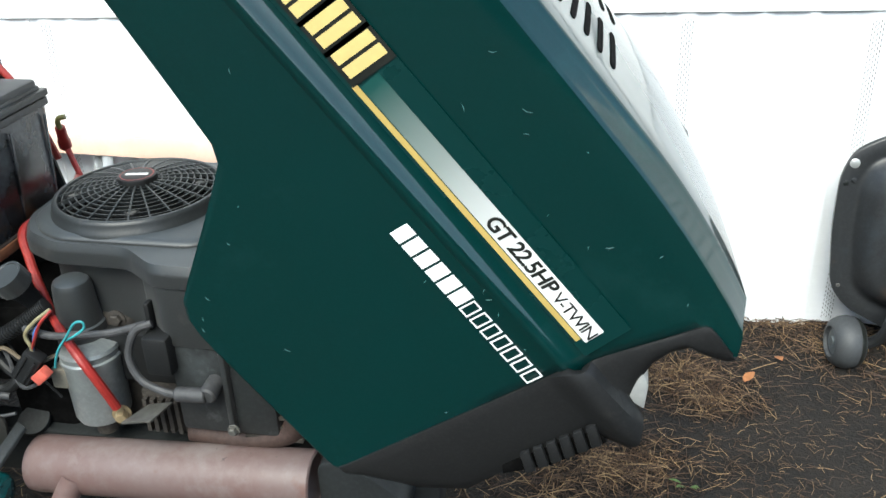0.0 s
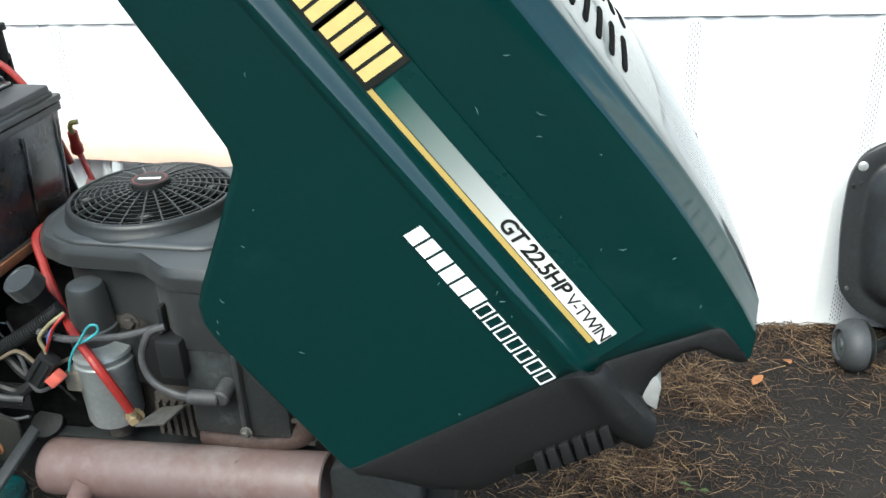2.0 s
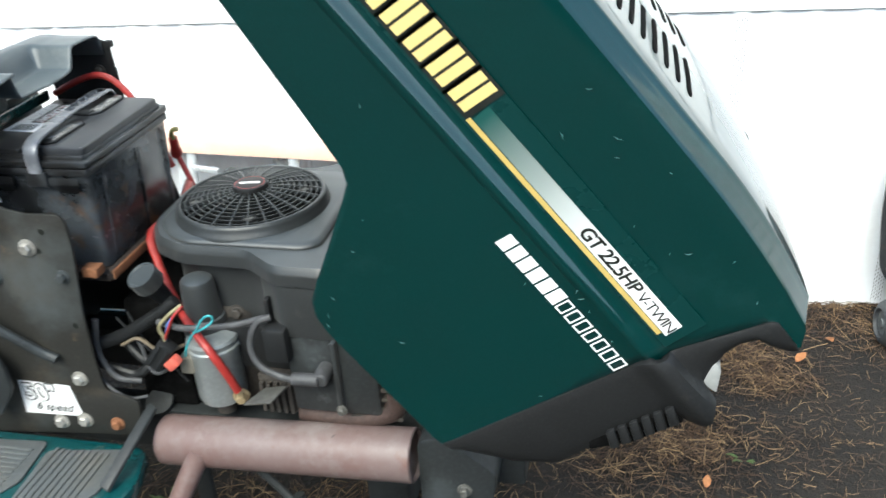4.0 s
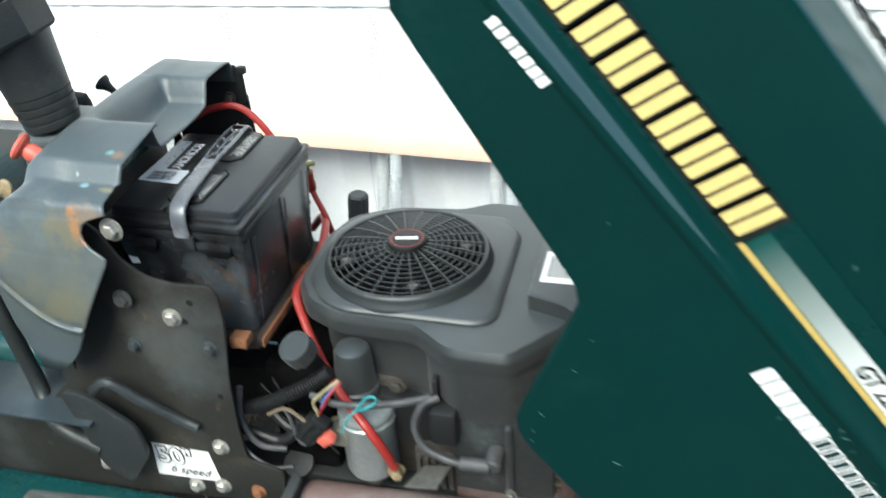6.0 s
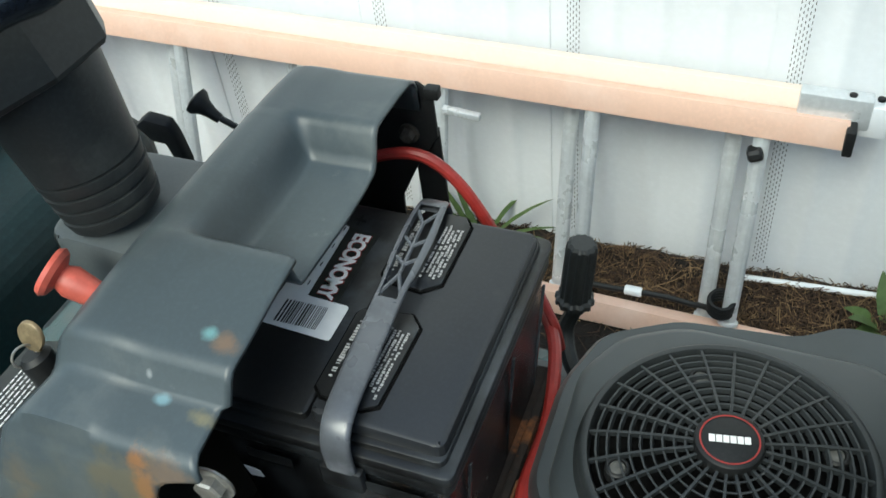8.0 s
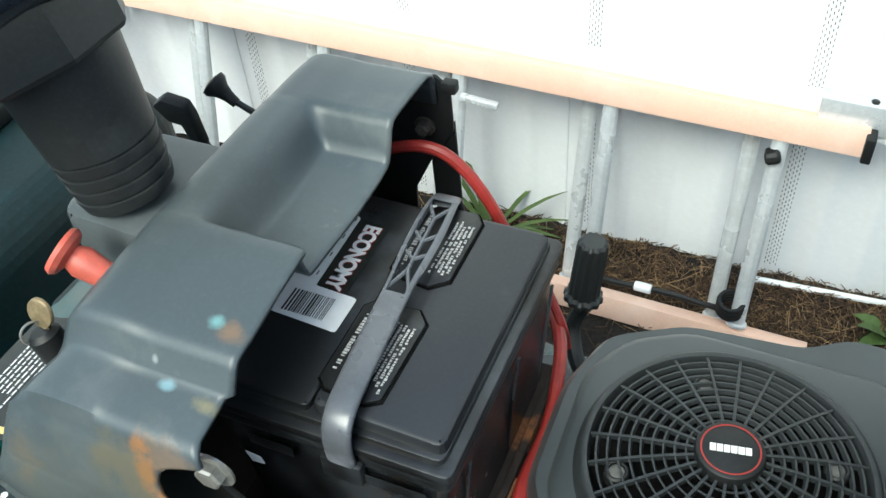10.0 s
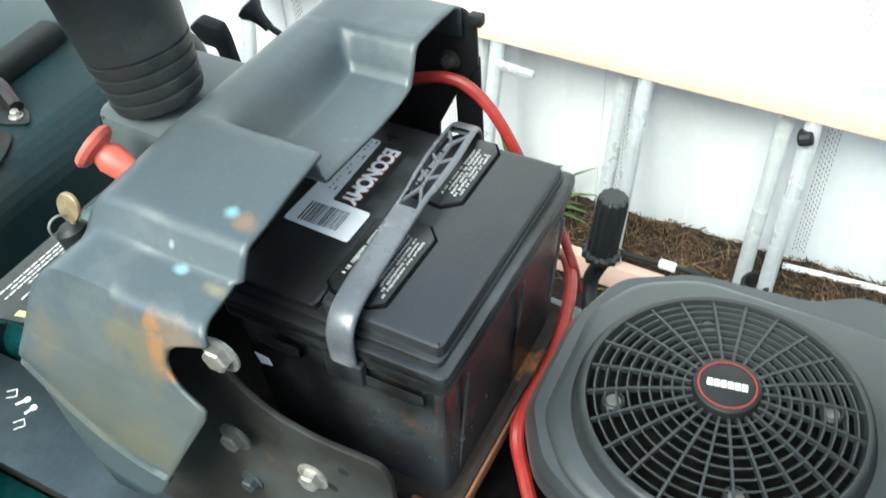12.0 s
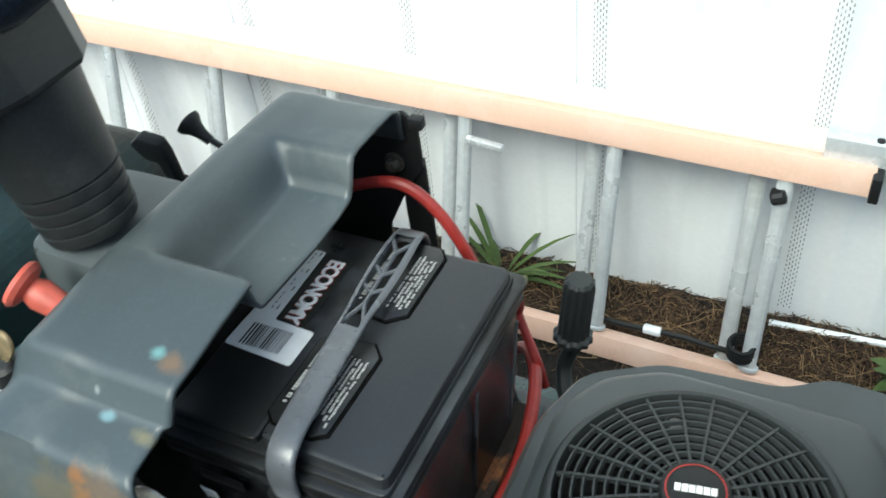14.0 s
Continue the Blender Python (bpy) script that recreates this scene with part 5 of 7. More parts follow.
def make_chassis():
    bm = bmesh.new()
    plate_xz(bm, [(-0.40, 0.975), (-0.35, 0.93), (-0.328, 0.888), (-0.30, 0.866), (-0.262, 0.858), (-0.205, 0.860), (-0.196, 0.845), (-0.196, 0.80), (-0.211, 0.69), (-0.214, 0.60), (-0.212, 0.54), (-0.155, 0.525), (-0.165, 0.455), (-0.62, 0.415), (-1.05, 0.415), (-1.05, 0.61), (-0.53, 0.608), (-0.46, 0.68), (-0.45, 0.90)], -0.212, 0.006, rad=0.012)
    side = part("side_plate", bm, material("side_plate_paint", (0.019, 0.0185, 0.016), 0.55, gloss=0.35, spread=0.35, size=7, fine=160, bump=0.08, marks=[((0.055, 0.042, 0.028), 5, 0.54, 0.72), ((0.055, 0.062, 0.062), 2.6, 0.52, 0.68), ((0.10, 0.07, 0.045), 16, 0.66, 0.78)]), tractor, "dark painted steel side plate with bolts")
    bm = bmesh.new()
    plate_xz(bm, [(-0.42, 0.80), (-0.25, 0.78), (-0.215, 0.60), (-0.155, 0.525), (-0.165, 0.455), (-1.05, 0.415), (-1.05, 0.61), (-0.53, 0.608), (-0.45, 0.90)], 0.165, 0.006)
    part("side_plate", bm, CHASSIS, tractor)
    for x, z, r, mm in ((-0.316, 0.946, 0.012, STEEL), (-0.332, 0.835, 0.0105, DULLSTEEL), (-0.272, 0.802, 0.0105, STEEL), (-0.251, 0.562, 0.010, STEEL), (-0.465, 0.487, 0.010, STEEL), (-0.265, 0.476, 0.010, STEEL), (-0.312, 0.468, 0.010, STEEL), (-0.345, 0.745, 0.008, CHASSIS),
                        (-0.225, 0.755, 0.008, CHASSIS), (-0.205, 0.475, 0.009, RUST)):
        hexbolt("plate_bolt", (x, -0.212 - (0.012 if z > 0.93 else 0.012 if abs(z - 0.835) < 0.001 else 0), z), (0, -1, 0), side, r * 0.92, 0.008, mm)
    for x, z in ((-0.255, 0.797), (-0.23, 0.665), (-0.235, 0.462), (-0.55, 0.53), (-0.565, 0.51), (-0.395, 0.815), (-0.24, 0.83)):
        bm = bmesh.new()
        lathe(bm, (x, -0.2115, z), (0, -1, 0), [(0, 0.0055), (0.0006, 0.0055)], 12)
        part("plate_hole", bm, DECALBLACK, side)
    # white speed label
    bm = bmesh.new()
    slab(bm, [(-0.372, -0.2125, 0.548), (-0.276, -0.2125, 0.545), (-0.266, -0.2125, 0.484), (-0.376, -0.2125, 0.480)], None, (0, -1, 0), 0.0006)
    part("speed_label", bm, WHITE, side, "white and grey speed label", smooth=False)
    turn = Euler((radians(90), 0, 0)).to_matrix().to_4x4()
    lettering("label_text", '50"', 0.046, Matrix.Translation((-0.366, -0.2134, 0.511)) @ turn, DECALBLACK, side, offset=0.0028, shear=-0.1)
    lettering("label_text", '50"', 0.046, Matrix.Translation((-0.366, -0.2142, 0.511)) @ turn, WHITE, side, offset=0.0003, shear=-0.1)
    lettering("label_text", "6 speed", 0.022, Matrix.Translation((-0.352, -0.2138, 0.491)) @ turn, DECALBLACK, side, shear=0.35)
    # dark cross parts inside, so that the gap behind the battery is closed
    bm = bmesh.new()
    box(bm, (-0.50, -0.205, 0.44), (-0.47, 0.16, 0.93), 0.004)
    part("firewall", bm, CHASSIS, tractor, "dark steel firewall")
    bm = bmesh.new()
    box(bm, (-0.40, -0.165, 0.720), (-0.180, 0.10, 0.7355), 0.003)
    box(bm, (-0.180, -0.165, 0.724), (-0.172, 0.10, 0.744), 0.002)
    part("tray_floor", bm, RUSTY_TRAY, tractor, "dark rusty battery tray")
    bm = bmesh.new()
    box(bm, (-0.1715, -0.168, 0.728), (-0.1685, -0.04, 0.743), 0.001)
    part("tray_lip", bm, RUST, tractor, "rusty orange tray lip")
    bm = bmesh.new()
    box(bm, (-0.208, -0.192, 0.742), (-0.182, -0.169, 0.758), 0.002)
    part("tray_tab", bm, RUST, tractor)
    for y in (-0.12, 0.10):
        bm = bmesh.new()
        box(bm, (-0.60, y - 0.025, 0.37), (0.46, y + 0.025, 0.455), 0.004)
        part("frame_rail", bm, CHASSIS, tractor, "dark steel frame rail")
    # footrests
    for sgn in (-1, 1):
        s = lambda y: y if sgn < 0 else -y - 0.047
        bm = bmesh.new()
        slab(bm, [(x, s(y), 0.437) for x, y in rounded([(-1.0, -0.215), (-0.20, -0.215), (-0.155, -0.222), (-0.130, -0.30), (-0.140, -0.365), (-0.19, -0.408), (-0.30, -0.418), (-0.75, -0.42), (-1.0, -0.40)], 0.025, 4)], None, (0, 0, -1), 0.028, 0.008)
        rest = part("footrest", bm, FENDER, tractor, "green steel footrest with worn black rubber pads")
        for x0, x1, step in ((-0.60, -0.332, 0.02), (-0.318, -0.19, 0.02)):
            bm = bmesh.new()
            slab(bm, [(x, s(y), 0.4372) for x, y in rounded([(x0, -0.255), (x1, -0.235), (x1 + 0.012, -0.33), (x1 - 0.02, -0.385), (x0 + 0.01, -0.39)], 0.010, 3)], None, (0, 0, 1), 0.004, 0.001)
            pad = part("rubber_pad", bm, PAD, rest, "worn ribbed rubber pad")
            bm = bmesh.new()
            if x0 < -0.5:
                for k in range(12):
                    y = -0.258 - 0.0108 * k
                    box(bm, (x0 + 0.012, min(s(y), s(y - 0.005)), 0.4412), (x1 - 0.012, max(s(y), s(y - 0.005)), 0.4438), 0.0006, 1)
            else:
                for k in range(9):
                    x = x0 + 0.012 + 0.0118 * k
                    box(bm, (x, min(s(-0.25), s(-0.37)), 0.4412), (x + 0.005, max(s(-0.25), s(-0.37)), 0.4438), 0.0006, 1)
            part("pad_ribs", bm, PAD, rest)
    # steel strap at the footrest's front
    bm = bmesh.new()
    slab(bm, [(-0.150, -0.195, 0.512), (-0.136, -0.200, 0.506), (-0.160, -0.335, 0.448), (-0.176, -0.330, 0.452)], None, (0.4, 0.2, -1), 0.006, 0.0015)
    part("foot_strap", bm, CHASSIS, tractor, "dark steel strap at the footrest")
    bm = bmesh.new()
    lathe(bm, (-0.172, -0.135, 0.462), (0.1, -0.5, 0.85), [(0, 0.024), (0.004, 0.025), (0.008, 0.024)], 20)
    part("guard_plate", bm, CHASSIS, tractor)
    # pedal and its arm
    bm = bmesh.new()
    tube(bm, [(-0.584, -0.2, 0.87), (-0.577, -0.2, 0.811), (-0.567, -0.2, 0.733), (-0.552, -0.202, 0.63), (-0.527, -0.226, 0.592), (-0.49, -0.24, 0.575), (-0.44, -0.24, 0.55)], 0.0125, 12)
    arm = part("lift_arm", bm, CHASSIS, tractor, "dark steel lift lever arm")
    bm = bmesh.new()
    plate_xz(bm, [(-0.475, 0.665), (-0.435, 0.665), (-0.36, 0.61), (-0.355, 0.555), (-0.40, 0.49), (-0.44, 0.52)], -0.248, 0.01, 0.002, 0.015)
    part("lift_plate", bm, CHASSIS, tractor, "dark steel pivot plate")
    bm = bmesh.new()
    tube(bm, [(-0.415, -0.245, 0.675), (-0.38, -0.25, 0.70), (-0.345, -0.24, 0.665), (-0.30, -0.225, 0.62), (-0.275, -0.222, 0.605)], 0.008, 10)
    part("pedal_link", bm, CHASSIS, tractor)
    # front axle pieces and hanger bars
    bm = bmesh.new()
    plate_xz(bm, [(0.303, 0.498), (0.350, 0.50), (0.43, 0.44), (0.405, 0.33), (0.34, 0.27), (0.303, 0.28)], -0.205, 0.13, 0.004, 0.02)
    ax = part("axle_bracket", bm, CHASSIS, tractor, "dark steel front axle bracket")
    for x, z in ((0.375, 0.405), (0.39, 0.362)):
        hexbolt("axle_bolt", (x, -0.205, z), (0, -1, 0), ax, 0.008, 0.009, DULLSTEEL)
    bm = bmesh.new()
    rod(bm, (0.19, -0.30, 0.18), (0.19, 0.25, 0.18), 0.022, 14)
    box(bm, (0.15, -0.05, 0.17), (0.23, 0.03, 0.40), 0.006)
    part("front_axle", bm, CHASSIS, tractor, "dark front axle beam")
    bm = bmesh.new()
    box(bm, (-0.122, -0.165, 0.16), (-0.09, -0.157, 0.45), 0.002)
    part("hanger_bar", bm, CHASSIS, tractor, "flat steel hanger bar")
    bm = bmesh.new()
    tube(bm, [(-0.05, -0.13, 0.37), (0.05, -0.16, 0.30), (0.085, -0.18, 0.28), (0.16, -0.17, 0.24)], 0.007, 8)
    tube(bm, [(0.085, -0.19, 0.34), (0.09, -0.195, 0.30), (0.075, -0.19, 0.27)], 0.009, 8)
    part("drag_link", bm, CHASSIS, tractor, "dark steering drag link")
    bm = bmesh.new()
    slab(bm, [(0.14, -0.22, 0.36), (0.21, -0.22, 0.365), (0.20, -0.20, 0.30), (0.15, -0.20, 0.30)], None, (0, 1, 0), 0.012, 0.002)
    part("steering_arm", bm, CASTALU, tractor)


make_chassis()


def make_wheel(c, name="front_wheel", size=0.9):
    wheel = new(name)
    wheel.parent = tractor
    wheel.location = c
    wheel.scale = (size, size if size < 1 else 1.3, size)
    bm = bmesh.new()
    prof = [(-0.075, 0.105), (-0.08, 0.125), (-0.082, 0.15), (-0.076, 0.172), (-0.06, 0.187), (-0.03, 0.194), (0, 0.196), (0.03, 0.194), (0.06, 0.187), (0.076, 0.172), (0.082, 0.15), (0.08, 0.125), (0.075, 0.105)]
    lathe(bm, (0, 0, 0), (0, 1, 0), prof, 48)
    tyre = part("tyre", bm, TYRE, wheel, "worn grey turf tyre")
    bm = bmesh.new()
    for k in range(44):
        for j, yy in enumerate((-0.056, -0.034, -0.012, 0.012, 0.034, 0.056)):
            a = 2 * math.pi * (k + 0.5 * (j % 2)) / 44
            r = 0.1945 - 0.009 * (abs(yy) / 0.056) ** 3
            box(bm, (-0.0095, -0.009, -0.004), (0.0095, 0.009, 0.006), 0.0015, 1, m=Matrix.Rotation(a, 4, 'Y') @ Matrix.Translation((0, yy, r)) @ Matrix.Rotation(radians(28 if j % 2 else -28), 4, 'Z'))
    part("tread", bm, TYRE, wheel)
    bm = bmesh.new()
    lathe(bm, (0, -0.072, 0), (0, 1, 0), [(0, 0.104), (0.02, 0.098), (0.03, 0.06), (0.02, 0.03), (0.0, 0.026), (0.0, 0.012)], 32)
    part("rim", bm, VINYL, wheel, "pale steel rim")
    return wheel


make_wheel((0.19, -0.305, 0.178))
make_wheel((0.19, 0.26, 0.178))
make_wheel((-1.10, -0.36, 0.262), "rear_wheel", 1.32)
make_wheel((-1.10, 0.31, 0.262), "rear_wheel", 1.32)
# ---- cowl, dash, steering ----
def make_cowl():
    # near-to-far section of the cowl at its front edge and at its rear edge: (y, z)
    rows_ = [(-0.2560, 0.7220, 0.7220, 0.7220), (-0.2575, 0.7450, 0.7500, 0.7650), (-0.2590, 0.7630, 0.7750, 0.8000), (-0.2610, 0.7960, 0.8100, 0.8840), (-0.2620, 0.7990, 0.8150, 0.8880), (-0.2660, 0.8020, 0.8200, 0.8920), (-0.2672, 0.8065, 0.8250, 0.8960), (-0.2635, 0.8100, 0.8300, 0.9000), (-0.2640, 0.8150, 0.8350, 0.9020), (-0.2660, 0.8350, 0.8450, 0.9060), (-0.2640, 0.8700, 0.8740, 0.9140), (-0.2600, 0.9000, 0.9030, 0.9220), (-0.2580, 0.9120, 0.9200, 0.9260), (-0.2565, 0.9180, 0.9200, 0.9290), (-0.2540, 0.9320, 0.9340, 0.9370), (-0.2510, 0.9440, 0.9460, 0.9450), (-0.2480, 0.9550, 0.9570, 0.9540), (-0.2460, 0.9615, 0.9635, 0.9585), (-0.2440, 0.9680, 0.9700, 0.9630), (-0.2425, 0.9715, 0.9735, 0.9665), (-0.2400, 0.9780, 0.9800, 0.9720), (-0.2385, 0.9830, 0.9860, 0.9770), (-0.2355, 0.9862, 0.9890, 0.9798), (-0.2300, 0.9875, 0.9900, 0.9810),
             (-0.205, 0.992, 0.995, 0.985), (-0.199, 0.9935, 0.9975, 0.987), (-0.195, 0.997, 1.001, 0.990), (-0.187, 1.0125, 1.016, 0.999), (-0.1835, 1.0165, 1.020, 1.002), (-0.179, 1.0178, 1.021, 1.003), (-0.165, 1.019, 1.022, 1.005), (-0.13, 1.025, 1.026, 1.006), (-0.100, 1.0285, 1.029, 1.007), (-0.092, 1.029, 1.029, 1.007), (-0.0885, 1.0265, 1.028, 1.007), (-0.081, 0.996, 1.027, 1.007), (-0.0765, 0.9875, 1.027, 1.007), (-0.072, 0.9855, 1.027, 1.007),
             (-0.04, 0.984, 1.027, 1.007), (0.0, 0.982, 1.027, 1.007), (0.04, 0.984, 1.027, 1.007), (0.058, 0.987, 1.026, 1.007), (0.063, 0.990, 1.026, 1.007), (0.068, 1.000, 1.026, 1.007), (0.074, 1.0165, 1.025, 1.007), (0.078, 1.0215, 1.025, 1.006), (0.084, 1.0225, 1.025, 1.006), (0.12, 1.022, 1.024, 1.005), (0.146, 1.020, 1.022, 1.003), (0.1535, 1.0165, 1.018, 1.0), (0.157, 1.008, 1.01, 0.995), (0.158, 0.985, 0.985, 0.985)]
    fine = []
    for p, q in zip(rows_, rows_[1:]):
        cuts = 5 if p[0] < -0.2399 and p[1] > 0.905 and q[1] < 0.979 else 1
        fine += [tuple(u + (v - u) * k / cuts for u, v in zip(p, q)) for k in range(cuts)]
    ys, zf, zm, zr = zip(*(fine + rows_[-1:]))

    def x_front(y, z):
        # the side skirt is notched at its bolt and cut back towards its foot
        if y < -0.235:
            return lerp(z, [0.722, 0.745, 0.763, 0.80, 0.912, 0.922, 0.928, 0.935, 0.944, 0.954, 0.963, 0.969, 0.973, 0.977, 0.987], [-0.44, -0.412, -0.397, -0.376, -0.312, -0.310, -0.319, -0.330, -0.338, -0.341, -0.338, -0.331, -0.319, -0.304, -0.308])
        return (-0.310 if y < -0.195 else -0.304) if y < -0.09 else -0.318

    def x_rear(y, z):
        return lerp(z, [0.722, 0.80, 0.893, 0.974, 0.985], [-0.468, -0.485, -0.492, -0.465, -0.447]) if y < -0.2 else -0.447

    bm = bmesh.new()
    grid = []
    N = 26
    for y, a, m_, r in zip(ys, zf, zm, zr):
        row = []
        for k in range(N + 1):
            t = k / N
            # front run (pocket depth) fades out between t = 0.45 and 0.62
            w = min(1.0, max(0.0, (t - 0.44) / 0.26))
            w = w * w * w * (w * (6 * w - 15) + 10)
            top = a + (m_ - a) * w
            e = max(0.0, (t - 0.8) / 0.2)
            z = a + (r - a) * t ** 2.2 if y < -0.236 else top + (r - top) * e * e
            row.append(bm.verts.new((x_front(y, a) + (x_rear(y, r) - x_front(y, a)) * t, y, z)))
        grid.append(row)
    for p, q in zip(grid, grid[1:]):
        for k in range(N):
            bm.faces.new((p[k], p[k + 1], q[k + 1], q[k]))
    cowl = part("cowl", bm, COWL, tractor, "grey-green plastic dash cowl with rust stains", angle=50)
    sol = cowl.modifiers.new("thickness", 'SOLIDIFY')
    sol.thickness, sol.offset = 0.0035, 1.0
    # black inner side bracket at the far side
    bm = bmesh.new()
    slab(bm, [(x, 0.166, z) for x, z in ((-0.321, 1.010), (-0.307, 1.000), (-0.306, 0.952), (-0.333, 0.909), (-0.352, 0.871), (-0.354, 0.80), (-0.44, 0.80), (-0.44, 0.998))], None, (0, 1, 0), 0.004, 0.001)
    br = part("far_bracket", bm, BLACKPL, tractor, "black inner bracket under the cowl")
    bm = bmesh.new()
    box(bm, (-0.312, 0.158, 0.998), (-0.298, 0.169, 1.010), 0.002)
    part("bracket_tab", bm, BLACKPL, br)
    hexbolt("bracket_screw", (-0.332, 0.160, 0.957), (0, -1, 0), br, 0.007, 0.008, CASTALU)
    bm = bmesh.new()
    slab(bm, [(x, 0.170, z) for x, z in ((-0.3065, 0.96), (-0.303, 0.80), (-0.332, 0.80), (-0.334, 0.909), (-0.328, 0.925))], None, (0, 1, 0), 0.004, 0.001)
    part("far_strut", bm, BLACKPL, tractor)


make_cowl()


def make_dash():
    bm = bmesh.new()
    slab(bm, [(-0.44, -0.235, 0.925), (-0.44, 0.15, 0.925), (-0.60, 0.15, 0.90), (-0.68, 0.15, 0.70), (-0.68, -0.245, 0.70), (-0.60, -0.245, 0.90)][0:2] + [(-0.60, 0.15, 0.875), (-0.60, -0.235, 0.875)], None, (0, 0, -1), 0.02, 0.004)
    dash = part("dash_panel", bm, FENDER, tractor, "dark green dash panel")
    bm = bmesh.new()
    slab(bm, [(-0.60, -0.10, 0.877), (-0.60, 0.15, 0.877), (-0.63, 0.15, 0.62), (-0.63, -0.10, 0.62)], None, (1, 0, 0), 0.02, 0.004)
    part("dash_drop", bm, CHASSIS, dash)
    # black caution sticker with rows of white lines and one yellow line
    def on_dash(x, y, lift):
        return Vector((x, y, 0.925 + (x + 0.44) * (0.05 / 0.16) + lift))
    bm = bmesh.new()
    slab(bm, [on_dash(-0.455, -0.243, 0.0006), on_dash(-0.455, -0.115, 0.0006), on_dash(-0.596, -0.115, 0.0006), on_dash(-0.596, -0.243, 0.0006)], None, (0.3, 0, 1), 0.0006)
    part("caution_sticker", bm, DECALBLACK, dash, "black caution sticker with rows of white lines", smooth=False)
    rng = random.Random(8)
    for k in range(17):
        x = -0.468 - 0.0066 * k
        y, end = -0.125 - 0.02 * rng.random(), -0.225 + 0.03 * rng.random()
        while y > end:
            ln = 0.002 + 0.006 * rng.random()
            bm = bmesh.new()
            slab(bm, [on_dash(x, y, 0.0014), on_dash(x - 0.0021, y, 0.0014), on_dash(x - 0.0021, y - ln, 0.0014), on_dash(x, y - ln, 0.0014)], None, (0.3, 0, 1), 0.0003)
            part("print_line", bm, WHITE, dash, smooth=False)
            y -= ln + 0.0016
    bm = bmesh.new()
    slab(bm, [on_dash(-0.49, -0.232, 0.0014), on_dash(-0.49, -0.238, 0.0014), on_dash(-0.53, -0.238, 0.0014), on_dash(-0.53, -0.232, 0.0014)], None, (0.3, 0, 1), 0.0003)
    part("print_line", bm, YELLOW, dash, smooth=False)
    # column boss, bellows, collar
    d = Vector((-0.18, 0, 0.984))
    bm = bmesh.new()
    slab(bm, [(x, y, 0.93) for x, y in rounded([(-0.553, -0.086), (-0.43, -0.092), (-0.43, 0.035), (-0.553, 0.035)], 0.02, 3)], None, (0.02, 0, 1), 0.064, 0.008)
    part("column_boss", bm, GREYPL, dash, "grey plastic column boss")
    base = Vector((-0.503, -0.047, 1.000))
    bm = bmesh.new()
    prof, h = [(0.0, 0.0385)], 0.001
    for k in range(4):
        r = 0.0390 + 0.0012 * k
        prof += [(h, r), (h + 0.0085, r + 0.0022), (h + 0.0105, r + 0.0022), (h + 0.0112, r - 0.0006), (h + 0.0122, r - 0.0006)]
        h += 0.0125
    prof += [(h, 0.0445), (h + 0.080, 0.0515), (h + 0.082, 0.04)]
    lathe(bm, base, d, prof, 36)
    bel = part("column_bellows", bm, BELLOWS, tractor, "dusty black ribbed steering column cover", angle=30)
    bm = bmesh.new()
    top = base + d.normalized() * (h + 0.074)
    dc = Vector((-0.33, 0, 0.944))
    lathe(bm, top, dc, [(-0.004, 0.045), (0, 0.062), (0.004, 0.066), (0.052, 0.070), (0.060, 0.064), (0.066, 0.042), (0.09, 0.04)], 8, 0.4)
    for v in bm.verts:
        off = v.co - top
        if off.x < 0:
            v.co.x += 0.45 * off.x
        if off.y < 0:
            v.co.y += 0.25 * off.y
    part("column_collar", bm, BELLOWS, bel, "black eight-sided column collar", angle=20)
    # steering wheel
    c = Vector((-0.58, -0.04, 1.185))
    n = Vector((-0.296, 0, 0.955))
    ex = Vector((n.z, 0, -n.x))
    ey = Vector((0, 1, 0))
    bm = bmesh.new()
    R, r0, m, k2 = 0.165, 0.0175, 96, 12
    rings = []
    for i in range(m):
        a = 2 * math.pi * i / m
        rad = ex * math.cos(a) + ey * math.sin(a)
        grip = 1.0 + 0.10 * math.cos(18 * a) 
        rings.append([bm.verts.new(c + rad * (R + r0 * math.cos(2 * math.pi * j / k2)) + n * r0 * grip * math.sin(2 * math.pi * j / k2)) for j in range(k2)])
    for i in range(m):
        for j in range(k2):
            bm.faces.new((rings[i][j], rings[(i + 1) % m][j], rings[(i + 1) % m][(j + 1) % k2], rings[i][(j + 1) % k2]))
    wheel = part("steering_wheel", bm, WHEELBLUE, tractor, "glossy black plastic steering wheel with finger grips", angle=60)
    bm = bmesh.new()
    lathe(bm, c - n * 0.03, n, [(0, 0.05), (0.03, 0.055), (0.045, 0.04), (0.05, 0.01)], 28)
    part("wheel_hub", bm, WHEELBLUE, wheel)
    for a in (0.35, 2.45, 4.2):
        rad = ex * math.cos(a) + ey * math.sin(a)
        sd = n.cross(rad)
        bm = bmesh.new()
        slab(bm, [c + rad * 0.04 + sd * 0.024, c + rad * 0.158 + sd * 0.03, c + rad * 0.158 - sd * 0.03, c + rad * 0.04 - sd * 0.024], None, n, 0.012, 0.003)
        part("spoke", bm, WHEELBLUE, wheel)
    # red pull knob
    a, b = Vector((-0.455, -0.125, 0.975)), Vector((-0.505, -0.132, 1.010))
    bm = bmesh.new()
    lathe(bm, a, b - a, [(0, 0.010), (0.02, 0.011), (0.038, 0.013), (0.046, 0.010), (0.049, 0.018), (0.053, 0.0205), (0.057, 0.0185), (0.059, 0.002)], 24)
    part("pull_knob", bm, REDKNOB, tractor, "faded red plastic pull knob")
    # ignition key with its ring
    bm = bmesh.new()
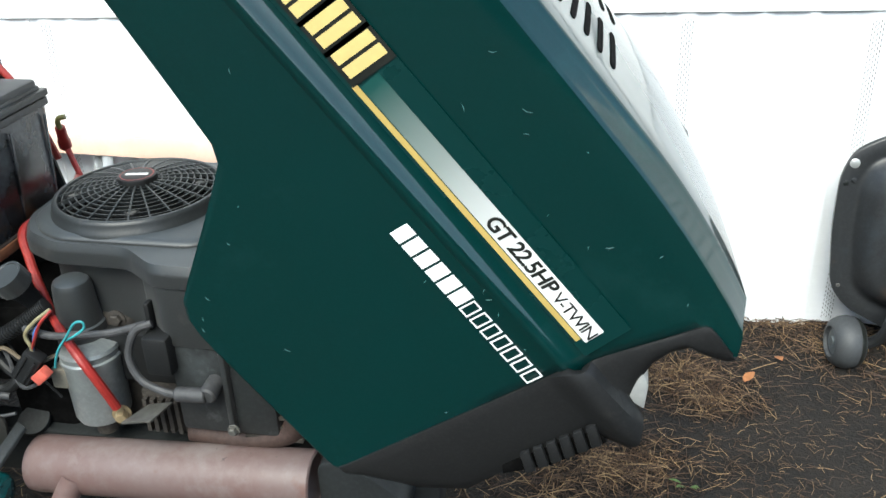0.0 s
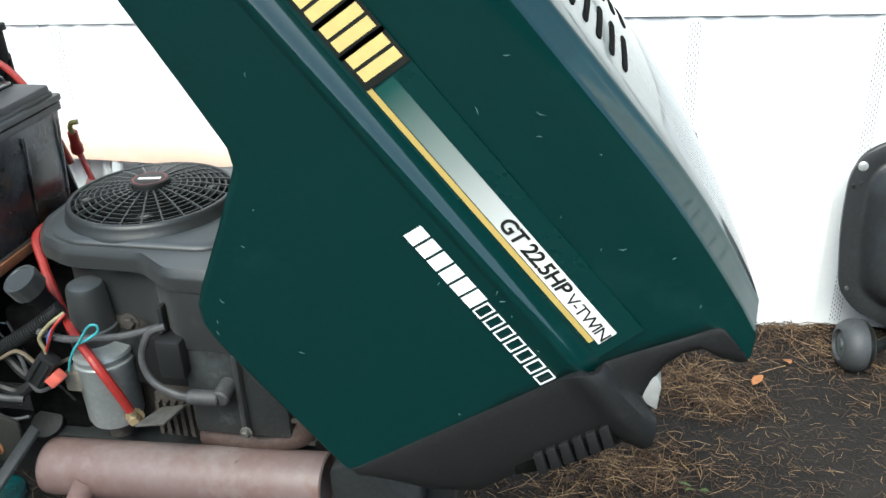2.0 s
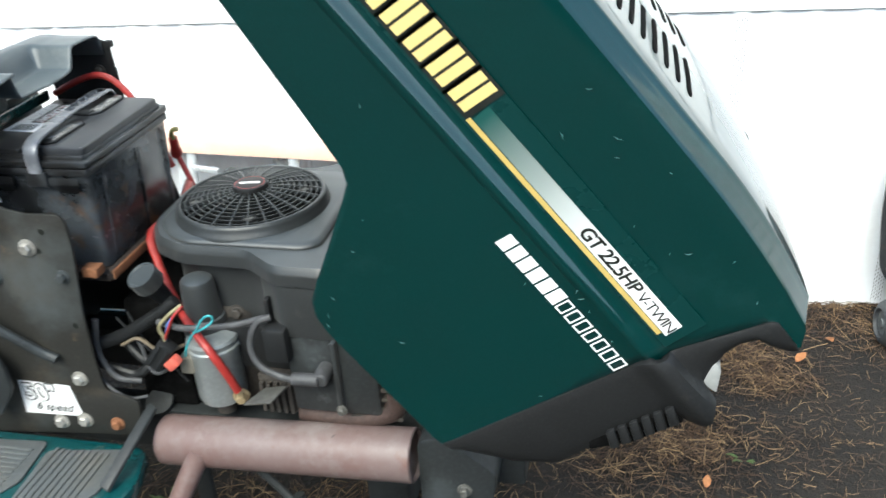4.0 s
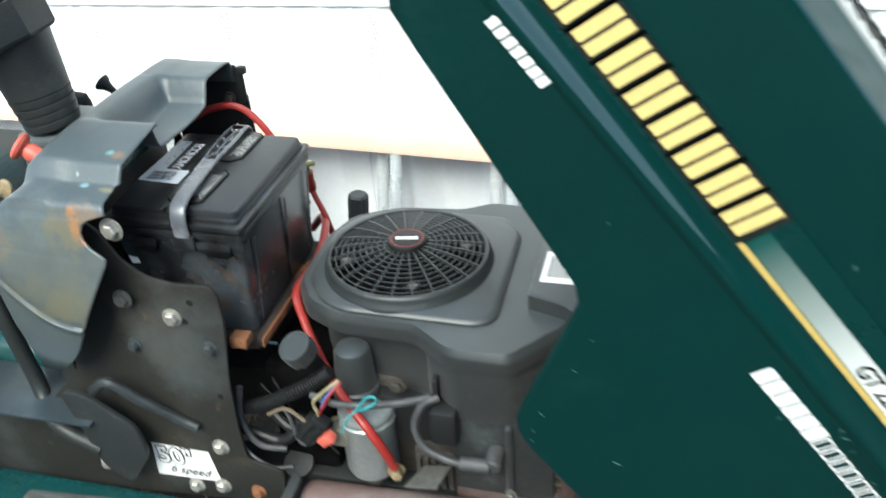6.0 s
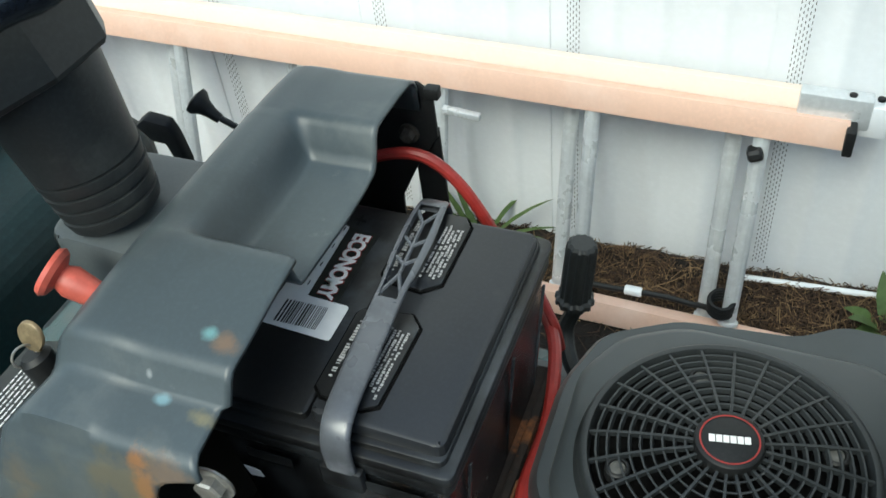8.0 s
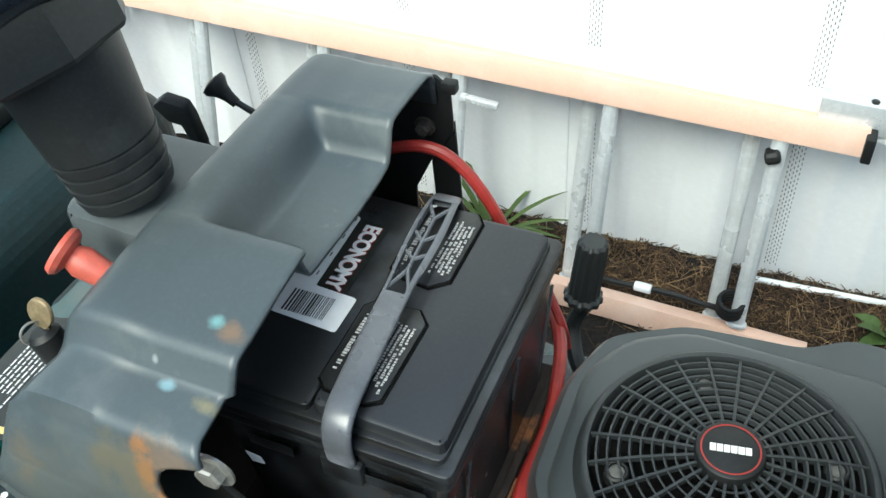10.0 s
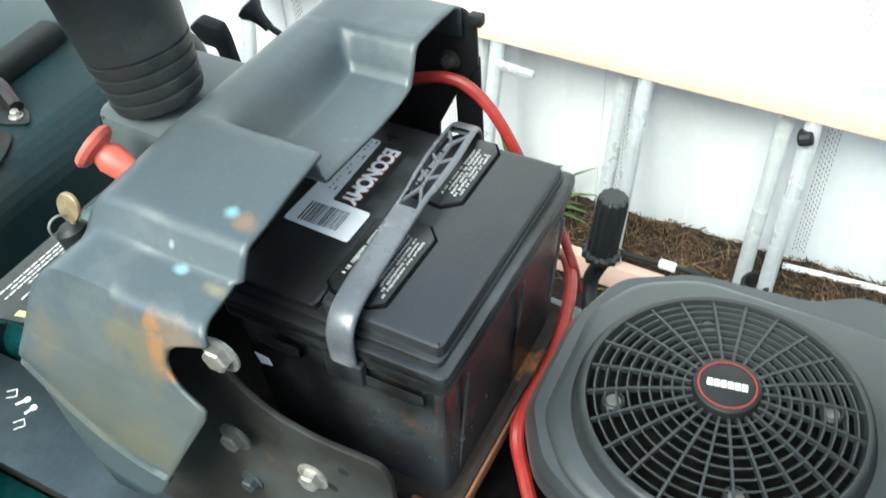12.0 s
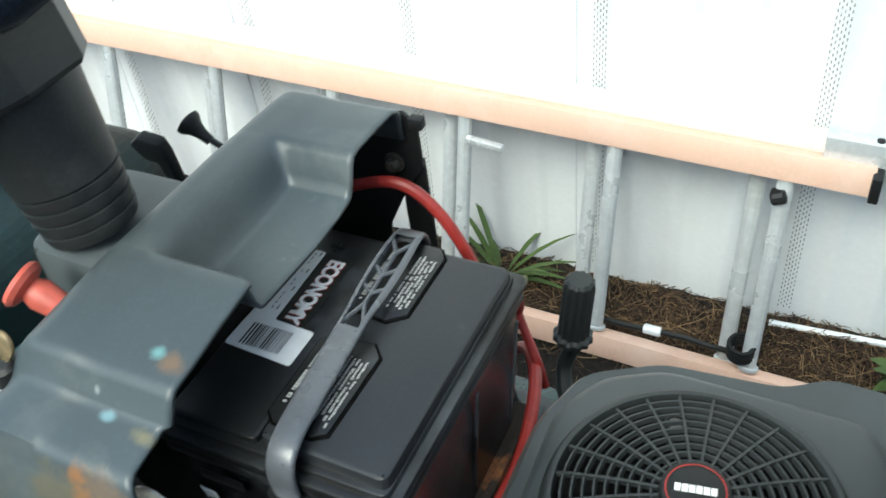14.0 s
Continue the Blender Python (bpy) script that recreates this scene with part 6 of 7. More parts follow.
    lathe(bm, (-0.520, -0.160, 0.90), (-0.30, 0, 0.95), [(0, 0.014), (0.03, 0.014), (0.034, 0.010)], 18)
    part("ignition_lock", bm, BLACKPL, tractor, "black ignition lock")
    bm = bmesh.new()
    slab(bm, [Vector((-0.527, -0.157, 0.950)) + Vector((0.0125 * math.cos(t), 0.004 * math.sin(t), 0.0125 * math.sin(t))) for t in np.linspace(0, 2 * math.pi, 15)[:-1]], None, (0.25, 1, 0.1), 0.004, 0.001)
    box(bm, (-0.531, -0.158, 0.928), (-0.523, -0.154, 0.945), 0.001)
    key = part("ignition_key", bm, BRASS, tractor, "tan ignition key in its lock")
    bm = bmesh.new()
    tube(bm, [Vector((-0.527, -0.158, 0.945)) + Vector((0.004 * math.cos(t) - 0.004, -0.008 + 0.009 * math.cos(t), -0.009 + 0.011 * math.sin(t))) for t in np.linspace(0, 2 * math.pi, 13)], 0.0011, 6, 2)
    part("key_ring", bm, STEEL, key, "bright wire key ring")
    # throttle lever with black knob, and a second lever behind
    bm = bmesh.new()
    tube(bm, [(-0.455, 0.115, 0.95), (-0.485, 0.112, 0.968), (-0.508, 0.108, 0.984)], 0.0032, 8)
    lev = part("throttle_lever", bm, CHASSIS, tractor, "thin lever with a black knob")
    bm = bmesh.new()
    lathe(bm, (-0.503, 0.108, 0.980), (-0.75, 0.02, 0.6), [(0, 0.005), (0.010, 0.006), (0.018, 0.0085), (0.025, 0.0135), (0.029, 0.0135), (0.031, 0.008)], 14)
    part("lever_knob", bm, BLACKPL, lev)
    bm = bmesh.new()
    slab(bm, [(x, 0.086, z) for x, z in ((-0.590, 0.972), (-0.577, 0.982), (-0.551, 0.979), (-0.546, 0.966), (-0.541, 0.930), (-0.553, 0.928), (-0.560, 0.955), (-0.575, 0.956))], None, (0.1, 1, 0.25), 0.014, 0.003)
    tube(bm, [(-0.547, 0.094, 0.935), (-0.535, 0.094, 0.905), (-0.53, 0.094, 0.87)], 0.006, 8)
    part("brake_lever", bm, BLACKPL, tractor, "black plastic hand lever")
    # rear body: fender and tunnel that show past the dash
    bm = bmesh.new()
    box(bm, (-1.45, -0.45, 0.50), (-0.80, 0.345, 0.80), 0.06, 8)
    fender = part("fender", bm, material("fender_paint", (0.0018, 0.0165, 0.0195), 0.5, tint=(0.003, 0.011, 0.013), size=4, fine=140, bump=0.02, gloss=0.3, marks=[((0.018, 0.015, 0.012), 5, 0.52, 0.70), ((0.003, 0.030, 0.036), 8, 0.55, 0.75)]), tractor, "dusty dark green steel fender", angle=8)
    # lighter copy of the fender's paint: reflected light put into its colour
    bm = bmesh.new()
    box(bm, (-1.45, -0.30, 0.79), (-0.968, 0.30, 0.824), 0.01, 3)
    part("fender_deck", bm, material("fender_paint_lit", (0.003, 0.026, 0.030), 0.34, tint=(0.004, 0.018, 0.021), size=4, fine=140, bump=0.02, coat=0.2, marks=[((0.03, 0.035, 0.034), 5, 0.52, 0.70)]), fender, "raised dusty green deck of the fender", angle=20)
    # dark slab paints the shaded front edge of the deck's step
    bm = bmesh.new()
    box(bm, (-0.985, -0.16, 0.796), (-0.948, 0.215, 0.829), 0.009, 3, m=Matrix.Translation((-0.966, 0.12, 0)) @ Matrix.Rotation(radians(4), 4, 'Z') @ Matrix.Translation((0.966, -0.12, 0)))
    part("step_edge", bm, material("step_shade", (0.006, 0.008, 0.0085), 0.6, gloss=0.3, spread=0.3, size=9, bump=0.05), tractor, "black strip painted as the shaded edge of the fender's step")
    bm = bmesh.new()
    slab(bm, [(x, y, 0.801) for x, y in rounded([(-0.955, 0.075), (-0.875, 0.066), (-0.852, 0.045), (-0.885, 0.030), (-0.95, 0.04)], 0.01, 3)], None, (0, 0, 1), 0.003, 0.001)
    slot = part("lever_slot", bm, DECALBLACK, tractor, "dark lever slot in the fender")
    bm = bmesh.new()
    tube(bm, [(-0.955, 0.084, 0.808), (-0.925, 0.074, 0.820), (-0.885, 0.058, 0.810)], 0.010, 8)
    part("gear_lever", bm, material("lever_brown", (0.014, 0.009, 0.008), 0.45, spread=0.4, size=14, bump=0.1), tractor, "dark brown bent gear lever")
    hexbolt("lever_bolt", (-0.879, 0.049, 0.804), (0, 0, 1), slot, 0.006)
    # flat brown patch that paints a dull reflection on the fender
    bm = bmesh.new()
    slab(bm, [(x, y, 0.8005) for x, y in rounded([(-0.99, 0.034), (-0.855, 0.022), (-0.83, -0.02), (-0.825, -0.12), (-0.99, -0.12)], 0.012, 3)], None, (0, 0, 1), 0.002, 0.0005)
    part("fender_reflection", bm, material("reflection_brown", (0.016, 0.010, 0.008), 0.5, spread=0.5, size=9, bump=0.1, gloss=0.3, marks=[((0.006, 0.016, 0.017), 7, 0.5, 0.62)]), tractor, "dark brown reflection painted on the fender")
    bm = bmesh.new()
    box(bm, (-0.84, -0.14, 0.40), (-0.55, 0.15, 0.64), 0.03, 3)
    part("tunnel", bm, FENDER, tractor, "dark green tunnel between the footrests")
    bm = bmesh.new()
    slab(bm, [(-0.80, -0.15, 0.612), (-0.43, -0.15, 0.612), (-0.43, -0.26, 0.612), (-0.80, -0.26, 0.612)], None, (0, 0, 1), 0.004, 0.001)
    shelf = part("side_shelf", bm, material("shelf_paint", (0.022, 0.032, 0.038), 0.36, spread=0.3, size=8, fine=200, bump=0.04, marks=[((0.05, 0.065, 0.075), 7, 0.52, 0.72), ((0.10, 0.085, 0.055), 20, 0.66, 0.78)]), tractor, "dark side shelf with white arrow marks")
    def shelf_mark(pts, lift=0.6165):
        bm = bmesh.new()
        slab(bm, [(x, y, lift) for x, y in pts], None, (0, 0, 1), 0.0004)
        part("shelf_mark", bm, WHITE, shelf, smooth=False)

    for (xa, ya), (xb, yb) in (((-0.718, -0.198), (-0.711, -0.187)), ((-0.699, -0.203), (-0.696, -0.192))):
        shelf_mark([(xb + 0.0042 * math.cos(a), yb + 0.0042 * math.sin(a)) for a in np.linspace(0, 2 * math.pi, 13)[:-1]])
        d = (Vector((xb, yb)) - Vector((xa, ya))).normalized()
        m = Vector((-d.y, d.x)) * 0.0016
        p, q = Vector((xa, ya)), Vector((xb, yb)) - d * 0.003
        shelf_mark([tuple(p - m), tuple(q - m), tuple(q + m), tuple(p + m)])
    for cx, cy, an in ((-0.734, -0.189, 0.7), (-0.694, -0.216, 0.9)):
        corners = [Vector((cx, cy)) + Matrix.Rotation(an, 2) @ Vector(c) for c in ((-0.006, -0.005), (0.006, -0.005), (0.006, 0.005), (-0.006, 0.005))]
        for k in range(3):
            p, q = corners[k], corners[k + 1]
            m = Vector((-(q - p).y, (q - p).x)).normalized() * 0.0005
            shelf_mark([tuple(p - m), tuple(q - m), tuple(q + m), tuple(p + m)])


make_dash()


# ---- hand lever behind the engine ----
def make_hand_lever():
    bm = bmesh.new()
    tube(bm, [(-0.16, 0.27, 0.46), (-0.205, 0.29, 0.50), (-0.225, 0.325, 0.535), (-0.212, 0.335, 0.58)], 0.011, 10)
    arm = part("hand_lever", bm, CHASSIS, tractor, "bent dark steel lever with a ribbed black grip")
    bm = bmesh.new()
    a, b = Vector((-0.217, 0.335, 0.582)), Vector((-0.207, 0.335, 0.690))
    x, y, d = basis(b - a)
    L = (b - a).length
    rings = []
    for h, s in ((0, 1.0), (0.003, 1.22), (0.010, 1.2), (0.014, 0.98), (0.019, 0.95), (L - 0.012, 0.93), (L - 0.004, 0.88), (L, 0.7)):
        rings.append([bm.verts.new(a + d * h + (x * math.cos(2 * math.pi * k / 48) + y * math.sin(2 * math.pi * k / 48)) * s * (0.0215 - (0.002 if (k // 2) % 2 else 0))) for k in range(48)])
    for p, q in zip(rings, rings[1:]):
        for k in range(48):
            bm.faces.new((p[k], p[(k + 1) % 48], q[(k + 1) % 48], q[k]))
    bm.faces.new(rings[-1])
    bm.faces.new(list(reversed(rings[0])))
    part("grip", bm, BELLOWS, arm, "ribbed black rubber grip", angle=30)


make_hand_lever()


# ---- battery ----
def make_battery():
    bat = tagged(thing("battery", (-0.272, -0.037, 0.7355)), "black car battery with a printed label in the rusty tray", "battery")
    inv = bat.matrix_world.inverted()

    def put(name, bm, mat, label="", parent=None, **kw):
        bmesh.ops.transform(bm, matrix=inv, verts=bm.verts[:])
        return part(name, bm, mat, parent or bat, label, **kw)

    bm = bmesh.new()
    rings = []
    for z, g in ((0.7355, -0.012), (0.74, -0.009), (0.895, 0.0), (0.90, 0.001)):
        rings.append([bm.verts.new((x, y, z)) for x, y in rounded([(-0.372 - g, -0.157 - g), (-0.178 + g, -0.157 - g), (-0.178 + g, 0.084 + g), (-0.372 - g, 0.084 + g)], 0.01, 3)])
    n = len(rings[0])
    for p, q in zip(rings, rings[1:]):
        for k in range(n):
            bm.faces.new((p[k], p[(k + 1) % n], q[(k + 1) % n], q[k]))
    bm.faces.new(list(reversed(rings[0])))
    bm.faces.new(rings[-1])
    put("case", bm, CASE)
    for z0, z1, g in ((0.897, 0.909, 0.004), (0.911, 0.921, 0.006)):
        bm = bmesh.new()
        slab(bm, [(x, y, z0) for x, y in rounded([(-0.372 - g, -0.157 - g), (-0.178 + g, -0.157 - g), (-0.178 + g, 0.084 + g), (-0.372 - g, 0.084 + g)], 0.008, 3)], None, (0, 0, 1), z1 - z0, 0.002)
        put("lid_rim", bm, BATTERY)
    bm = bmesh.new()
    slab(bm, [(x, y, 0.905) for x, y in rounded([(-0.370, -0.155), (-0.18, -0.155), (-0.18, 0.082), (-0.370, 0.082)], 0.008, 3)], None, (0, 0, 1), 0.022, 0.002)
    put("lid", bm, BATTERY)
    # raised flat lid block
    bm = bmesh.new()
    slab(bm, [(x, y, 0.92) for x, y in rounded([(-0.287, -0.148), (-0.181, -0.15), (-0.181, 0.077), (-0.285, 0.077)], 0.008, 3)], None, (0, 0, 1), 0.018, 0.004)
    put("lid_top", bm, LIDTOP, "satin black lid top")
    bm = bmesh.new()
    slab(bm, [(x, y, 0.92) for x, y in rounded([(-0.370, -0.15), (-0.289, -0.15), (-0.289, 0.077), (-0.370, 0.077)], 0.006, 3)], None, (0, 0, 1), 0.0135, 0.003)
    put("lid_step", bm, BATTERY)
    # upright ribs and a lettered lip on the long side, scuffed
    for y in (-0.125, -0.02, 0.066):
        bm = bmesh.new()
        slab(bm, [(-0.1885, y, 0.745), (-0.1765, y, 0.885), (-0.1765, y + 0.004, 0.885), (-0.1885, y + 0.004, 0.745)], None, (1, 0, 0), 0.0025, 0.0006)
        put("case_rib", bm, CASE)
    # moulded grips below the rim
    for x0, x1 in ((-0.24, -0.19), (-0.34, -0.30)):
        bm = bmesh.new()
        slab(bm, [(x0, -0.166, 0.885), (x1, -0.166, 0.885), (x1 - 0.01, -0.157, 0.868), (x0 + 0.01, -0.157, 0.868)], None, (0, 0, 1), 0.012, 0.001)
        put("grip_ledge", bm, BATTERY)
    # vent caps with printed warnings
    caps = (([(-0.290, -0.126), (-0.291, -0.052), (-0.286, -0.046), (-0.248, -0.042), (-0.237, -0.054), (-0.238, -0.13), (-0.249, -0.137), (-0.282, -0.134)], -0.128, -0.058),
            ([(-0.290, -0.004), (-0.291, 0.066), (-0.280, 0.078), (-0.246, 0.077), (-0.238, 0.066), (-0.238, -0.004), (-0.252, -0.016), (-0.282, -0.012)], -0.004, 0.064))
    for outline, y0, y1 in caps:
        bm = bmesh.new()
        mx, my = sum(p[0] for p in outline) / 8, sum(p[1] for p in outline) / 8
        # groove round the cap: a black slab paints its shade
        slab(bm, [(mx + (x - mx) * 1.07, my + (y - my) * 1.045, 0.9372) for x, y in outline], None, (0, 0, 1), 0.0014)
        put("cap_groove", bm, HOLLOW_SHADE)
        bm = bmesh.new()
        slab(bm, [(x, y, 0.9375) for x, y in outline], None, (0, 0, 1), 0.0035, 0.001)
        put("vent_cap", bm, BATTERY, "black vent cap with white warning lines")
        rng = random.Random(int(y0 * 1000))
        bm = bmesh.new()
        for x, w in ((-0.2845, 0.0042), (-0.2585, 0.0024), (-0.2548, 0.0024), (-0.2511, 0.0024), (-0.2474, 0.0024), (-0.2437, 0.0022)):
            y, stop = y0 + rng.uniform(0.0, 0.012), y1 - rng.uniform(0.0, 0.008)
            while y < stop:
                ln = rng.uniform(0.0009, 0.0024)
                box(bm, (x, y, 0.9412), (x + w * rng.uniform(0.65, 1.05), y + ln, 0.9415))
                y += ln + (0.0034 if rng.random() < 0.16 else rng.uniform(0.0007, 0.0012))
        put("warning_print", bm, PRINT, "", smooth=False)["kind"] = "stuff"
    # label: white strip, black name field, barcode
    bm = bmesh.new()
    slab(bm, [(x, y, 0.9338) for x, y in rounded([(-0.368, -0.077), (-0.303, -0.081), (-0.303, -0.043), (-0.3425, -0.041), (-0.3445, 0.046), (-0.364, 0.046)], 0.003, 2)], None, (0, 0, 1), 0.0006)
    put("label", bm, WHITE, "white printed label", smooth=False)
    bm = bmesh.new()
    slab(bm, [(x, y, 0.934) for x, y in ((-0.342, -0.0405), (-0.314, -0.0415), (-0.3145, 0.042), (-0.344, 0.044))], None, (0, 0, 1), 0.0006)
    put("name_field", bm, DECALBLACK, "black field with the word in white and red", smooth=False)
    bm = bmesh.new()
    rng = random.Random(5)
    x = -0.3565
    while x < -0.319:
        w = rng.choice((0.0006, 0.001, 0.0016))
        box(bm, (x, -0.0735, 0.9345), (x + w, -0.0495, 0.9347))
        x += w + rng.choice((0.0009, 0.0015))
    for k in range(14):
        if rng.random() < 0.7:
            box(bm, (-0.3530, -0.036 + 0.0058 * k, 0.9345), (-0.3522, -0.0335 + 0.0058 * k, 0.9347))
        if k % 4 == 1:
            box(bm, (-0.3482, -0.036 + 0.0058 * k, 0.9345), (-0.3472, -0.031 + 0.0058 * k, 0.9347))
    put("barcode", bm, DECALBLACK, smooth=False)["kind"] = "stuff"
    rot = Euler((0, 0, radians(-90))).to_matrix().to_4x4()
    base = Matrix.Translation(Vector((-0.3345, 0.0385, 0.9349)))
    lettering("label_text", "ECONOMY", 0.0205, inv @ base @ rot @ Matrix.Diagonal((0.84, 1, 1, 1)), RED, bat, depth=0.0001, spacing=0.86, offset=0.0014)
    lettering("label_text", "ECONOMY", 0.0205, inv @ Matrix.Translation((0, 0, 0.0004)) @ base @ rot @ Matrix.Diagonal((0.84, 1, 1, 1)), WHITE, bat, depth=0.0001, spacing=0.86, offset=0.0007)
    bm = bmesh.new()
    slab(bm, [(-0.352, -0.1625, 0.862), (-0.338, -0.1625, 0.860), (-0.336, -0.1625, 0.852), (-0.348, -0.1625, 0.850)], None, (0, -1, 0), 0.0006)
    put("case_sticker", bm, WHITE, "small torn white sticker", smooth=False)
    # carrying strap, bent down over both ends of the lid, with an open lattice in its middle
    def strap_x(y):
        return lerp(y, [-0.168, -0.147, -0.084, -0.008, 0.065, 0.092], [-0.256, -0.258, -0.263, -0.269, -0.275, -0.277])

    def strap_z(y):
        t = (y + 0.037) / 0.12
        return 0.954 - 0.004 * t * t

    def strap_w(y):
        return 0.0120 if y < -0.03 else 0.0120 + 0.0032 * math.sin(min(1, (y + 0.03) / 0.12) * math.pi)

    run = [(-0.1665, 0.903), (-0.1675, 0.922), (-0.1655, 0.936), (-0.158, 0.9455), (-0.145, 0.9500)] + [(y, strap_z(y)) for y in np.linspace(-0.125, 0.06, 9)] + [(0.077, 0.9485), (0.087, 0.941), (0.0915, 0.927), (0.0905, 0.903)]
    path = smooth_path([(strap_x(y), y, z) for y, z in run], 4)
    cross = [(-1, 0), (-0.9, 0.75), (-0.66, 1), (0.66, 1), (0.9, 0.75), (1, 0), (0.9, -0.75), (0.66, -1), (-0.66, -1), (-0.9, -0.75)]
    bm = bmesh.new()
    rows = []
    for i, p in enumerate(path):
        d = (path[min(i + 1, len(path) - 1)] - path[max(i - 1, 0)]).normalized()
        up = Vector((0, -d.z, d.y))
        w = strap_w(p.y)
        rows.append([bm.verts.new(p + Vector((dx * w, 0, 0)) + up * 0.003 * dn) for dx, dn in cross])
    for i, (p, q) in enumerate(zip(rows, rows[1:])):
        cut = -0.046 < path[i].y < 0.066
        for k in range(10):
            if not (cut and k in (2, 7)):
                bm.faces.new((p[k], p[(k + 1) % 10], q[(k + 1) % 10], q[k]))
        if cut:
            bm.faces.new((p[2], q[2], q[8], p[8]))
            bm.faces.new((p[3], p[7], q[7], q[3]))
    bm.faces.new(list(reversed(rows[0])))
    bm.faces.new(rows[-1])
    put("carry_strap", bm, STRAP, "worn grey rubber carrying strap", angle=60)
    sw = 0.0095
    for (xa, ya), (xb, yb) in (((-sw, -0.040), (0, -0.016)), ((sw, -0.040), (0, -0.016)), ((0, -0.016), (0, 0.018)), ((-sw, 0.004), (0, -0.004)), ((sw, 0.004), (0, -0.004)), ((0, 0.018), (-sw, 0.028)), ((0, 0.018), (sw, 0.028)), ((0, 0.018), (0, 0.048)), ((0, 0.048), (-sw, 0.064)), ((0, 0.048), (sw, 0.064))):
        bm = bmesh.new()
        tube(bm, [(strap_x(ya) + xa, ya, strap_z(ya)), (strap_x(yb) + xb, yb, strap_z(yb))], 0.0018, 6, 1)
        put("strap_web", bm, STRAP)
    for y in (-0.166, 0.09):
        bm = bmesh.new()
        box(bm, (-0.274, y - 0.004, 0.882), (-0.240, y + 0.005, 0.906), 0.003)
        put("strap_anchor", bm, BATTERY)
    # cross mark of the terminal
    bm = bmesh.new()
    box(bm, (-0.345, 0.055, 0.9335), (-0.333, 0.0575, 0.9345))
    box(bm, (-0.3403, 0.05, 0.9335), (-0.3378, 0.0625, 0.9345))
    put("plus_mark", bm, BATTERY)


make_battery()


# ---- mower deck on edge against the wall ----
def make_deck():
    deck = tagged(thing("mower_deck", (1.5, 0.93, 0.0)), "black pressed-steel mower deck standing on edge against the skirting", "mower deck")
    inv = deck.matrix_world.inverted()

    def put(name, bm, mat, label="", **kw):
        bmesh.ops.transform(bm, matrix=inv, verts=bm.verts[:])
        return part(name, bm, mat, deck, label, **kw)

    # stamped shell: flange, rounded groove and bowl, seen on edge
    def lay(x, z, d):
        return Vector((x, 0.905 + 0.14 * z - d, z))

    out = rounded([(1.203, 0.20), (1.190, 0.35), (1.194, 0.47), (1.218, 0.530), (1.275, 0.562), (1.42, 0.60), (2.0, 0.60), (2.0, 0.0), (1.50, 0.0), (1.325, 0.108), (1.245, 0.148)], 0.05, 5)
    cx, cz = 1.56, 0.33
    bm = bmesh.new()
    rings = []
    for ins, d in ((0.0, -0.006), (0.0, 0.004), (0.004, 0.006), (0.034, 0.006), (0.040, 0.004), (0.048, 0.008), (0.058, 0.022), (0.070, 0.040), (0.086, 0.050), (0.102, 0.053), (0.112, 0.050), (0.124, 0.053), (0.140, 0.066), (0.17, 0.073), (0.26, 0.076)):
        ring = []
        for x, z in out:
            v = Vector((cx - x, cz - z))
            k = min(0.95, ins / max(0.05, min(abs(v.x) * 1.05, 0.36)))
            ring.append(bm.verts.new(lay(x + v.x * k, z + v.y * k, d)))
        rings.append(ring)
    n = len(out)
    for p, q in zip(rings, rings[1:]):
        for k in range(n):
            bm.faces.new((p[k], p[(k + 1) % n], q[(k + 1) % n], q[k]))
    bm.faces.new(rings[-1])
    bm.faces.new(list(reversed(rings[0])))
    put("shell", bm, DECK, "black pressed shell with rust-brown wear", angle=60)
    for x, z, mat, r in ((1.221, 0.502, SILVER, 0.0115), (1.207, 0.455, DECALBLACK, 0.006), (1.224, 0.462, DECK, 0.006), (1.221, 0.205, DULLSTEEL, 0.005)):
        bm = bmesh.new()
        lathe(bm, lay(x, z, 0.0055), (0, -1, 0.14), [(0, r), (0.002, r), (0.004, r * 0.7)], 14)
        put("rivet", bm, mat)
    bm = bmesh.new()
    tube(bm, [(1.345, 0.86, 0.30), (1.338, 0.855, 0.22), (1.33, 0.855, 0.14), (1.318, 0.875, 0.09), (1.285, 0.895, 0.062), (1.255, 0.90, 0.06)], 0.014, 10)
    put("wheel_arm", bm, DECK, "bent dark steel wheel arm")
    bm = bmesh.new()
    ax = Vector((-0.98, -0.14, 0.05)).normalized()
    c = Vector((1.290, 0.905, 0.062))
    lathe(bm, c, ax, [(0, 0.03), (0.002, 0.050), (0.008, 0.058), (0.020, 0.063), (0.036, 0.066), (0.052, 0.063), (0.066, 0.055), (0.073, 0.044), (0.074, 0.038), (0.066, 0.036), (0.062, 0.01)], 32)
    put("gauge_wheel", bm, material("wheel_grey", (0.05, 0.054, 0.058), 0.6, spread=0.3, size=14, fine=120, bump=0.1), "worn grey rubber gauge wheel")
    bm = bmesh.new()
    lathe(bm, c + ax * 0.004, ax, [(0, 0.04), (0.002, 0.0555), (0.006, 0.0600), (0.016, 0.0640), (0.018, 0.05)], 32)
    put("wheel_band", bm, DECALBLACK, "black worn band on the wheel")
    bm = bmesh.new()
    lathe(bm, c + ax * 0.060, ax, [(0, 0.035), (0.005, 0.033), (0.007, 0.014), (0.011, 0.012), (0.011, 0.003)], 24)
    put("wheel_hub", bm, GREYPL, "pale dusty plastic hub")


make_deck()


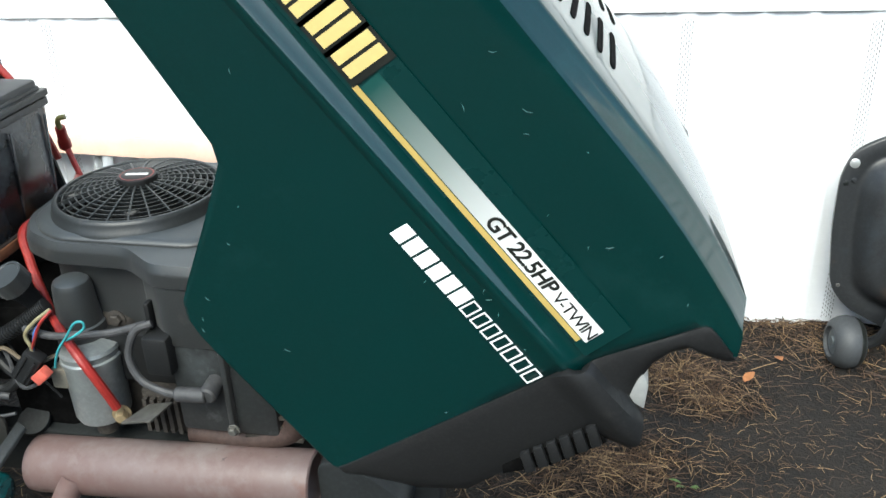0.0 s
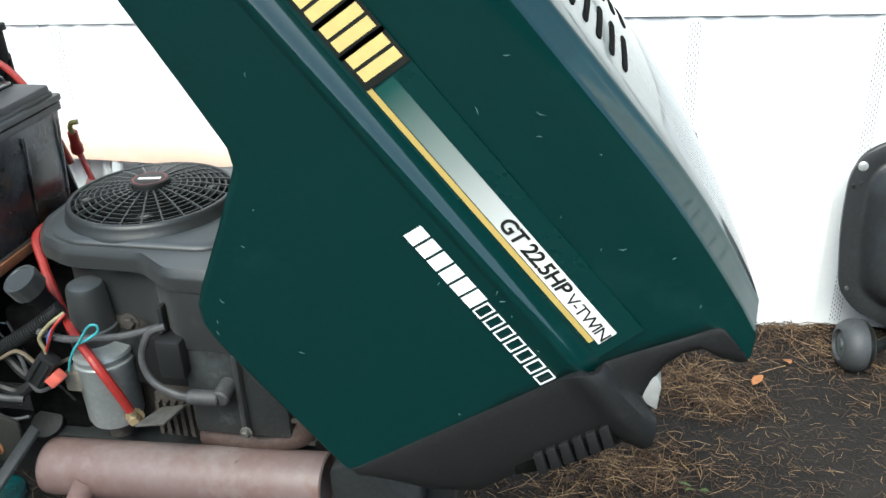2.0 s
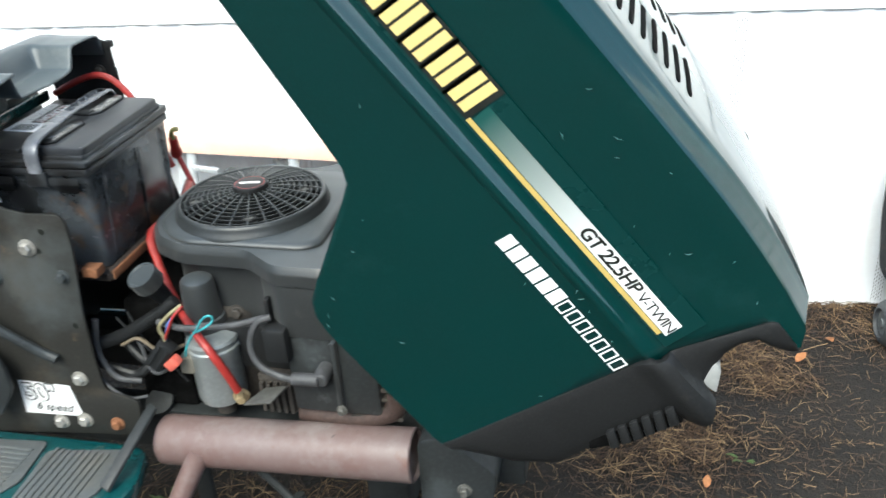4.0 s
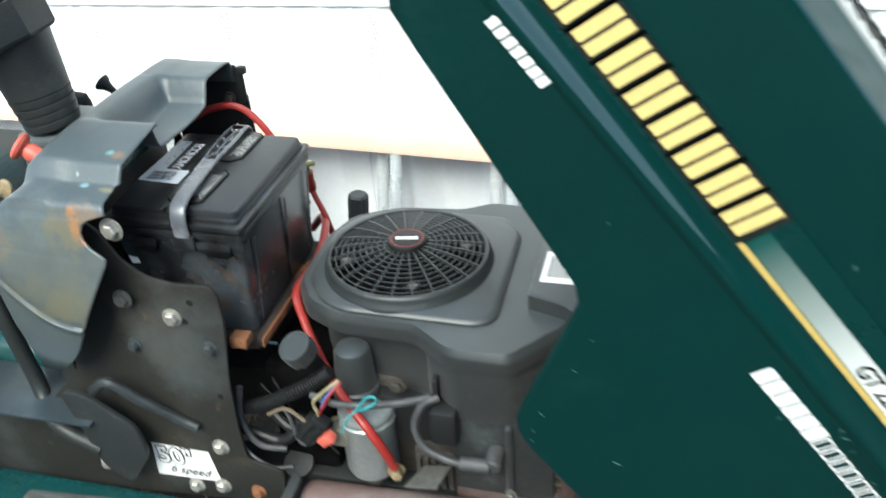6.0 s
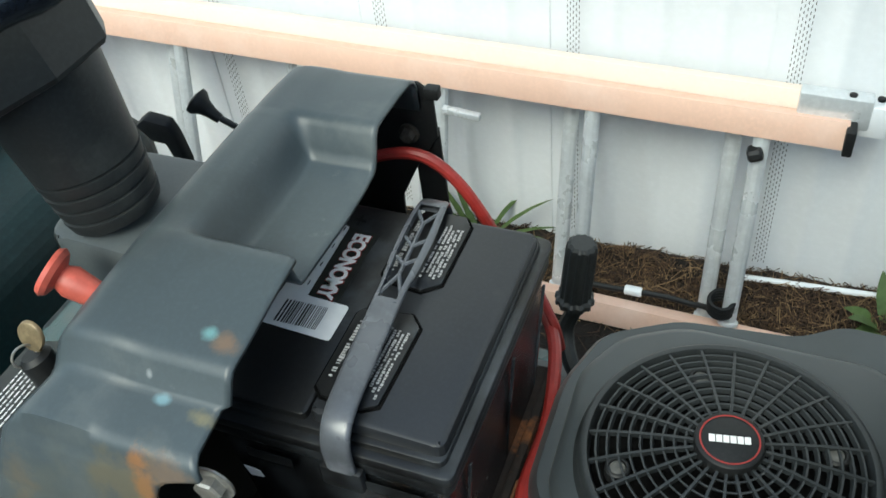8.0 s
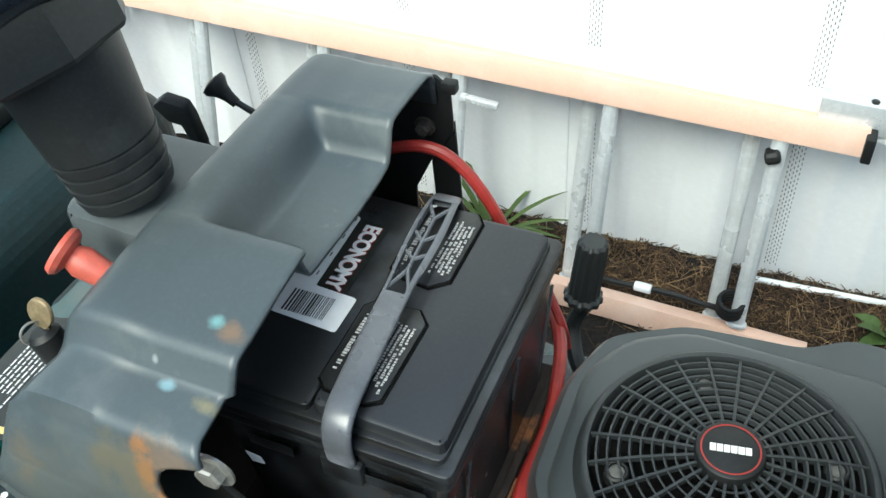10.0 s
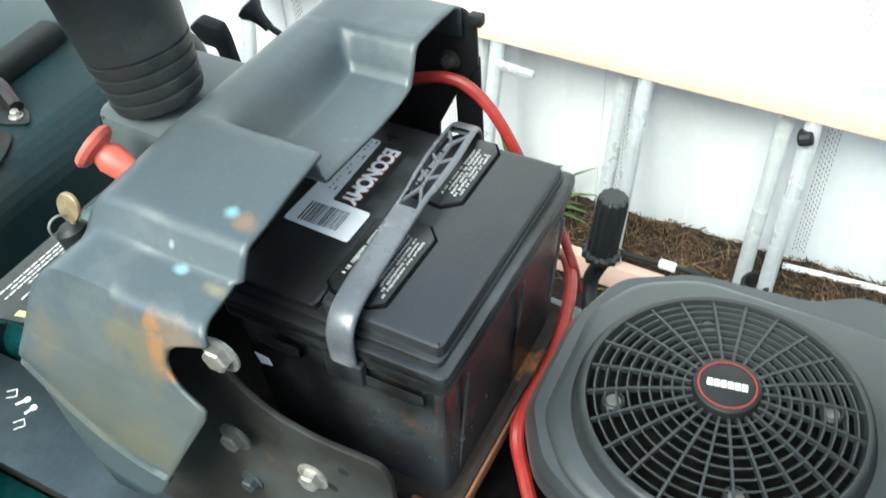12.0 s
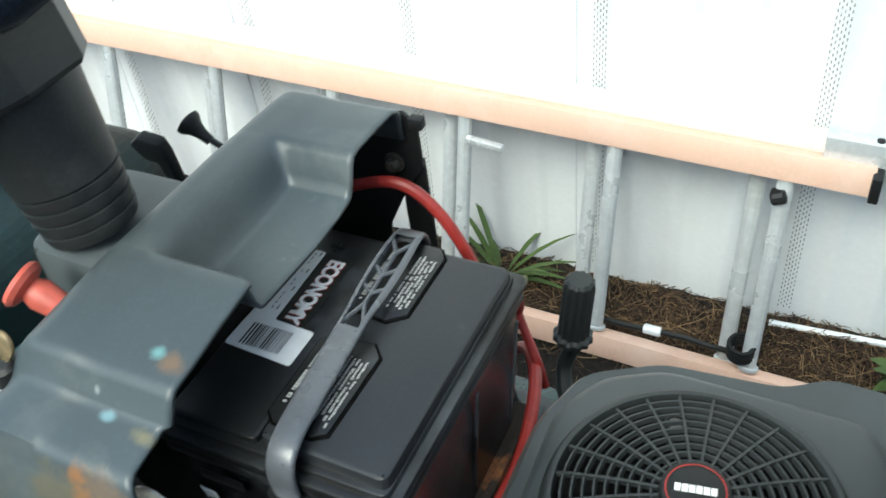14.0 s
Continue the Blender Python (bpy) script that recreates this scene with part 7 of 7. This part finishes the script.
# ---- litter and weeds ----
def make_needles():
    rng = random.Random(11)
    verts, faces = [], []

    def straw(x, y, ln, wd, lift):
        a = rng.uniform(0, 2 * math.pi)
        dx, dy = math.cos(a), math.sin(a)
        z0, z1, z2 = (ground_height(x + dx * ln * k, y + dy * ln * k) + 0.002 + lift * rng.random() for k in (-0.5, 0, 0.5))
        bend = rng.uniform(-0.12, 0.12) * ln
        px, py = -dy * wd, dx * wd
        i = len(verts)
        for k, z, bd in ((-0.5, z0, 0), (0, z1 + 0.3 * lift * rng.random(), bend), (0.5, z2, 0)):
            cx, cy = x + dx * ln * k - dy * bd, y + dy * ln * k + dx * bd
            verts.extend(((cx + px, cy + py, z), (cx - px, cy - py, z), (cx, cy, z + wd * 1.4)))
        for s in (0, 3):
            for u, v in ((0, 1), (1, 2), (2, 0)):
                faces.append((i + s + u, i + s + v, i + s + 3 + v, i + s + 3 + u))

    for _ in range(15000):
        x, y = rng.uniform(-1.3, 1.75), rng.uniform(-0.75, 1.06)
        dens = (0.14 if x > 0.6 else 0.26) + 0.65 * max(0.0, 1 - abs(y - 0.98) / 0.28) + 0.5 * noise.noise(Vector((x * 2.5, y * 2.5, 3.1)))
        if x < 0.35 and y < 0.2:
            dens += 0.6
        if rng.random() > dens:
            continue
        if rng.random() < 0.92:
            straw(x, y, rng.uniform(0.015, 0.07), rng.uniform(0.0004, 0.0009), 0.010)
        else:
            straw(x, y, rng.uniform(0.05, 0.12), rng.uniform(0.0008, 0.0013), 0.02)
    for _ in range(9000):
        x, y = rng.uniform(0.35, 1.6), rng.uniform(-0.35, 1.05)
        if rng.random() < 0.55 + 0.6 * noise.noise(Vector((x * 3.0, y * 3.0, 7.7))):
            straw(x, y, rng.uniform(0.008, 0.035), rng.uniform(0.0004, 0.0008), 0.006)
    # a drift of straw by the tipped hood
    for cx, cy, n, sp in ((0.86, 0.80, 260, 0.07), (0.93, 0.72, 160, 0.06), (0.73, 0.46, 260, 0.08), (0.62, 0.38, 160, 0.10), (1.15, 1.0, 200, 0.13), (-0.28, 0.95, 500, 0.10), (0.02, 0.93, 500, 0.11), (0.25, 0.98, 300, 0.10), (-0.6, 0.96, 260, 0.10), (-0.2, -0.05, 400, 0.22), (0.1, 0.1, 300, 0.2)):
        for _ in range(2 * n):
            straw(rng.gauss(cx, sp), min(1.05, rng.gauss(cy, sp * 0.6)), rng.uniform(0.02, 0.075), rng.uniform(0.0006, 0.0011), 0.014)
    me = bpy.data.meshes.new("dry_needles")
    me.from_pydata(verts, [], faces)
    me.materials.append(STRAW)
    ob = new("dry_needles", me)
    return tagged(ob, "scattered dry pine needles and straw on the soil", "litter", kind="stuff")


make_needles()


def leaf(bm, base, tip, width, droop=0.0, up=Vector((0, 0, 1))):
    base, tip = Vector(base), Vector(tip)
    d = tip - base
    side = d.cross(up).normalized()
    rows = []
    for t, w in ((0, 0.25), (0.2, 0.8), (0.45, 1.0), (0.7, 0.7), (0.9, 0.3), (1, 0.02)):
        p = base + d * t - up * droop * t * t
        rows.append([bm.verts.new(p - side * width * w + up * 0.15 * width * w), bm.verts.new(p), bm.verts.new(p + side * width * w + up * 0.15 * width * w)])
    for a, b in zip(rows, rows[1:]):
        for k in (0, 1):
            bm.faces.new((a[k], a[k + 1], b[k + 1], b[k]))


def make_weed(x, y, n, ln, wd, seed, label):
    weed = tagged(thing("weed", (x, y, 0)), label, "weed")
    rng = random.Random(seed)
    for k in range(n):
        a = rng.uniform(0, 2 * math.pi)
        l2 = ln * rng.uniform(0.6, 1.1)
        bm = bmesh.new()
        b = Vector((0.01 * math.cos(a), 0.01 * math.sin(a), 0.0))
        leaf(bm, b, b + Vector((math.cos(a) * l2 * 0.7, math.sin(a) * l2 * 0.5, l2 * rng.uniform(0.4, 0.9))), wd, ln * 0.3)
        part("leaf", bm, GREENLEAF, weed, angle=80)
    return weed


make_weed(-0.615, 0.985, 16, 0.25, 0.0075, 2, "small green weed with narrow leaves by the skirting")
make_weed(0.265, 0.965, 12, 0.15, 0.017, 5, "low green weed with broad leaves by the skirting")
make_weed(-0.07, 0.99, 4, 0.06, 0.007, 7, "tiny green weed among the needles")
make_weed(0.86, 0.40, 5, 0.05, 0.004, 9, "tuft of yellow-green grass on the soil")
make_weed(-0.36, 0.06, 8, 0.06, 0.005, 12, "tuft of yellow-green grass under the footrest")


def brown_leaf(x, y, size, seed):
    rng = random.Random(seed)
    bm = bmesh.new()
    z = ground_height(x, y) + 0.012
    a = rng.uniform(0, 6.28)
    leaf(bm, (x, y, z), (x + size * math.cos(a), y + size * math.sin(a), z + 0.02), size * 0.3, 0.01)
    ob = part("fallen_leaf", bm, material("dead_leaf", (0.42, 0.17, 0.06), 0.7, size=40, bump=0.2), angle=80)
    return tagged(ob, "curled orange-brown dead leaf on the soil", "leaf", group="fallen leaves")


brown_leaf(1.015, 0.80, 0.04, 1)
brown_leaf(0.78, 0.30, 0.03, 4)
brown_leaf(1.10, 0.90, 0.035, 6)
